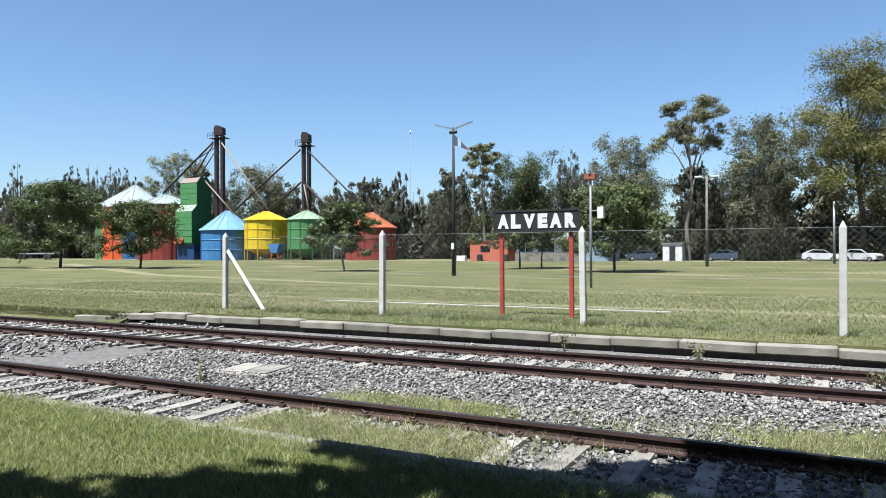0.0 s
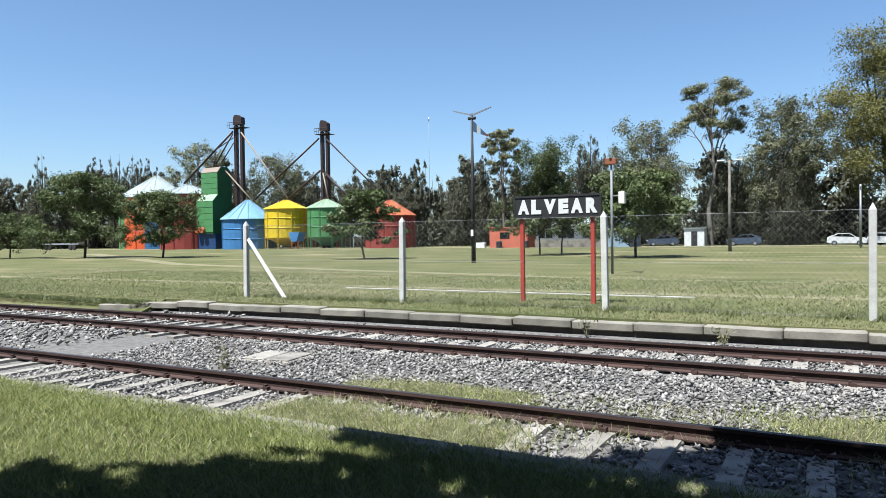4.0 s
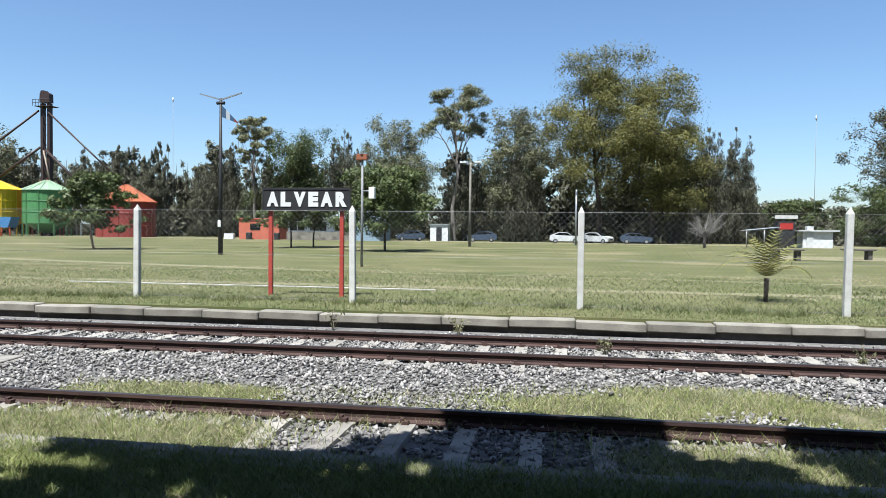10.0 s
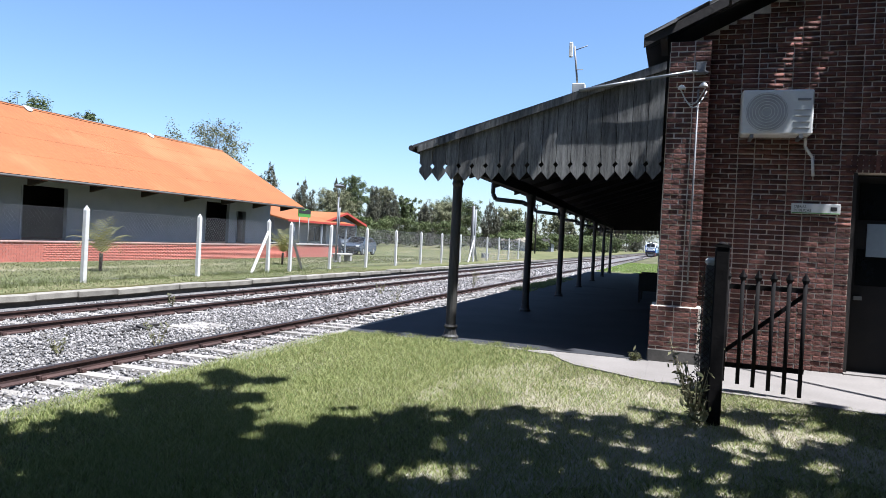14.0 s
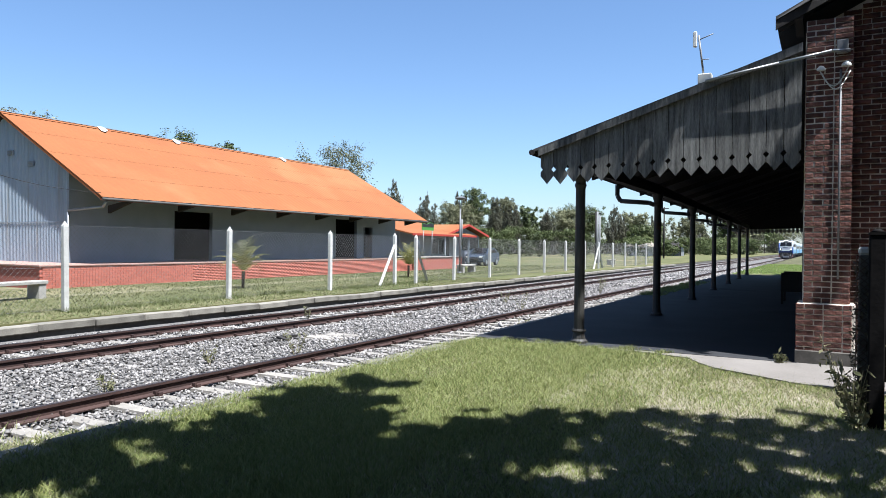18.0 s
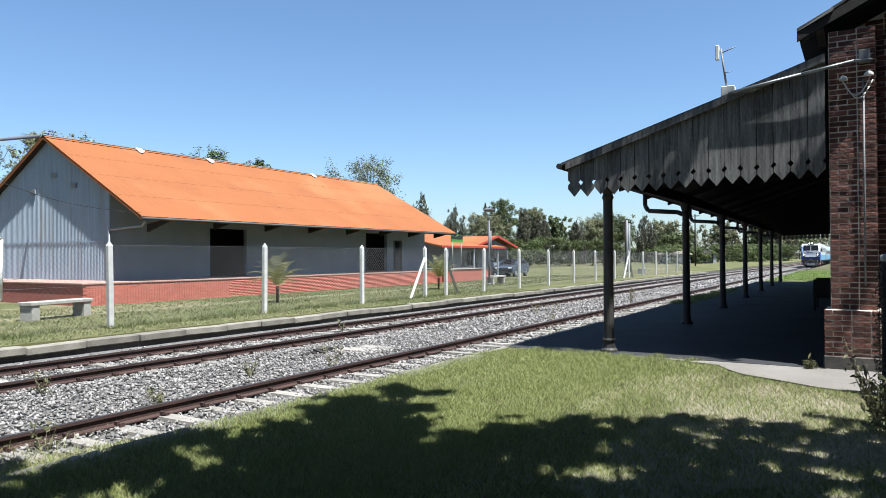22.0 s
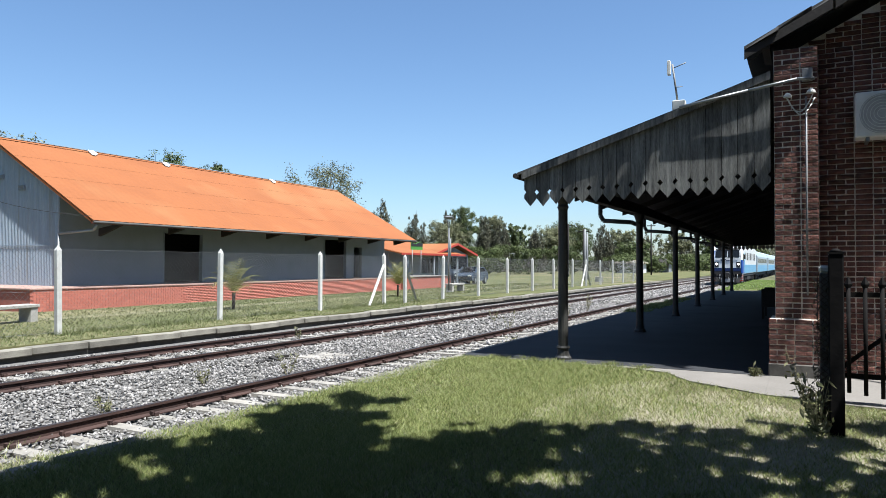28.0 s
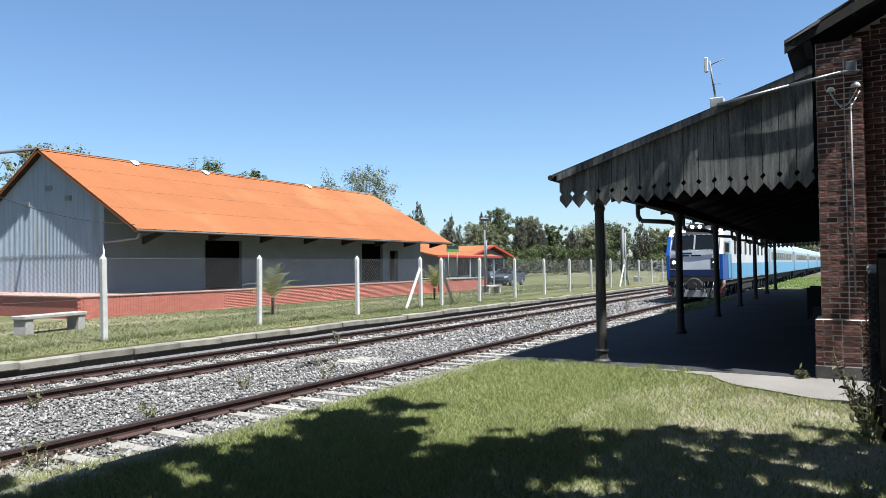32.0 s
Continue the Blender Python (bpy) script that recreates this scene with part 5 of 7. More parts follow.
def bench_conc(x, y, rz):
    t = thing("concrete_bench", x, y, FIELD, "plain grey concrete bench on the grass", "bench", "concrete benches", rz=rz)
    part("seat", box(B(), -1.1, 1.1, -0.25, 0.25, 0.42, 0.52, 0.015), M_BENCH, t)
    for s in (-0.92, 0.92):
        part("support", box(B(), s - 0.13, s + 0.13, -0.22, 0.22, -0.05, 0.42, 0.01), M_BENCH, t)


bench_conc(12.3, 19.75, 14)
bench_conc(40.2, 19.5, 5)
bench_conc(69.5, 18.2, 5)
for (x, y) in ((14.3, 45.5), (19.3, 48.0)):
    t = thing("concrete_table", x, y, FIELD, "low dark concrete picnic table with stools", "table", "picnic tables")
    part("tabletop", box(B(), -0.9, 0.9, -0.45, 0.45, 0.62, 0.72, 0.02), M_DARKWALL, t)
    for s in (-0.6, 0.6):
        part("leg", box(B(), s - 0.12, s + 0.12, -0.3, 0.3, 0, 0.62), M_DARKWALL, t)

# tall lamps of the field
lamp = thing("double_street_lamp", -19.7, 40.65, FIELD, "tall dark lamp post with two flat arms and a flag", "street lamp")
part("pole", rod(B(), (0, 0, -0.2), (0, 0, 9.5), 0.15, 0.07, 10), M_BLACK, lamp)
for s in (-1, 1):
    part("arm", slab(B(), [(0, -0.04, 9.35), (s * 1.35, -0.04, 9.75), (s * 1.35, -0.04, 9.82), (0, -0.04, 9.45)], (0, 0.08, 0)), M_STEEL, lamp, "flat lamp arm")
part("collar", rod(B(), (-0.25, 0, 9.2), (0.25, 0, 9.2), 0.1), M_BLACK, lamp)
part("sign_plate", box(B(), -0.09, 0.09, -0.19, -0.17, 1.7, 2.1), M_PLASTIC, lamp)
lamp = thing("double_street_lamp", -7.83, 69.8, FIELD, "tall grey concrete lamp post with two arms", "street lamp")
part("pole", rod(B(), (0, 0, -0.2), (0, 0, 8.4), 0.16, 0.09, 10), M_KERB, lamp)
for s in (-1, 1):
    part("arm", rod(B(), (0, 0, 8.2), (s * 1.0, 0, 8.35), 0.05), M_KERB, lamp)
    part("head", box(B(), s * 0.75 - 0.32, s * 0.75 + 0.32, -0.1, 0.1, 8.33, 8.45, 0.02), M_PLASTIC, lamp, "pale lamp head")
fl = thing("floodlight_post", -7.85, 30, FIELD, "steel post with a rusty floodlight box", "floodlight")
part("pole", rod(B(), (0, 0, -0.2), (0, 0, 4.64), 0.06, 0.05, 10), M_GREYP, fl)
part("box", box(B(), -0.24, 0.24, -0.15, 0.15, 4.62, 4.88, 0.02), P_LAMPBOX, fl, "rusty red box")
part("bracket", box(B(), -0.05, 0.05, -0.2, 0.1, 4.88, 4.93), M_STEEL, fl)
part("floodlight", box(B(), 0.35, 0.6, -0.25, 0.0, 2.95, 3.45, 0.02), M_PLASTIC, fl, "tilted white floodlight")
part("arm", rod(B(), (0, 0, 3.3), (0.5, -0.1, 3.3), 0.03), M_STEEL, fl)
for x, y, h in ((-62, 108.5, 22.4), (38, 110, 18.2)):
    t = thing("radio_mast", x, y, FIELD, "thin distant lattice radio mast", "mast")
    part("mast", rod(B(), (0, 0, 0), (0, 0, h), 0.04, 0.03, 6), M_GREYP, t)
    part("top_fitting", rod(B(), (0, 0, h), (0, 0, h + 0.6), 0.12, 0.1, 6), M_PLASTIC, t)
for x, y, h, c in ((84, 24, 6.0, M_WOODD), (97, 30, 7.5, M_WOODD), (76, 21.5, 5.6, M_GREYP), (77.2, 21.6, 5.2, M_GREYP), (120, 23, 8.5, M_WOODD), (3, 84, 6.5, M_STEEL)):
    t = thing("utility_pole", x, y, FIELD, "slim upright pole by the fence", "pole", "poles")
    part("shaft", rod(B(), (0, 0, -0.3), (0, 0, h), 0.13, 0.1, 8), c, t)
    if c != M_GREYP:
        part("crossarm", box(B(), -0.06, 0.06, -0.7, 0.7, h - 0.35, h - 0.22), c, t)

# ---- grain silos ----
SY = 100.0


def silo(x, y, r, z0, z1, za, wall, roof, label, legs=False, bands=(), seams=10):
    t = thing("grain_silo", x, y, FIELD, label, "silo", "grain silos")
    n = 28
    if bands:
        for k, c in enumerate(bands):
            bm = B()
            a0, a1 = (2 * math.pi * (j / len(bands)) - 2.27 for j in (k, k + 1))
            lo, hi = [], []
            for j in range(7):
                a = a0 + (a1 - a0) * j / 6
                lo.append(bm.verts.new((r * math.cos(a), r * math.sin(a), z0)))
                hi.append(bm.verts.new((r * math.cos(a), r * math.sin(a), z1)))
            for j in range(6):
                bm.faces.new((lo[j], lo[j + 1], hi[j + 1], hi[j]))
            part("wall_panel", bm, c, t, "painted wall panel")
    else:
        part("wall", lathe(B(), [(r, z0), (r, z1)], n), wall, t, "painted steel wall")
    rf = part("roof", lathe(B(), [(r * 1.06, z1 - 0.05), (r * 1.06, z1 + 0.05), (0.35, za - 0.15), (0.3, za)], n), roof, t, "conical sheet roof")
    bm = B()
    for k in range(16):
        a = 2 * math.pi * k / 16
        rod(bm, (r * 1.05 * math.cos(a), r * 1.05 * math.sin(a), z1 + 0.1), (0.35 * math.cos(a), 0.35 * math.sin(a), za), 0.06, 0.05, 4)
    part("roof_ribs", bm, roof, rf)
    for z in np.linspace(z0, z1, 4)[1:3]:
        part("hoop", lathe(B(), [(r + 0.02, z), (r + 0.08, z + 0.06), (r + 0.02, z + 0.12)], n), P_MAROON if bands else wall, t)
    for k in range(seams):
        a = 2 * math.pi * k / seams
        part("stiffener", rod(B(), ((r + 0.04) * math.cos(a), (r + 0.04) * math.sin(a), 0 if legs else z0), ((r + 0.04) * math.cos(a), (r + 0.04) * math.sin(a), z1), 0.09, 0.09, 4), P_MAROON if bands else wall, t)
    if legs:
        part("hopper", lathe(B(), [(0.5, max(0.5, z0 - 1.5)), (r, z0)], n), wall, t, "conical hopper")
    return t


silo(-130.4, SY + 6, 7.9, 0, 11.1, 16.2, P_ORANGE, P_TIN, "large silo painted in orange, green and blue panels", bands=(P_GREEN, P_ORANGE, P_BLUE, P_ORANGE, P_GREEN, P_ORANGE, P_BLUE, P_ORANGE, P_GREEN, P_ORANGE))
silo(-113.6, SY, 5.6, 0, 10.9, 13.2, P_MAROON, P_TIN, "dull red silo with a zinc cone roof")
silo(-95.4, SY - 2, 4.8, 0, 5.5, 9.2, P_BLUE, P_LBLUE, "squat blue silo with a pale blue cone roof", seams=6)
silo(-86.9, SY - 1, 3.85, 2.0, 7.2, 8.9, P_YELLOW, P_YELLOW, "bright yellow hopper silo on legs", legs=True)
silo(-81.8, SY + 4, 2.4, 2.2, 7.3, 9.3, P_TERRA, P_TERRA, "narrow orange hopper silo on legs", legs=True)
silo(-77.7, SY - 1, 3.3, 2.0, 7.1, 8.7, P_GREEN, P_LGREEN, "green hopper silo with a pale cone roof on legs", legs=True)
silo(-72.5, SY + 4, 3.0, 2.0, 6.4, 8.4, P_TIN, P_TIN, "zinc hopper silo on legs", legs=True)
silo(-64.9, SY, 4.2, 0, 5.4, 8.1, P_MAROON, P_TERRA, "dull red silo with an orange cone roof")
dry = thing("grain_dryer", -105.7, SY, FIELD, "tall green grain dryer with a stepped lit front", "grain dryer")
part("body", slab(B(), [(-2.2, -3.0, 3), (-2.2, 1.9, 3), (-2.2, 1.9, 15.0), (-2.2, 1.0, 16.0), (-2.2, -0.9, 16.0), (-2.2, -1.7, 15.0), (-2.2, -1.7, 10.6), (-2.2, -3.0, 9.3)], (4.4, 0, 0)), P_DGREEN, dry)
for i in range(5):
    z = 3.3 + 1.2 * i
    part("panel", box(B(), -2.22, 2.22, -3.1, -3.0, z, z + 1.12, 0.02), P_GREEN, dry, "bright green panel")
part("sloped_panel", slab(B(), [(-2.24, -3.08, 9.34), (-2.24, -1.78, 10.66), (-2.24, -1.72, 10.58), (-2.24, -3.02, 9.26)], (4.48, 0, 0)), P_LGREEN, dry, "pale sloped sheet")
for i in range(4):
    z = 10.7 + 1.06 * i
    part("panel", box(B(), -2.22, 2.22, -1.8, -1.7, z, z + 1.0, 0.02), P_GREEN, dry, "bright green panel")
part("top_sheet", slab(B(), [(-2.3, -1.85, 14.95), (-2.3, -0.9, 16.05), (-2.3, -0.85, 16.0), (-2.3, -1.8, 14.88)], (4.6, 0, 0)), P_CREAM, dry, "pale top sheet")
for i in range(2):
    part("burner", rod(B(), (-1.6 + 1.25 * i, -3.7, 3.7), (-1.6 + 1.25 * i, -3.0, 3.7), 0.55, 0.55, 14), P_TERRA, dry, "orange burner duct")
part("base", box(B(), -2.3, 2.3, -2.6, 1.9, 0, 3.0), P_DBLUE, dry, "dark blue base")
part("platform", box(B(), -1.9, 1.9, -1.0, 1.2, 16.0, 16.1), P_RUSTY, dry)
bm = B()
for i in range(6):
    rod(bm, (-1.9 + 0.76 * i, -1.0, 16.1), (-1.9 + 0.76 * i, -1.0, 17.2), 0.05, 0.05, 4)
rod(bm, (-1.9, -1.0, 17.2), (1.9, -1.0, 17.2), 0.05, 0.05, 4)
part("railing", bm, P_RUSTY, dry)


def elevator(x, h, w, spouts, label):
    t = thing("bucket_elevator", x, SY + 1, FIELD, label, "grain elevator", "bucket elevators")
    for s in (-0.62, 0.62):
        part("leg", box(B(), s * w - 0.24 * w, s * w + 0.24 * w, -0.35, 0.35, 0, h - 2), P_RUSTY, t, "brown elevator casing")
    part("head", slab(B(), [(-0.9 * w, -0.5, h - 1.9), (0.9 * w, -0.5, h - 1.9), (0.85 * w, -0.5, h - 0.6), (0.55 * w, -0.5, h - 0.35), (0.2 * w, -0.5, h - 0.3), (-0.1 * w, -0.5, h), (-0.6 * w, -0.5, h), (-0.85 * w, -0.5, h - 0.5)], (0, 1, 0)), P_RUSTY, t, "brown elevator head")
    part("gallery", box(B(), -1.5 * w, 1.5 * w, -1.0, 1.0, h - 2.55, h - 2.48), P_RUSTY, t)
    bm = B()
    for k in range(7):
        xx = -1.6 * w + 3.2 * w * k / 6
        rod(bm, (xx, -1.15, h - 2.5), (xx, -1.15, h - 1.5), 0.04, 0.04, 4)
    rod(bm, (-1.6 * w, -1.15, h - 1.5), (1.6 * w, -1.15, h - 1.5), 0.05, 0.05, 4)
    rod(bm, (-1.6 * w, -1.15, h - 2.0), (1.6 * w, -1.15, h - 2.0), 0.04, 0.04, 4)
    part("railing", bm, P_RUSTY, t)
    bm = B()
    for k in range(int(h / 1.6) - 2):
        z = 1.6 * k
        rod(bm, (-0.25 * w, -0.4, z), (0.25 * w, -0.4, z + 1.6), 0.06, 0.06, 4)
        rod(bm, (0.25 * w, -0.4, z), (-0.25 * w, -0.4, z + 1.6), 0.06, 0.06, 4)
    part("lattice", bm, P_RUSTY, t)
    for sx, sz, ex, ez, c, r in spouts:
        part("spout", rod(B(), (sx - x, -0.6, sz), (ex - x, -1.5, ez), r, r, 8), c, t, "slanting grain spout")


elevator(-100.3, 26.0, 1.25, ((-101.4, 22.8, -114.2, 13.3, P_RUSTY, 0.2), (-101.4, 22.4, -105.2, 16.6, P_RUSTY, 0.14), (-101.2, 20.6, -103.6, 16.8, P_RUSTY, 0.12), (-101.3, 21.6, -106.2, 19.0, P_RUSTY, 0.1), (-106.2, 19.0, -105.6, 16.3, P_RUSTY, 0.12), (-99.2, 22.5, -87.0, 9.3, P_CREAM, 0.15), (-103.8, 15.6, -95.6, 9.0, P_CREAM, 0.14)), "tall brown bucket elevator tower with spouts")
elevator(-79.3, 23.0, 0.95, ((-80.2, 19.8, -94.9, 9.4, P_RUSTY, 0.17), (-80, 14, -86.8, 9.1, P_RUSTY, 0.2), (-79.4, 13.5, -77.6, 8.8, P_CREAM, 0.13), (-78.5, 19.5, -65, 8.2, P_RUSTY, 0.14), (-79, 13.6, -72.8, 8.5, P_RUSTY, 0.2)), "brown bucket elevator tower with spouts")
hop = thing("grain_trailer", -81.0, SY - 5, FIELD, "small blue grain hopper trailer", "trailer")
part("hopper", slab(B(), [(-1.2, -0.9, 2.9), (1.2, -0.9, 2.9), (0.6, -0.9, 1.3), (-0.6, -0.9, 1.3)], (0, 1.8, 0)), P_BLUE, hop)
for sx in (-0.8, 0.8):
    part("leg", rod(B(), (sx, -0.6, 0), (sx * 0.7, -0.6, 1.6), 0.12), P_ORANGE, hop)
trl = thing("flatbed_trailer", -152, 98, FIELD, "long grey flatbed trailer parked under trees", "trailer")
part("bed", box(B(), -7, 7, -1.2, 1.2, 1.2, 1.5), P_TGREY, trl)
part("headboard", box(B(), 6.8, 7, -1.2, 1.2, 1.5, 3.2), P_TGREY, trl)
for wx in (-5, -3.6, 4.0, 5.4):
    part("wheel", rod(B(), (wx, -1.25, 0.55), (wx, -0.9, 0.55), 0.55, 0.55, 14), P_TUNDER, trl)

# houses across the lawn
h1 = thing("house", -42, SY - 6, FIELD, "low salmon-painted house with a dark window", "house")
part("wall", box(B(), -1.6, 4.4, 0, 6, -0.2, 2.9, 0.03), P_SALMON, h1)
part("roof", box(B(), -1.75, 4.55, -0.2, 6.2, 2.9, 3.0, 0.03), P_SALMON, h1)
w = part("window", box(B(), 0.1, 1.6, -0.04, 0.0, 1.35, 2.25), M_GLASS, h1)
for k in range(4):
    part("bar", box(B(), 0.1, 1.6, -0.07, -0.04, 1.45 + 0.22 * k, 1.5 + 0.22 * k), M_BLACK, w, "dark window bar")
for x in (-0.1, 4.0):
    part("bin", box(B(), x, x + 0.7, -1.0, -0.3, -0.1, 1.0, 0.08), M_BLACK, h1)
part("planter", box(B(), -3.6, -2.2, -0.5, 0.2, -0.1, 0.8, 0.05), P_HOUSEW, h1)
h2 = thing("house", -32.3, SY - 6, FIELD, "white house with a pale sheet roof and a grey block base", "house")
part("wall", box(B(), -4.0, 6.0, 0, 7, -0.2, 3.1), P_HOUSEW, h2)
part("roof", slab(B(), [(-4.3, -0.8, 2.95), (-4.3, 7.5, 4.5), (-4.3, 7.5, 4.62), (-4.3, -0.8, 3.07)], (10.4, 0, 0)), P_TIN, h2, "pale sheet roof")
part("side_wall", box(B(), 6.0, 9.3, -0.4, 6, -0.2, 4.5), P_HBLUE, h2, "pale blue sheet wall")
for x in (-2.6, 0.6, 3.8):
    w = part("window", box(B(), x - 1.0, x + 1.0, -0.06, 0, 1.35, 2.55), M_GLASS, h2)
    part("mullion", box(B(), x - 0.05, x + 0.05, -0.1, -0.06, 1.35, 2.55), P_HOUSEW, w)
part("base_wall", box(B(), -4.1, 5.9, -0.25, -0.08, -0.2, 1.2), M_KERB, h2, "grey block lower wall")
shd = thing("hut", -16.0, 101, FIELD, "small white flat-roofed shed under the far trees", "hut")
part("wall", box(B(), -1.3, 1.3, 0, 2.2, -0.1, 2.4), P_HOUSEW, shd)
part("roof", box(B(), -1.5, 1.5, -0.2, 2.4, 2.4, 2.5), P_TIN, shd)
part("door", box(B(), -0.4, 0.4, -0.05, 0.0, 0, 2.0), M_BLACK, shd)
kio = thing("kiosk", 26.5, 85, FIELD, "dark kiosk with a red sign and grey awning", "kiosk")
part("body", box(B(), -0.9, 0.9, 0, 1.6, 0, 3.0), M_BLACK, kio)
part("sign", box(B(), -0.7, 0.7, -0.06, 0, 2.1, 2.8), P_TRED, kio, "red sign panel")
part("frame", box(B(), -1.2, 1.2, 0, 0.1, 3.3, 3.7), M_WHITE, kio)
part("awning", slab(B(), [(-4.6, -1, 1.9), (-0.9, -1, 2.3), (-0.9, -1, 2.36), (-4.6, -1, 1.96)], (0, 2.5, 0)), P_TGREY, kio, "grey awning")
for x in (-4.5, -2.6):
    part("post", rod(B(), (x, -0.9, 0), (x, -0.9, 2.0), 0.06), M_STEEL, kio)
wbx = thing("hut", 30.2, 86, FIELD, "small white flat-roofed hut", "hut")
part("wall", box(B(), -1.6, 1.6, 0, 2, 0, 1.9), P_HOUSEW, wbx)
part("roof", box(B(), -2.2, 2.2, -0.4, 2.2, 1.9, 2.05), P_CARW, wbx)
part("chimney", box(B(), -1.2, -0.5, -0.1, 0.5, 0, 2.5), P_CARW, wbx)
for x, y, wd, c, wall, lab in ((150, 33, 2.6, P_STRAW, P_HOUSEW, "pale garden hut with a straw roof behind the fence"), (165, 30, 2.3, M_WOODD, P_TGREY, "small hut with a dark thatched roof")):
    t = thing("shelter", x, y, FIELD, lab, "shelter")
    bm = B()
    ring = [bm.verts.new((dx * (wd + 0.5), dy * (wd + 0.5), 2.0)) for dx, dy in ((-1, -1), (1, -1), (1, 1), (-1, 1))]
    peak = [bm.verts.new((0, dy * wd * 0.45, 3.3)) for dy in (-1, 1)]
    for f in ((ring[0], ring[1], peak[0]), (ring[1], ring[2], peak[1], peak[0]), (ring[2], ring[3], peak[1]), (ring[3], ring[0], peak[0], peak[1]), (ring[3], ring[2], ring[1], ring[0])):
        bm.faces.new(f)
    part("roof", bm, c, t)
    part("wall", box(B(), -wd * 0.6, wd, -wd, wd, 0, 1.98), wall, t)
    for dx, dy in ((-1, -1), (-1, 0), (-1, 1)):
        part("post", rod(B(), (dx * wd, dy * wd, 0), (dx * wd, dy * wd, 2.0), 0.08), M_WOODD, t)


def car(x, y, rz, paintm, label):
    t = thing("car", x, y, FIELD, label, "car", "parked cars", rz=rz)
    side = [(-2.05, 0.35), (-2.1, 0.75), (-1.85, 0.95), (-1.0, 1.02), (-0.35, 1.45), (0.9, 1.5), (1.75, 1.15), (2.05, 1.0), (2.1, 0.4), (1.7, 0.28), (-1.7, 0.28)]
    part("body", slab(B(), [(a, -0.84, b) for a, b in side], (0, 1.68, 0)), paintm, t)
    for s in (-0.85, 0.842):
        part("side_window", slab(B(), [(-0.85, s, 1.03), (-0.32, s, 1.38), (0.85, s, 1.42), (1.45, s, 1.12)], (0, 0.008, 0)), M_GLASS, t)
    part("windscreen", slab(B(), [(-1.0, -0.7, 1.035), (-0.37, -0.62, 1.46), (-0.37, 0.62, 1.46), (-1.0, 0.7, 1.035)], (-0.03, 0, 0.03)), M_GLASS, t)
    for wx in (-1.3, 1.3):
        for s in (-1, 1):
            w = part("wheel", rod(B(), (wx, s * 0.87, 0.31), (wx, s * 0.66, 0.31), 0.31, 0.31, 16), P_TUNDER, t)
            part("rim", rod(B(), (wx, s * 0.885, 0.31), (wx, s * 0.86, 0.31), 0.19, 0.2, 12), M_STEEL, w)
    for s in (-0.6, 0.6):
        part("headlight", box(B(), -2.1, -1.95, s - 0.16, s + 0.16, 0.68, 0.82, 0.02), M_PLASTIC, t)
    part("grille", box(B(), -2.12, -2.06, -0.4, 0.4, 0.45, 0.62), M_BLACK, t)


car(56.2, 25.95, 5, P_CAR, "slate-blue hatchback parked on the grass by the house")
car(2.0, 97.5, 180, P_CARW, "white car parked under the far trees")
car(6.3, 98, 150, P_CARW, "white hatchback parked under the far trees")
car(11.5, 98.5, 180, P_CAR, "dark car parked under the far trees")
car(-9.5, 99.5, 0, P_CAR, "dark car parked under the far trees")
car(-20.3, 101, 20, P_CAR, "dark car under the far trees")

# ---- vegetation ----


def foliage(clumps, n, size, up=0.4, loose=0.6, slim=0.5, rise=0.0):
    """Leaves in ragged tufts on ellipsoid clumps, turned roughly outwards and up, so that each clump has a lit top and a dark belly."""
    c = np.array(clumps, float)
    w = c[:, 3] * c[:, 5] + c[:, 3] * c[:, 4]
    tufts = max(60, n // 26)
    tk = RNG.choice(len(c), tufts, p=w / w.sum())
    td = RNG.normal(size=(tufts, 3))
    td[:, 2] += 0.3
    td /= np.linalg.norm(td, axis=1)[:, None]
    tc = c[tk, :3] + td * RNG.uniform(0.35, 1.12, (tufts, 1)) * c[tk, 3:]
    k = RNG.integers(0, tufts, n)
    e = RNG.normal(size=(n, 3)) * 0.24
    p = tc[k] + e * c[tk[k], 3:]
    nrm = td[k] * 0.7 + e * 2.2 + np.array((0, 0, up)) + RNG.normal(size=(n, 3)) * loose
    a = np.cross(nrm, RNG.normal(size=(n, 3)))
    a /= np.linalg.norm(a, axis=1)[:, None] + 1e-9
    a[:, 2] += rise
    b = np.cross(nrm, a)
    b /= np.linalg.norm(b, axis=1)[:, None] + 1e-9
    s = size * RNG.uniform(0.6, 1.4, (n, 1))
    return np.stack([p - a * s + b * s * slim, p - a * s * 0.6 - b * s * slim, p + a * s], 1).reshape(-1, 3)


def strings(starts, lengths, step, size):
    """Hanging switches: chains of narrow leaves below each start."""
    out = []
    for p, l in zip(starts, lengths):
        k = max(3, int(l / step))
        z = np.linspace(0, l, k)[:, None]
        sway = RNG.normal(size=3) * (0.1, 0.1, 0)
        c = p + sway * z - np.array((0, 0, 1.0)) * z + RNG.normal(size=(k, 3)) * 0.14
        a = RNG.normal(size=(k, 3)) * 0.35 - np.array((0, 0, 1.0))
        b = np.cross(a, RNG.normal(size=(k, 3)))
        b /= np.linalg.norm(b, axis=1)[:, None]
        out.append(np.stack([c - a * size, c + b * size * 0.42, c + a * size], 1).reshape(-1, 3))
    return np.concatenate(out)


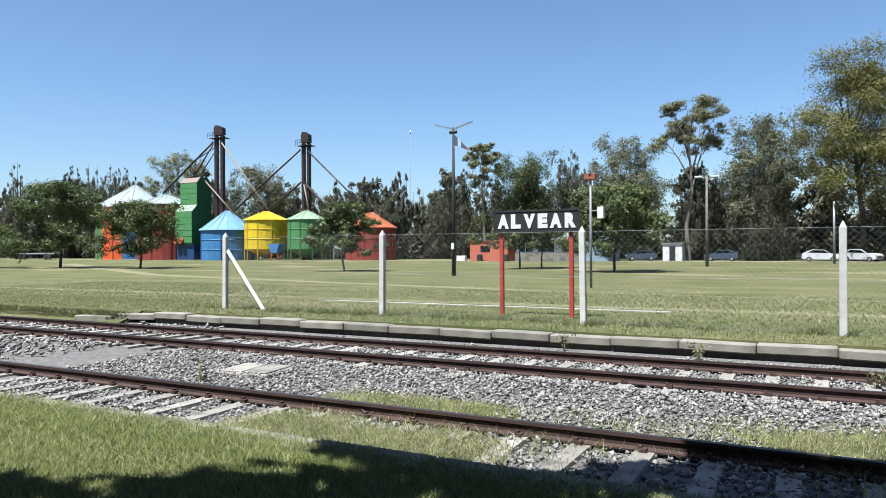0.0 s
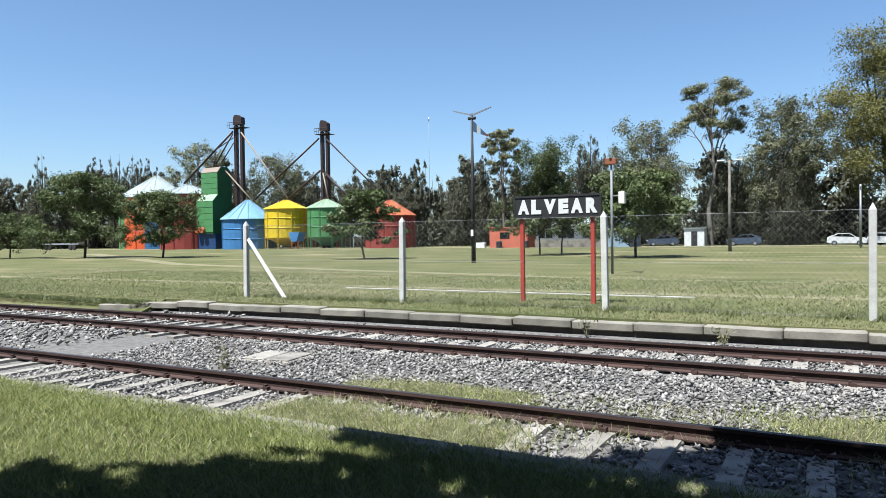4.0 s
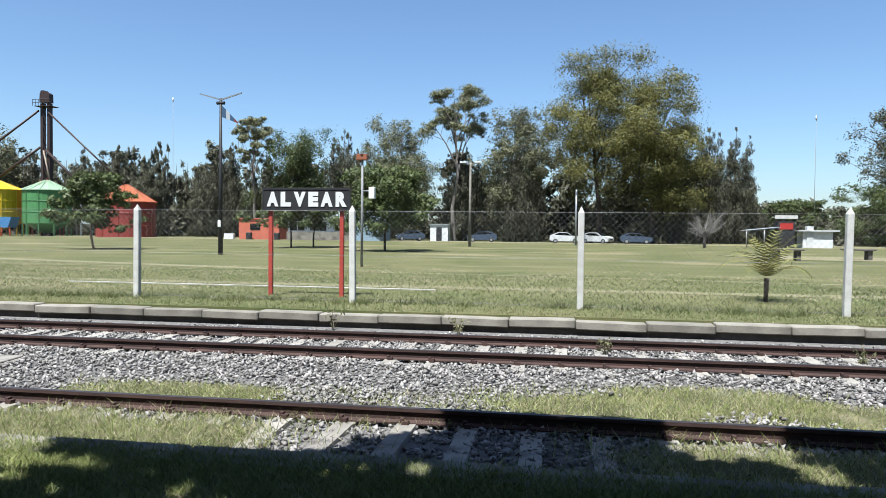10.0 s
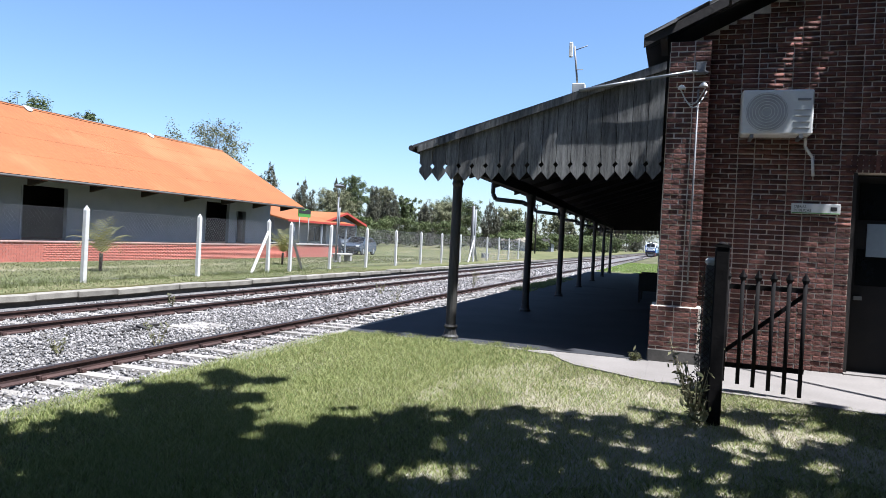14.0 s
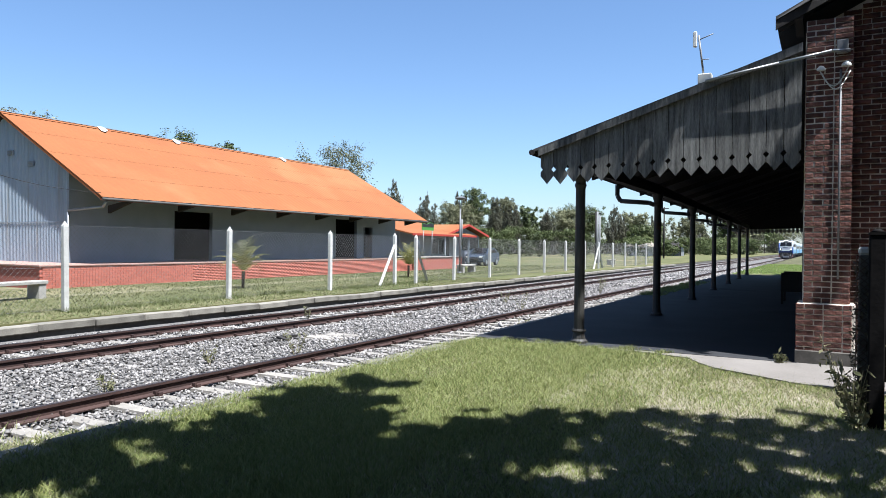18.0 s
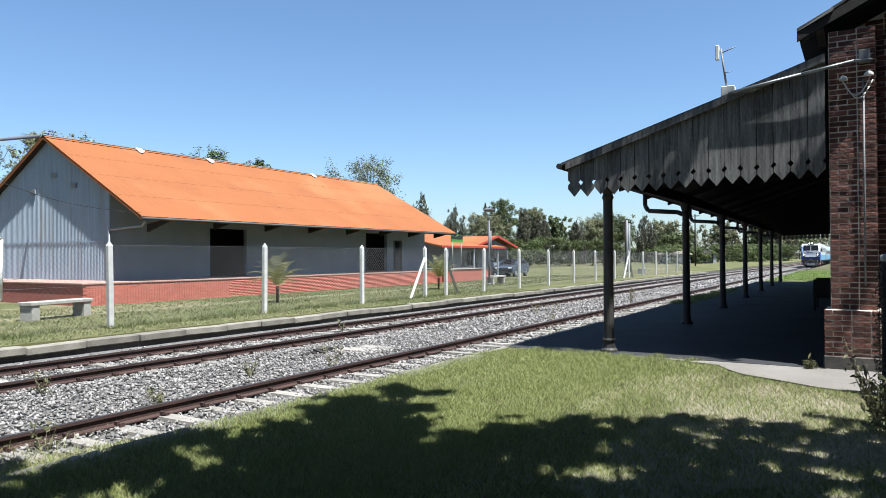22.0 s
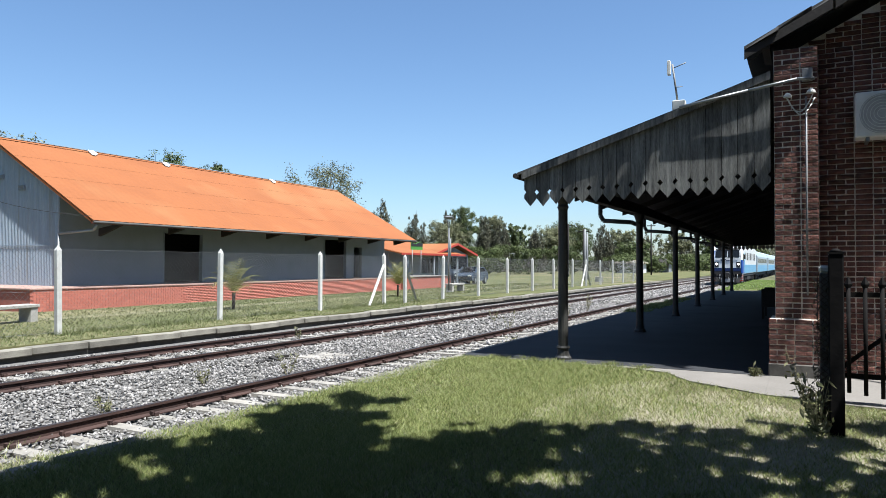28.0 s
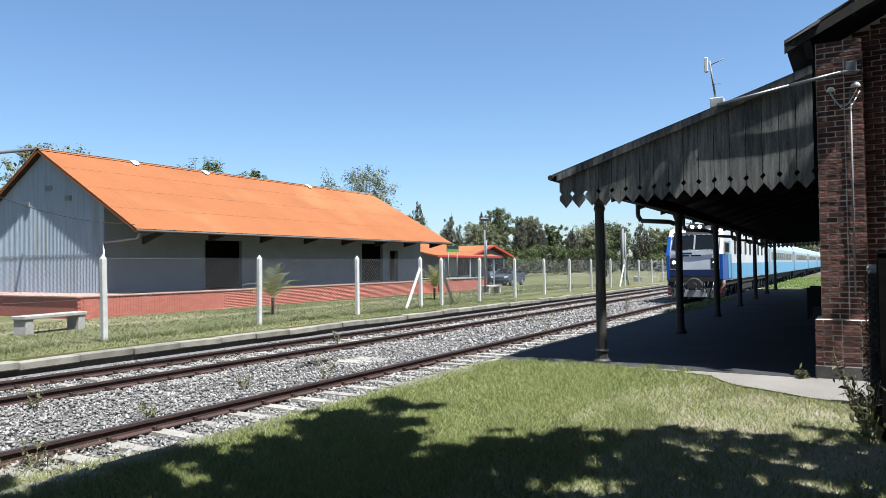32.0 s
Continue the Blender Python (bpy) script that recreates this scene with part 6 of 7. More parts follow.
def tree(x, y, h, w, leafm, label, n=12000, size=0.2, bark=M_BARK, shape="open", base=0.3, lean=0.0, cat="tree"):
    """shape: open (few tufted limbs), flat (bare limbs, flat tufts on top), round (layered broad crown), cone (several feathery
    leaders), weep (a high dome with hanging switches)."""
    t = thing("tree", x, y, FIELD, label, cat)
    bm = B()
    r = max(0.06, h * 0.016)
    clumps, tips = [], []
    if shape == "cone":
        leaders = max(1, int(round(w / 1.8)))
        for q in range(leaders):
            a = 2.399 * q + x
            off = 0.0 if q == 0 else w * 0.3 * math.sqrt((q + 0.5) / leaders)
            hx, hy, hh = off * math.cos(a), off * math.sin(a) * 0.8, h * (1.0 if q == 0 else RNG.uniform(0.72, 1.0))
            rod(bm, (hx * 0.3, hy * 0.3, -0.2), (hx * 0.8, hy * 0.8, h * 0.3), r * 0.9, r * 0.6, 6, False)
            rod(bm, (hx * 0.8, hy * 0.8, h * 0.3), (hx, hy, hh * 0.97), r * 0.6, 0.02, 5, False)
            rad = w * (0.5 if leaders == 1 else 0.3 if leaders < 4 else 0.21)
            for k in range(22):
                f = base + (1 - base) * (k + RNG.uniform(0, 0.9)) / 22
                rr = rad * min(1.0, (1.03 - f) * 2.1) ** 0.8 + 0.12
                b = RNG.uniform(0, 6.283)
                m = RNG.uniform(0.1, 0.75)
                clumps.append((hx + rr * m * math.cos(b), hy + rr * m * math.sin(b), hh * f, rr * 0.52 + 0.08, rr * 0.52 + 0.08, rr * 0.7 + h * 0.02))
        v = foliage(clumps, n, size * 1.05, 0.4, 0.8, 0.34, 0.9)
    else:
        top = h * {"open": 0.86, "flat": 0.86, "round": 0.78, "weep": 0.8}[shape]
        bend = [Vector((0, 0, -0.2))]
        for k in range(1, 5):
            bend.append(Vector((lean * k / 4 + RNG.normal() * 0.018 * h, RNG.normal() * 0.018 * h, top * k / 4)))
        for k in range(4):
            rod(bm, bend[k], bend[k + 1], r * (1 - 0.22 * k), r * (0.78 - 0.22 * k) + 0.015, 7, False)

        def axis(z):
            f = min(3.999, max(0.0, z / top * 4))
            k = int(f)
            return bend[k].lerp(bend[k + 1], f - k)

        limbs = {"open": 14, "flat": 9, "round": 13, "weep": 15}[shape]
        for k in range(limbs):
            f = (k + 0.6) / limbs
            a = 2.399 * k + x * 1.7
            if shape == "flat":
                z0, z1, reach = h * (0.42 + 0.38 * f), h * (base + (0.97 - base) * (0.3 + 0.7 * f) + RNG.uniform(-0.03, 0.03)), w * 0.5 * (1.0 - 0.45 * f) * RNG.uniform(0.6, 1.0)
            elif shape == "round":
                z0, z1, reach = h * (base * 0.75 + 0.35 * f), h * (base + (0.92 - base) * (0.12 + 0.88 * f)), w * 0.46 * math.sqrt(max(0.03, 1 - max(0.0, (f - 0.3) / 0.72) ** 2)) * RNG.uniform(0.7, 1.0)
            elif shape == "weep":
                z0, z1, reach = h * (0.25 + 0.4 * f), h * (base + (0.9 - base) * f ** 0.8), w * 0.47 * math.sqrt(max(0.05, 1 - max(0.0, (f - 0.15) / 0.87) ** 2)) * RNG.uniform(0.55, 1.05)
            else:
                z0, z1, reach = h * (base * 0.8 + 0.55 * f * (1 - base)), h * (base + (0.93 - base) * (0.08 + 0.92 * f)), w * 0.47 * math.sqrt(max(0.06, 1 - max(0.0, (f - 0.35) / 0.68) ** 2)) * RNG.uniform(0.5, 1.0)
            p = axis(min(z0, top * 0.97))
            q = Vector((lean * z1 / h + reach * math.cos(a), reach * math.sin(a), z1))
            mid = p.lerp(q, 0.5) + Vector((0, 0, -0.03 * h if shape == "weep" else 0.02 * h))
            rod(bm, p, mid, r * 0.42 * (1.1 - 0.5 * f), r * 0.26, 5, False)
            rod(bm, mid, q, r * 0.26, r * 0.08, 5, False)
            if shape in ("open", "weep") and reach > 0.25 * w:
                ci = w * RNG.uniform(0.12, 0.17)
                clumps.append((mid.x, mid.y, max(mid.z, q.z * 0.8), ci, ci, ci))
            for e in range(4):
                sp = w * (0.14 if shape != "round" else 0.17)
                tip = q + Vector(RNG.normal(size=3)) * sp * Vector((1, 1, 0.55)).length / 1.5
                tip.z = max(h * base * 0.9, min(tip.z, h * 0.97))
                fr = mid.lerp(q, 0.25 * e)
                rod(bm, fr, tip, r * 0.14, r * 0.05, 4, False)
                cr = w * RNG.uniform(0.1, 0.17) * {"flat": 0.8, "round": 1.1, "weep": 1.15}.get(shape, 1.0)
                cz = cr * {"open": 0.95, "flat": 0.62, "round": 0.6, "weep": 0.62}[shape]
                clumps.append((tip.x, tip.y, min(tip.z, h - cz), cr, cr, cz))
        if shape == "open":
            for k in range(18):
                f, a, m = RNG.uniform(0.05, 0.85), RNG.uniform(0, 6.283), math.sqrt(RNG.uniform(0, 0.6))
                ci = w * RNG.uniform(0.1, 0.15)
                rim = w * 0.42 * math.sqrt(max(0.1, 1 - max(0.0, (f - 0.35) / 0.68) ** 2))
                clumps.append((lean * f + rim * m * math.cos(a), rim * m * math.sin(a), min(h - ci, h * (base + (0.95 - base) * f)), ci, ci, ci))
        if shape == "weep":
            v1 = foliage(clumps, int(n * 0.78), size, 0.5, 0.55, 0.42)
            cl = np.array(clumps)
            ks = RNG.integers(0, len(cl), max(20, int(n * 0.22 / 10)))
            st = cl[ks, :3] + RNG.normal(size=(len(ks), 3)) * cl[ks, 3:] * 0.6
            ln = np.minimum(RNG.uniform(0.04, 0.18, len(ks)) * h, st[:, 2] - 1.5).clip(0.5)
            v = np.concatenate([v1, strings(st, ln, h * 0.014, size * 0.8)])
        else:
            v = foliage(clumps, n, size * 1.1, 0.4, 0.6, 0.5)
    part("trunk", bm, bark, t, "trunk and limbs")
    part("crown", raw("crown", v, np.arange(len(v)).reshape(-1, 3), leafm), leafm, t, "leafy crown")
    return t


E_, C_, W_, R_ = "grey-green eucalyptus with an open crown", "dark casuarina with a feathery pointed crown", "huge yellow-green willow with hanging branches", "round-crowned dark green park tree"
# the line of trees behind the field
BACK = [(-181, 21, 9), (-170, 20, 9), (-158, 20, 13), (-150, 18, 9), (-144, 18, 9), (-137, 15, 10), (-128, 20, 12), (-119, 17, 9), (-112, 17, 10), (-101, 19, 13), (-95, 16, 9), (-90, 13, 8), (-83, 16, 7), (-79, 14, 8), (-75, 15.4, 8), (-71, 13, 8), (-67, 14.8, 7), (-61, 13.4, 9), (-56, 16.2, 9), (-51, 14.8, 8)]
for i, (x, h, w) in enumerate(BACK):
    h = h * (1.2 if x < -125 else 1.0)
    if i in (6, 9):
        tree(x, 112 + (i * 5) % 9, h * 1.04, w * 1.1, L_GREY, E_, 12500, 0.21, M_BARKP, "open", 0.25)
    else:
        tree(x, 111 + (i * 7) % 8, h * 1.03, w * 0.95, L_DARK, C_, 13000, 0.19, M_BARK, "cone", 0.08)
for i in range(44):
    x = -277 + 7.2 * i
    if x > 32:
        break
    tree(x + RNG.uniform(-2, 2), 122 + RNG.uniform(-3, 6), RNG.uniform(12.5, 16) * (1.1 if x > -60 else 1.12 if x > -120 else 1.5), RNG.uniform(9, 12), L_DARK, "dense dark tree in the far row", 5000, 0.38, M_BARK, "cone" if i % 3 else "open", 0.04)
for x, y, h, w, lm, lab, sh, ba, n in ((-46.6, 106, 19.2, 7.0, L_GREY, E_, "flat", 0.52, 7000), (-39.6, 108, 17.6, 11, L_MID, "broad dark green tree", "open", 0.12, 20000), (-32.5, 108, 17.6, 8, L_DARK, C_, "cone", 0.1, 15000), (-22.8, 106, 18.6, 10.5, L_GREY, E_, "open", 0.1, 19000), (-14.2, 104, 22.6, 9.5, L_GREY, "tall flat-topped eucalyptus with bare limbs", "flat", 0.62, 9000), (-13, 107, 14, 9, L_DARK, C_, "cone", 0.05, 15000), (-4.9, 106, 19.8, 11, L_GREY, E_, "open", 0.25, 19000), (-5, 104, 13, 11, L_DARK, C_, "cone", 0.03, 16000), (6.9, 104, 27.4, 14.5, L_WILLOW, W_, "weep", 0.36, 38000), (14.4, 103, 23.8, 14, L_WILLOW, W_, "weep", 0.24, 40000), (10.5, 108, 15, 11, L_DARK, C_, "open", 0.03, 9000), (17.5, 106, 15, 9, L_DARK, C_, "cone", 0.05, 13000), (22.8, 108, 17.4, 6.0, L_DARK, C_, "cone", 0.05, 13000), (26.5, 108, 16.6, 5.5, L_DARK, C_, "cone", 0.05, 13000), (29.5, 112, 8.6, 5, L_DARK, C_, "cone", 0.05, 6000), (37, 112, 6.6, 7, L_MID, R_, "round", 0.1, 7000), (44.5, 100, 8.4, 11, L_MID, R_, "round", 0.1, 11000), (45.5, 102, 20.3, 10, L_DARK, "tall branching eucalyptus with an open crown", "open", 0.4, 9000), (53, 96, 9.4, 12, L_MID, R_, "round", 0.1, 11000), (62, 96, 8, 12, L_DARK, R_, "round", 0.1, 9000)):
    tree(x, y, h, w, lm, lab, int(n * 1.7), 0.145 if lm != L_WILLOW else 0.165, M_BARKP if lm == L_GREY else M_BARK, sh, ba)
# undergrowth under the far trees
ux = RNG.uniform(-310, 75, 62000)
up = np.c_[ux, 124 + RNG.normal(scale=2.5, size=len(ux)) + 4 * np.sin(ux * 0.11), FIELD + 6.6 * RNG.uniform(size=len(ux)) ** 1.2 * (0.75 + 0.3 * np.sin(ux * 0.37))]
solid("undergrowth", leaves("undergrowth", up, 0.6, L_DARK, 0.0, 0.6, True), L_DARK, "dark undergrowth beneath the far row of trees", "bushes", kind="stuff")
ux = RNG.uniform(95, 430, 26000)
up = np.c_[ux, 84 - 55 * np.clip((ux - 84) / 330, 0, 1) ** 0.6 + RNG.normal(scale=2.5, size=len(ux)), FIELD + 2.4 * RNG.uniform(size=len(ux)) ** 1.3]
solid("undergrowth", leaves("undergrowth", up, 0.6, L_DARK, 0.0, 0.6, True), L_DARK, "dark undergrowth beneath the far row of trees", "bushes", kind="stuff")
# low dense rows that close the horizon
for i in range(8):
    tree(27 + 7 * i, 116 + 5 * math.sin(i * 2.1), 6.2 + 2.2 * math.sin(i * 1.7 + 1), 9.5, (L_DARK, L_MID, L_DARK)[i % 3], "low dense dark tree beyond the forecourt", 6000, 0.25, M_BARK, "round", 0.04)
for i in range(20):
    f = i / 19
    tree(84 + 330 * f, 92 - 55 * f ** 0.6, 3.6 + 1.3 * math.sin(i * 2.3), 13 + 6 * f, (L_DARK, L_MID, L_DARK)[i % 3], "dense dark tree in the far row", 3600, 0.36 + 0.2 * f, M_BARK, "round", 0.03)
# park trees on the lawn
for x, y, h, w, n in ((-68.8, 47, 8.8, 8, 26000), (-57.9, 48, 6.6, 6.6, 20000), (-32.4, 46.6, 5.4, 4.1, 12000), (-21.4, 56.7, 4.6, 4.2, 8000), (-20.6, 60, 4.6, 4.6, 8000), (-12.1, 51.7, 6.2, 6, 20000), (-79, 45, 5, 6, 10000)):
    tree(x, y, h + (0.4 if h < 4.7 else 0), w, L_MID, R_, n, 0.115, M_BARK, "round", 0.45 if h < 4.7 else 0.3)
bt = thing("tree", 16.2, 78, FIELD, "leafless grey shrub-like tree on the lawn", "tree")
bm = B()
for k in range(60):
    a, l = RNG.uniform(0, 6.283), RNG.uniform(0.4, 1.0)
    p = Vector((0, 0, 1.0 + 0.6 * RNG.uniform()))
    q = p + Vector((math.cos(a) * 2.4 * l, math.sin(a) * 2.4 * l, 2.4 * RNG.uniform(0.3, 1.0)))
    rod(bm, p, q, 0.035, 0.012, 4, False)
    for j in range(3):
        rod(bm, p.lerp(q, 0.5 + 0.15 * j), p.lerp(q, 0.6 + 0.15 * j) + Vector(RNG.normal(size=3)) * 0.5, 0.015, 0.006, 3, False)
part("branches", bm, L_TWIG, bt, "bare grey branches")
part("trunk", rod(B(), (0, 0, -0.1), (0, 0, 1.4), 0.16, 0.1), M_BARKP, bt)
# behind the shed and down the line
for i, (x, y, h, w) in enumerate(((38.5, 66, 13.6, 7), (60, 70, 15.3, 8.6), (70, 71, 15.2, 6.5), (95, 70, 18.6, 13), (88, 74, 15, 10), (110, 70, 14.3, 10), (103, 74, 12, 9), (119.7, 68, 12.7, 9), (129, 66, 10.6, 9), (136, 70, 13.4, 8), (144, 70, 14.6, 8), (153, 69, 13.6, 7), (162, 70, 14.2, 7), (147, 62, 11, 9), (168, 66, 12, 8), (176, 64, 11, 9), (150, 50, 10.3, 9), (144, 52, 9.4, 8), (160, 48, 11.5, 10), (172, 45, 12.8, 10), (186, 44, 11, 10), (178, 36, 9, 9), (165, 36, 7, 9), (200, 40, 12, 10), (212, 34, 11, 10), (228, 34, 13, 10), (240, 28, 12, 9), (255, 26, 11, 10), (270, 25, 12, 10), (300, 24, 13, 12), (330, 22, 12, 14), (370, 20, 13, 16), (420, 18, 14, 20))):
    lm = (L_GREY, L_DARK, L_MID, L_DARK)[i % 4] if i > 3 else (L_GREY, L_MID, L_MID, L_GREY)[i]
    w = w * (0.85 if i > 3 else 1.0)
    tree(x, y, h, w, lm, E_ if lm == L_GREY else C_ if lm == L_DARK else R_, 15000 if x < 165 else 5000, 0.155 if x < 165 else 0.27, M_BARKP if lm == L_GREY else M_BARK, "cone" if lm == L_DARK else "open", 0.1 if i == 3 else 0.45 if lm == L_GREY else 0.38 if lm == L_MID else 0.1)
for x, y, h, w in ((190, 30, 4.5, 8), (205, 26, 4, 8), (220, 25, 5, 9), (150, 34, 4, 6), (158, 30, 3.5, 5), (235, 22, 5, 9), (126, 40, 5, 7), (112, 45, 5, 7), (100, 46, 4.5, 6), (90, 52, 5, 7), (80, 58, 6, 8), (72, 48, 5, 6)):
    tree(x, y, h, w, L_MID, "low bushy green tree", 8000, 0.15, M_BARK, "round", 0.12)

# young palms by the fence
for x, y, h in ((5.38, 18.3, 1.6), (20.3, 18.85, 1.75), (32.4, 19.0, 1.7)):
    t = thing("young_palm", x, y, FIELD, "young feather palm with yellow-green fronds", "palm")
    part("trunk", rod(B(), (0, 0, -0.05), (0.02, 0, h * 0.36), 0.05, 0.065, 8), M_BARK, t)
    for k in range(22):
        a, el = 2.399 * k, 1.52 - 0.042 * k
        vs = []
        L0 = h * RNG.uniform(0.6, 0.78)
        pts = []
        for j in range(13):
            s = j / 12
            e = el - 1.1 * s * s * (0.45 + 0.045 * k)
            prev = pts[-1] if pts else np.array((0.02, 0, h * 0.36))
            pts.append(prev + (np.array((math.cos(a) * math.cos(e), math.sin(a) * math.cos(e), math.sin(e))) * L0 / 12 if j else 0))
        side = np.array((-math.sin(a), math.cos(a), 0))
        for j in range(1, 13):
            for s in (-1, 1):
                c, d = pts[j], (pts[j] - pts[j - 1]) / np.linalg.norm(pts[j] - pts[j - 1])
                out = h * (s * side * 0.16 * math.sin(0.5 + 2.3 * j / 13) + d * 0.1 - np.array((0, 0, 0.03)))
                vs += [c - d * 0.02, c + d * 0.02, c + out * 0.6 + d * 0.014, c + out]
        part("frond", raw("frond", vs, np.arange(len(vs)).reshape(-1, 4), L_PALM), L_PALM, t)

# the trees that shade the camera's side of the line
shade = thing("shade_tree", -2.6, -4.2, PLAT - 0.012, "large leafy shade tree on the near platform", "tree")
part("trunk", rod(B(), (0, 0, -0.2), (0.5, 0.8, 5.0), 0.32, 0.22, 10), M_BARK, shade)
SH = []
for gx, gy, r in ((-7.5, 0.2, 1.5), (-6.2, 1.4, 1.3), (-4.5, 2.0, 1.2), (-3.4, 2.2, 1.0), (-2.7, 3.4, 0.9), (-2.5, 5.4, 0.9), (-1.9, 5.4, 0.7), (-1.6, 3.0, 1.1), (-0.4, 6.5, 0.9), (0.3, 6.7, 1.0), (1.0, 7.1, 0.75), (1.5, 6.2, 0.9), (3.2, 6.6, 0.95), (3.9, 6.9, 0.55), (2.5, 5.0, 0.9), (0.5, 4.6, 1.1), (0, 2.6, 1.7), (2.2, 3.0, 1.9), (4.2, 3.7, 1.1), (5.4, 3.3, 0.9), (6.2, 3.85, 0.75), (6.95, 4.0, 0.45), (4.6, 1.7, 1.7), (5.9, 2.1, 0.7), (6.5, 1.6, 0.5), (7.0, 0.7, 0.5), (6.0, 0.6, 0.8), (7.1, -0.2, 0.6), (2, 0, 2.8), (5, -0.8, 1.6), (-3, 0, 2.3), (0, -2.5, 3), (4, -3.4, 2.5), (6.9, -1.9, 0.9), (7.3, -3.8, 1.3), (8.2, -1.0, 0.4), (-2.2, 3.1, 1.0), (-0.9, 3.8, 0.8), (-3.6, 1.2, 1.5), (-4.9, 1.4, 1.2), (-5, -3, 3), (1.6, -5.5, 3), (-8.5, -2.5, 2.6), (-2.5, -6, 3.2), (5, -7, 2.6), (-1.8, 5.4, 0.5), (-1.55, 5.95, 0.45), (-1.2, 6.4, 0.5), (-0.9, 6.75, 0.4), (-0.5, 7.5, 0.45), (-0.1, 7.5, 0.45), (0.4, 7.3, 0.45), (0.9, 7.6, 0.45), (-1.0, 5.7, 0.7), (-0.3, 6.3, 0.7), (0.5, 6.5, 0.7), (-1.6, 4.8, 0.7), (-0.6, 4.5, 0.6), (-1.1, 4.9, 0.5), (0.0, 5.2, 0.6), (-2.3, 4.5, 0.6)):
    z = 5.9 + RNG.uniform(-0.4, 0.6)
    for up, q in ((0.0, 1.0), (1.9, 0.92)):
        SH.append((gx - SUNX * (z + up - PLAT) + 2.6, gy - SUNY * (z + up - PLAT) + 4.2, z + up - PLAT, r * q, r * q, min(r * 0.55, 1.1)))
bm = B()
for b in SH:
    rod(bm, (0.5, 0.8, 4.6), b[:3], 0.09, 0.02, 5, False)
part("limbs", bm, M_BARK, shade)
pts = []
for b in SH:
    k = int((330 if b[0] < 6.4 or b[1] < -1.5 else 200) * b[3] ** 2)
    tuft = RNG.normal(size=(max(5, k // 50), 3))
    tuft *= (RNG.uniform(size=(len(tuft), 1)) ** 0.4 * 1.02) / np.linalg.norm(tuft, axis=1)[:, None]
    c = tuft[RNG.integers(0, len(tuft), k)] + RNG.normal(size=(k, 3)) * 0.15
    pts.append(np.array(b[:3]) + c * np.array(b[3:]))
part("crown", leaves("crown", np.concatenate(pts), 0.2, L_SHADE, 0.1, 0.6), L_SHADE, shade, "leafy crown")
# added trees, never in view: they block the rear sky to deepen the shade
for x, y, h, w in ((-15, -9, 11, 12), (-7, -15, 12, 13), (3, -17, 12, 13), (-22, -5, 11, 11), (-14, -20, 13, 14), (-30, -12, 12, 13), (-9, -9, 13, 11), (-2, -11, 13, 11), (4, -10, 12, 9), (-3, -20, 16, 14), (8, -17, 15, 12)):
    tree(x, y, h, w, L_SHADE, "unseen leafy tree added behind the platform to block skylight", 7000, 0.5, M_BARK, "open", 0.1)
shade = thing("shade_tree", 6.5, -8.0, PLAT - 0.012, "leafy shade tree beside the station building", "tree")
part("trunk", rod(B(), (0, 0, -0.2), (0.3, 0.5, 6.0), 0.3, 0.2, 10), M_BARK, shade)
SH = []
for wx, wy, wz, r in ((11.0, 0.4, 4.0, 0.6), (11.0, 1.2, 3.9, 0.65), (11.0, 1.9, 3.5, 0.55), (11.0, 2.7, 3.3, 0.6), (11.0, 3.3, 3.1, 0.4), (11.1, -0.5, 4.2, 0.6), (11.0, -0.2, 3.0, 0.45), (11.5, -1.3, 2.7, 0.5), (11.5, -2.2, 4.6, 1.0), (11.5, -1.9, 5.6, 0.9), (11.5, -2.6, 3.4, 0.7), (11.0, -0.3, 2.0, 0.35), (11.5, -1.2, 1.5, 0.35)):
    z = 9.0 + RNG.uniform(-0.5, 0.9)
    d = z - wz
    SH.append((wx - SUNX * d - 6.5, wy - SUNY * d + 8.0, z - PLAT, r, r, r * 0.6))
bm = B()
rod(bm, (0.3, 0.5, 5.6), SH[7][:3], 0.1, 0.03, 6, False)
for b in SH:
    rod(bm, SH[7][:3], b[:3], 0.035, 0.008, 5, False)
part("limbs", bm, M_BARK, shade)
part("crown", leaves("crown", cloud(SH, 1000, 0.1), 0.1, L_MID, 0.1, 0.5), L_MID, shade, "leafy crown")

# grass and weeds
def scatter(n, x0, x1, y0, y1):
    return np.c_[RNG.uniform(x0, x1, n), RNG.uniform(y0, y1, n)]


def clumped(n, x0, x1, y0, y1, k=60, s=0.35):
    c = scatter(k, x0, x1, y0, y1)[RNG.integers(0, k, n)] + RNG.normal(scale=s, size=(n, 2))
    c[:, 1] = np.clip(c[:, 1], y0 - 0.2, y1 + 0.1)
    return c


def turf(name, xy, z, h, m, label, wide=0.006):
    solid(name, blades(name, xy, z, h, m, wide), m, label, "grass", kind="stuff")


for cx, cy, rx, ry in ((7.2, 0.0, 1.7, 0.75), (6.0, 0.9, 1.3, 0.6), (8.3, 0.7, 1.0, 0.6), (7.4, -1.2, 1.2, 0.7), (9.0, 1.6, 0.9, 0.5), (5.3, -0.3, 0.9, 0.5), (8.0, 2.3, 0.9, 0.35)):
    ring = []
    for k in range(30):
        a = 6.2832 * k / 30
        f = 1 + 0.2 * math.sin(3 * a + cx) + 0.13 * math.sin(8 * a + cy * 3)
        ring.append((cx + rx * f * math.cos(a), cy + ry * f * math.sin(a), PLAT - 0.011 + 0.001 * (cx % 1)))
    solid("earth_patch", slab(B(), ring, (0, 0, 0.004)), M_EARTH, "patch of dry bare earth in the grass", "earth", kind="structure")
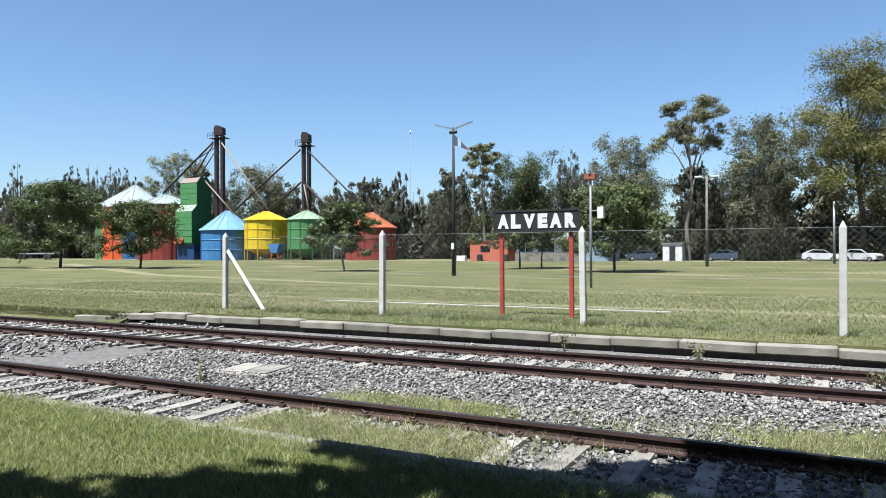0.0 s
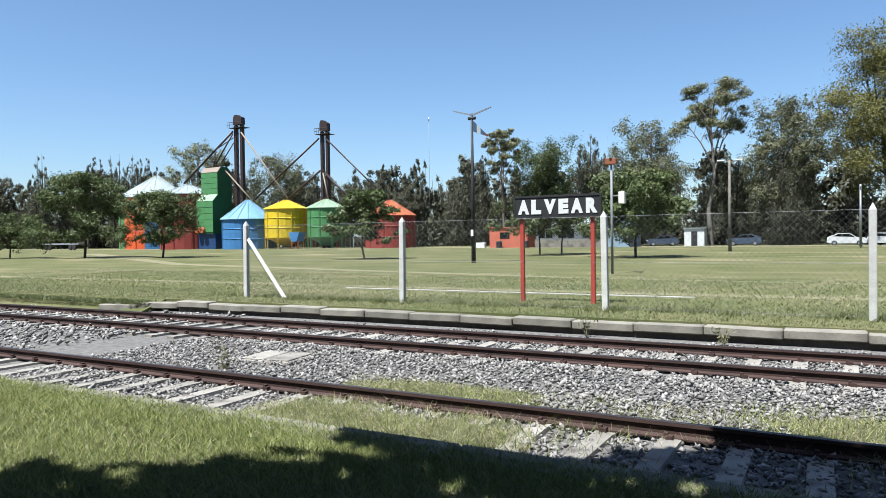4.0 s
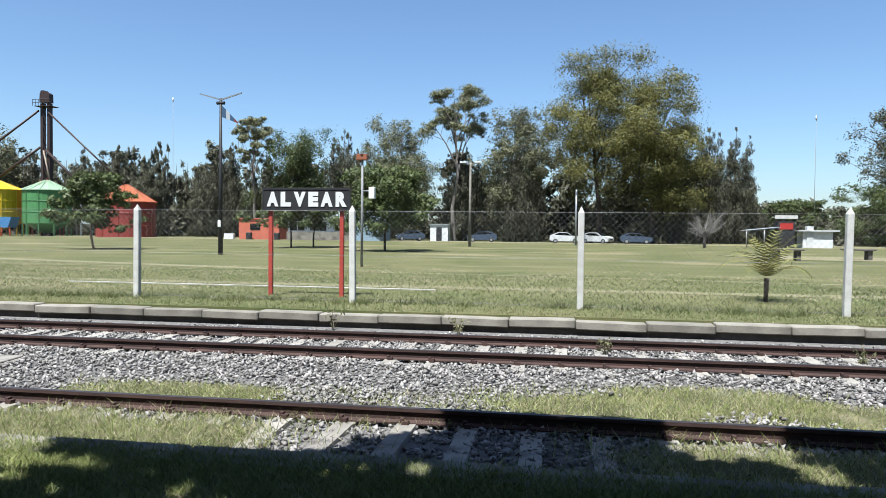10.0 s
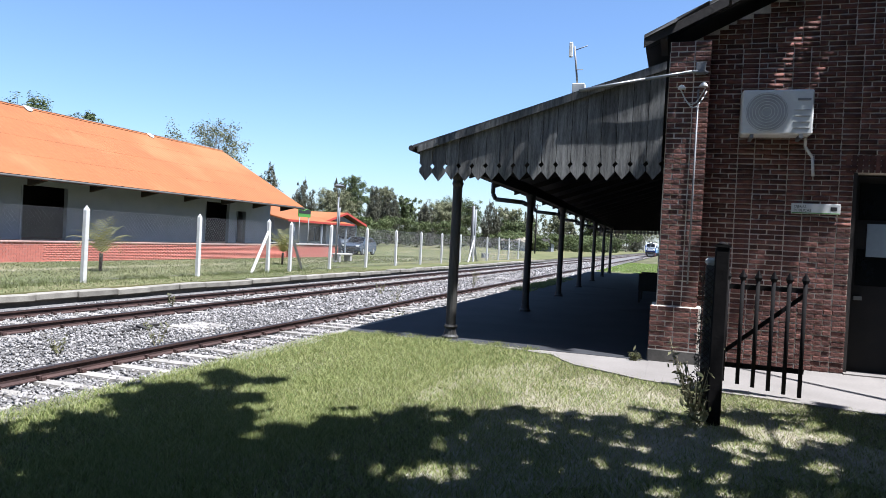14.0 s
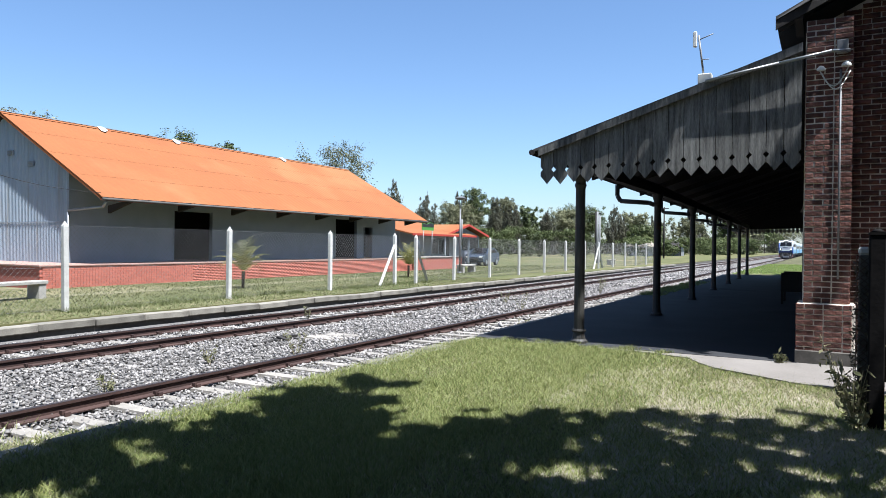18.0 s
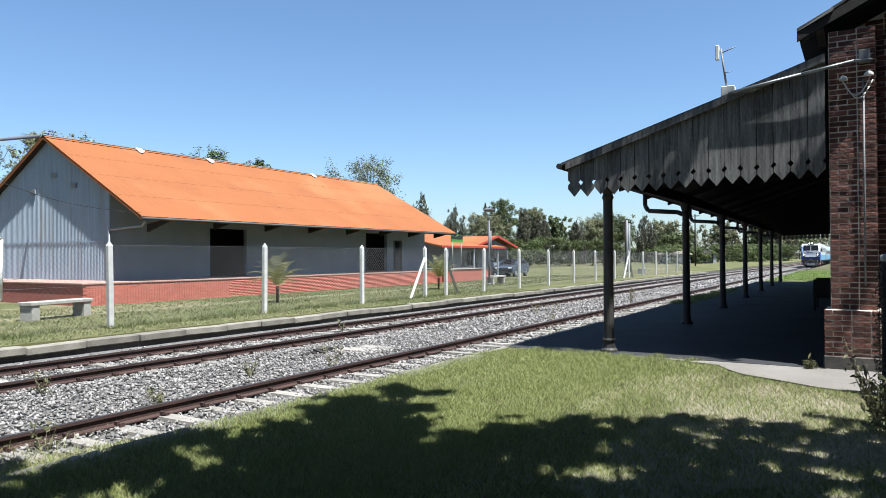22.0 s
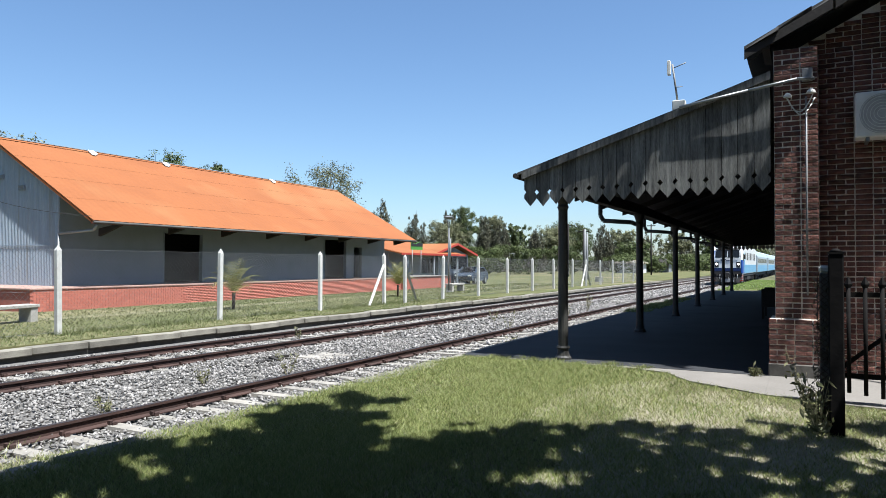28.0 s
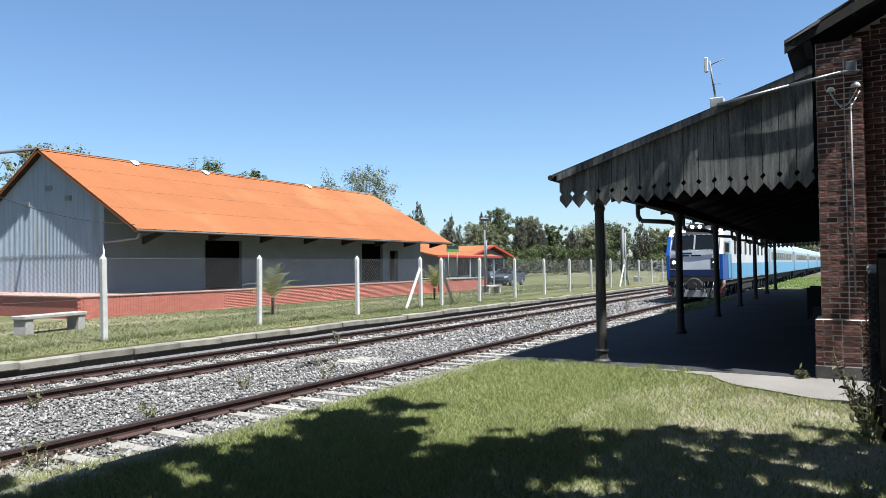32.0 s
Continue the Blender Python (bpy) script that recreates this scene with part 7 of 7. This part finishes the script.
near = np.concatenate([scatter(330000, -8, 11.0, 2.2, 4.7), scatter(270000, 3.2, 11.0, -1.8, 3.6), scatter(40000, 6.0, 9.5, -4.2, -1.8)])
near = near[np.hypot(near[:, 0] - 0.7, near[:, 1] + 0.1) > 3.5]
near = near[near[:, 0] < np.interp(near[:, 1], (-4.5, -0.6, 0.12, 0.56, 1.0, 1.2, 1.4, 2.0, 3.2), (8.7, 9.28, 9.5, 9.79, 10.05, 10.34, 10.72, 10.9, 10.98)) + RNG.uniform(-0.12, 0.1, len(near))]
bare = np.clip((near[:, 0] - 4.6) / 2.5, 0, 1) * np.clip((2.6 - near[:, 1]) / 2.0, 0, 1)
bare *= 0.62 + 0.38 * np.sin(near[:, 0] * 3.1 + 1.3 * np.sin(near[:, 1] * 2.7)) * np.cos(near[:, 1] * 2.9 + 0.6)
pick = RNG.uniform(size=len(near))
mott = 0.5 + 0.5 * np.sin(near[:, 0] * 2.3 + 2 * np.sin(near[:, 1] * 1.9)) * np.sin(near[:, 1] * 2.6 + 1.5 * np.sin(near[:, 0] * 1.3))
green = near[pick > 0.1 + 0.16 * mott + 0.72 * bare]
straw = near[(pick < 0.05 + 0.16 * mott + 0.3 * bare)]
turf("grass", green, PLAT - 0.015, 0.05, L_GRASS, "short green grass on the near platform", 0.0034)
turf("dry_grass", straw + 0.007, PLAT - 0.015, 0.032, L_DRY, "dry straw-coloured grass on the near platform", 0.004)
turf("dry_grass", clumped(12000, 4.5, 9.6, -1.4, 4.2, 48, 0.28), PLAT - 0.012, 0.035, L_DRY, "straw-coloured patches on the near platform", 0.004)
turf("grass", scatter(26000, -9, 10.6, 4.1, 4.84), PLAT - 0.01, 0.045, L_GRASS, "grass creeping over the platform edge", 0.004)
# low turf that has grown over the near track, in uneven mats
soil = thing("turf_mats", 0, 0, 0, "mats of short grass grown over the near track", "grass", kind="stuff")
xy = []
for cx, cy, rx, ry in PATCH:
    bm = B()
    mid_v = bm.verts.new((cx, cy, -0.135))
    rings = []
    for q in (0.55, 1.0):
        ring = []
        for k in range(26):
            a = 6.2832 * k / 26
            f = q * (1 + 0.16 * math.sin(3 * a + cx) + 0.1 * math.sin(7 * a + cy * 3))
            ring.append(bm.verts.new((cx + rx * f * math.cos(a), cy + ry * f * math.sin(a), -0.142 if q < 0.9 else -0.215)))
        rings.append(ring)
    for k in range(26):
        bm.faces.new((mid_v, rings[0][k], rings[0][(k + 1) % 26]))
        bm.faces.new((rings[0][k], rings[1][k], rings[1][(k + 1) % 26], rings[0][(k + 1) % 26]))
    part("soil_mat", bm, M_GRASS, soil)
    n = int(7500 * rx * ry)
    a, q = RNG.uniform(0, 6.283, n), np.sqrt(RNG.uniform(size=n)) * 1.05
    xy.append(np.c_[cx + rx * q * np.cos(a), cy + ry * q * np.sin(a)])
xy = np.concatenate(xy)
turf("grass", xy[::2], -0.16, 0.06, L_GRASS, "short grass grown over the near track", 0.004)
turf("dry_grass", xy[1::2], -0.16, 0.05, L_DRY, "short dry grass grown over the near track", 0.004)
for x0, x1, y0, y1, n in ((-5.4, -1.6, 5.0, 7.4, 3000), (-5.4, -1.0, 7.8, 8.7, 2000), (-0.6, 3.2, 7.8, 9.4, 3500), (0.6, 5.0, 5.0, 7.5, 5000), (3.2, 8.5, 4.9, 6.2, 4000), (-2.0, 0.8, 5.0, 5.9, 2000), (-14, -8, 4.9, 5.6, 2000)):
    xy = clumped(n, x0, x1, y0, y1)
    turf("grass", xy[::2], BED + 0.03, 0.13, L_GRASS, "tufts of grass in the ballast", 0.005)
    turf("dry_grass", xy[1::2], BED + 0.03, 0.1, L_DRY, "dry tufts in the ballast", 0.004)
turf("grass", scatter(14000, -34, -16.5, 13.5, 14.3), FIELD - 0.12, 0.12, L_LAWN, "grass at the end of the far platform", 0.012)
turf("grass", scatter(60000, -30, 34, 14.25, 17.5), FIELD - 0.01, 0.06, L_LAWN, "grass along the fence", 0.009)
turf("dry_grass", scatter(22000, -30, 34, 14.25, 17.5), FIELD - 0.01, 0.05, L_DRY, "dry grass along the fence", 0.009)
turf("grass", clumped(9000, -16, 30, 15.3, 15.9, 90, 0.15), FIELD, 0.14, L_LAWN, "longer grass under the fence", 0.008)
turf("grass", scatter(50000, -34, 9, 17.5, 27), FIELD - 0.01, 0.06, L_LAWN, "mown lawn beyond the fence", 0.014)
turf("dry_grass", clumped(26000, -40, 12, 17.5, 30, 160, 0.5), FIELD - 0.01, 0.05, L_DRY, "dry patches of the lawn", 0.014)
turf("grass", scatter(31000, 44.3, 80, -2, 4.8), PLAT - 0.06, 0.06, L_GREEN, "bright green lawn beyond the platform", 0.016)
turf("grass", clumped(4500, 23, 34, 4.35, 4.75, 26, 0.22), PLAT + 0.01, 0.09, L_GRASS, "tufts of grass along the platform edge", 0.008)
turf("grass", clumped(1500, 10.75, 11.15, 1.7, 4.2, 30, 0.05), PLAT, 0.06, L_GRASS, "grass creeping onto the pavement", 0.004)
turf("grass", scatter(30000, 8, 60, 17.5, 23.5), FIELD - 0.01, 0.07, L_LAWN, "lawn before the loading dock", 0.014)
for x, y, z, h in ((-3.9, 13.72, -0.1, 0.55), (-7.9, 8.3, BED, 0.5), (10.9, 8.3, BED, 0.6), (9.4, 8.9, BED, 0.35), (7.0, 8.2, BED, 0.35), (6.6, 10.3, BED, 0.4), (21.5, 8.2, BED, 0.7), (24, 9.8, BED, 0.5), (31, 8.4, BED, 0.9), (35, 9.5, BED, 0.8), (18.0, 5.3, BED, 0.7), (14.6, 5.4, BED, 0.6), (7.6, 5.2, BED, 0.35), (-1.4, 13.6, -0.1, 0.35), (1.2, 12.3, BED, 0.3), (5.1, 12.2, BED, 0.35), (16.0, 12.2, BED, 0.4), (4.9, 7.3, BED, 0.35), (7.78, -0.41, PLAT, 0.55), (7.84, -0.4, PLAT, 0.75), (7.72, -0.4, PLAT, 0.4), (7.6, -0.42, PLAT, 0.22), (10.9, 0.3, PLAT, 0.12), (28, 8.3, BED, 0.6), (42, 8.5, BED, 0.9)):
    t = thing("weed", x, y, z, "straggling dry weed growing in the ballast", "weed", "weeds")
    k = 26
    bm = B()
    pts = []
    for j in range(7):
        a = RNG.uniform(0, 6.283)
        tip = Vector((math.cos(a) * h * 0.35, math.sin(a) * h * 0.35, h * RNG.uniform(0.6, 1.05)))
        rod(bm, (0, 0, -0.03), tip, 0.006, 0.002, 4, False)
        for q in range(8):
            pts.append(tip * RNG.uniform(0.25, 1.0) + Vector(RNG.normal(size=3)) * 0.03)
    tagged(part("stem_tuft", bm, L_DRY, t), "", "", "", "stuff")
    part("leaves", leaves("leaves", np.array([tuple(p) for p in pts]), 0.04, L_WEED, 0, 0.35), L_WEED, t)

# ---- train ----


def bogie(t, x, axles):
    b = part("bogie", box(B(), x - 2.3, x + 2.3, -1.15, 1.15, 0.5, 0.95, 0.05), P_TUNDER, t, "dark bogie frame")
    for k in range(axles):
        wx = x - 1.7 + 3.4 * k / (axles - 1)
        for s in (-1, 1):
            part("wheel", rod(B(), (wx, s * 0.9, 0.5), (wx, s * 0.78, 0.5), 0.5, 0.5, 18), P_TUNDER, b)
        for s in (-1.22, 1.14):
            part("axle_box", box(B(), wx - 0.22, wx + 0.22, s, s + 0.08, 0.3, 0.75, 0.02), P_TUNDER, b)


LY = (RAILS[2] + RAILS[3]) / 2
loco = thing("locomotive", 38, LY, 0, "blue and white diesel locomotive with lit headlights", "locomotive")
side = [(0.25, 1.05), (0.0, 1.25), (0.0, 2.2), (0.5, 3.35), (0.95, 3.72), (1.5, 3.8), (19.6, 3.8), (19.8, 3.6), (19.8, 1.05)]
part("body", slab(B(), [(a, -1.36, b) for a, b in side], (0, 2.72, 0)), P_TWHITE, loco, "white body")
part("roof", slab(B(), [(1.0, -1.2, 3.72), (1.0, -0.9, 3.92), (1.0, 0.9, 3.92), (1.0, 1.2, 3.72)], (18.5, 0, 0)), P_TGREY, loco)
for s in (-1, 1):
    part("windscreen", slab(B(), [(0.12, s * 0.05, 2.66), (0.12, s * 1.12, 2.66), (0.46, s * 1.06, 3.4), (0.46, s * 0.05, 3.4)], (-0.04, 0, 0.015)), M_GLASS, loco, "dark windscreen")
    part("cab_side", box(B(), 0.3, 2.9, s * 1.365 - 0.012, s * 1.365 + 0.012, 1.1, 2.4), P_TBLUE, loco, "blue cab side")
    part("cab_door", box(B(), 1.75, 2.45, s * 1.385 - 0.008, s * 1.385 + 0.008, 1.15, 3.1), P_TLIGHT, loco)
    part("cab_window", box(B(), 0.75, 1.5, s * 1.385 - 0.008, s * 1.385 + 0.008, 2.35, 3.05), M_GLASS, loco)
    part("side_band", box(B(), 2.9, 19.7, s * 1.365 - 0.01, s * 1.365 + 0.01, 1.1, 1.95), P_TLIGHT, loco, "light blue side band")
    for k in range(7):
        part("louvre", box(B(), 4.0 + 2.1 * k, 4.7 + 2.1 * k, s * 1.37 - 0.012, s * 1.37 + 0.012, 2.45, 3.2, 0.008), P_TUNDER, loco, "dark louvred grille")
    part("front_corner", box(B(), -0.02, 0.35, s * 1.3 - 0.085, s * 1.3 + 0.085, 1.1, 2.4, 0.03), P_TBLUE, loco)
    part("corner_post", slab(B(), [(-0.01, s * 1.22, 2.4), (-0.01, s * 1.385, 2.4), (0.44, s * 1.385, 3.35), (0.44, s * 1.22, 3.35)], (0.2, 0, 0.02)), P_TBLUE if s > 0 else P_TWHITE, loco)
    part("striped_step", box(B(), 0.15, 0.8, s * 1.2 - 0.17, s * 1.2 + 0.17, 0.3, 1.05), P_TPALE, loco, "red and white striped step")
    for k in range(3):
        part("step_stripe", slab(B(), [(0.13, s * 1.2 - 0.16, 0.36 + 0.24 * k), (0.13, s * 1.2 + 0.16, 0.3 + 0.24 * k), (0.13, s * 1.2 + 0.16, 0.4 + 0.24 * k), (0.13, s * 1.2 - 0.16, 0.46 + 0.24 * k)], (0.015, 0, 0)), P_TRED, loco, "red stripe")
        part("side_stripe", slab(B(), [(0.17, s * 1.375, 0.36 + 0.24 * k), (0.78, s * 1.375, 0.3 + 0.24 * k), (0.78, s * 1.375, 0.4 + 0.24 * k), (0.17, s * 1.375, 0.46 + 0.24 * k)], (0, 0.012, 0)), P_TRED, loco, "red stripe")
    part("mirror", box(B(), 0.5, 0.62, s * 1.52 - 0.08, s * 1.52 + 0.08, 2.5, 2.95), M_BLACK, loco)
    part("headlight", rod(B(), (-0.05, s * 1.0, 2.0), (0.02, s * 1.0, 2.0), 0.085, 0.095, 14), P_LAMP, loco, "lit round headlight")
    part("headlight_rim", box(B(), -0.03, 0.02, s * 1.0 - 0.19, s * 1.0 + 0.19, 1.66, 2.22, 0.01), M_BLACK, loco)
    part("top_light", rod(B(), (0.62, s * 0.19, 3.84), (0.7, s * 0.19, 3.84), 0.085, 0.095, 12), P_LAMP, loco, "lit top light")
    part("wiper", rod(B(), (0.05, s * 0.9, 2.62), (0.14, s * 0.25, 2.74), 0.014), M_BLACK, loco)
    part("buffer_beam_hose", tube(B(), [(-0.1, s * 0.5, 0.95), (-0.25, s * 0.5, 0.7), (-0.1, s * 0.45, 0.45)], 0.03), M_BLACK, loco)
part("top_light_box", slab(B(), [(0.68, -0.5, 3.62), (0.68, 0.5, 3.62), (0.68, 0.36, 3.99), (0.68, -0.36, 3.99)], (0.5, 0, 0)), M_BLACK, loco)
part("nose_panel", box(B(), -0.018, 0.0, -1.2, 1.2, 1.62, 2.6, 0.006), P_TSILV, loco, "silver-grey nose panel")
for y, w in ((-0.1, 0.5), (0.42, 0.4)):
    part("lettering_bar", box(B(), -0.024, -0.018, y - w / 2, y + w / 2, 2.3, 2.38), P_TDARK, loco, "dark lettering bar")
part("lettering_bar", box(B(), -0.024, -0.018, 0.1, 0.62, 2.42, 2.5), P_TDARK, loco, "dark lettering bar")
part("lower_band", box(B(), -0.016, 0.06, -1.37, 1.37, 1.3, 1.62, 0.006), P_TDARK, loco, "dark blue lower band")
part("lower_skirt", box(B(), -0.01, 0.3, -1.34, 1.34, 1.0, 1.3, 0.01), P_TUNDER, loco, "dark skirt below the band")
part("visor", slab(B(), [(0.42, -1.12, 3.42), (0.42, 1.12, 3.42), (0.5, 1.08, 3.54), (0.5, -1.08, 3.54)], (-0.03, 0, 0.01)), M_BLACK, loco, "black visor strip")
part("centre_pillar", slab(B(), [(0.08, -0.04, 2.64), (0.08, 0.04, 2.64), (0.43, 0.04, 3.42), (0.43, -0.04, 3.42)], (-0.03, 0, 0.01)), P_TGREY, loco, "grey windscreen pillar")
part("handrail", tube(B(), [(-0.06, -1.0, 2.6), (-0.08, 0, 2.62), (-0.06, 1.0, 2.6)], 0.018, 6), M_STEEL, loco)
part("underframe", box(B(), 0.1, 19.7, -1.3, 1.3, 0.8, 1.06), P_TUNDER, loco)
part("pilot", slab(B(), [(0.3, -1.25, 0.95), (0.3, 1.25, 0.95), (0.1, 1.1, 0.2), (0.1, -1.1, 0.2)], (-0.2, 0, 0)), P_TUNDER, loco, "dark pilot plate")
part("plough", box(B(), -0.15, -0.05, -0.6, 0.6, 0.22, 0.6, 0.03), P_TGREY, loco)
part("coupler_housing", rod(B(), (-0.02, 0, 0.8), (-0.14, 0, 0.8), 0.42, 0.36, 14), P_TUNDER, loco)
for k in range(8):
    y = -0.95 + 0.27 * k
    part("brake_hose", tube(B(), [(-0.04, y, 1.0), (-0.16, y + 0.04, 0.7), (-0.1, y + 0.1, 0.42)], 0.028, 6), P_TUNDER if k % 3 else M_STEEL, loco)
part("coupler", rod(B(), (0.0, 0, 0.82), (-0.55, 0, 0.82), 0.15, 0.18, 8), P_TUNDER, loco)
part("fuel_tank", box(B(), 7.5, 12.3, -1.25, 1.25, 0.3, 0.85, 0.1), P_TUNDER, loco)
bogie(loco, 3.6, 3)
bogie(loco, 16.2, 3)
COACHES = []
coach = thing("passenger_coach", 58.5, LY, 0, "light blue and white passenger coach", "railway coach", "train coaches")
prof = [(-1.4, 1.0), (1.4, 1.0), (1.42, 3.0), (1.25, 3.5), (0.7, 3.78), (-0.7, 3.78), (-1.25, 3.5), (-1.42, 3.0)]
part("body", slab(B(), [(0, a, b) for a, b in prof], (24.6, 0, 0)), P_TCOACH, coach, "pale blue-grey body")
for s in (-1, 1):
    part("lower_band", box(B(), 0.1, 24.5, s * 1.425 - 0.012, s * 1.425 + 0.012, 1.05, 1.95), P_TLIGHT, coach, "light blue lower side")
    for k in range(11):
        part("window", box(B(), 2.6 + 1.8 * k, 3.9 + 1.8 * k, s * 1.43 - 0.01, s * 1.43 + 0.01, 2.2, 2.75), M_GLASS, coach)
    for x in (0.5, 23.2):
        part("door", box(B(), x, x + 0.85, s * 1.43 - 0.014, s * 1.43 + 0.014, 1.1, 3.0), P_TGREY, coach, "grey door")
part("gangway", box(B(), 24.6, 25.1, -0.7, 0.7, 1.1, 3.2), P_TUNDER, coach)
part("underframe", box(B(), 1, 23.6, -1.2, 1.2, 0.6, 1.0), P_TUNDER, coach)
bogie(coach, 3.5, 2)
bogie(coach, 21.1, 2)
COACHES.append(coach)
for k in range(1, 7):
    COACHES.append(copy_thing(coach, pose(58.5 + 25.2 * k, LY, 0)))
# flag on the tall lamp
flag = thing("flag", -19.62, 40.6, FIELD + 8.9, "small faded dark blue and red flag hanging from the lamp post", "flag")
for k, c in enumerate((P_FLAGB, P_FLAGW, P_FLAGB, P_FLAGR)):
    a, b = 0.02 + 0.24 * k, 0.26 + 0.24 * k
    part("stripe", slab(B(), [(a, 0, 0.15 - 0.25 * k), (b, 0.05, 0.15 - 0.25 * (k + 1)), (b, 0.05, -0.55 - 0.09 * (k + 1)), (a, 0, -0.55 - 0.09 * k)], (0, 0.02, 0)), c, flag)


def motions():
    """The train runs in at a steady pace; the flag stirs."""
    for car_, off in [(loco, 0.0)] + [(c, 20.5 + 25.2 * k) for k, c in enumerate(COACHES)]:
        walk(car_, [(t, pose(38.0 + 9.2 * (32 - t) + off, LY, 0)) for t in (0, 4, 8, 12, 16, 20, 24, 28, 32)])
    walk(flag, [(t, pose(-19.62, 40.6, FIELD + 8.9, 0, 0, 14 * math.sin(2.1 * t) + 6 * math.sin(5.3 * t))) for t in [0.5 * k for k in range(65)]])


motions()
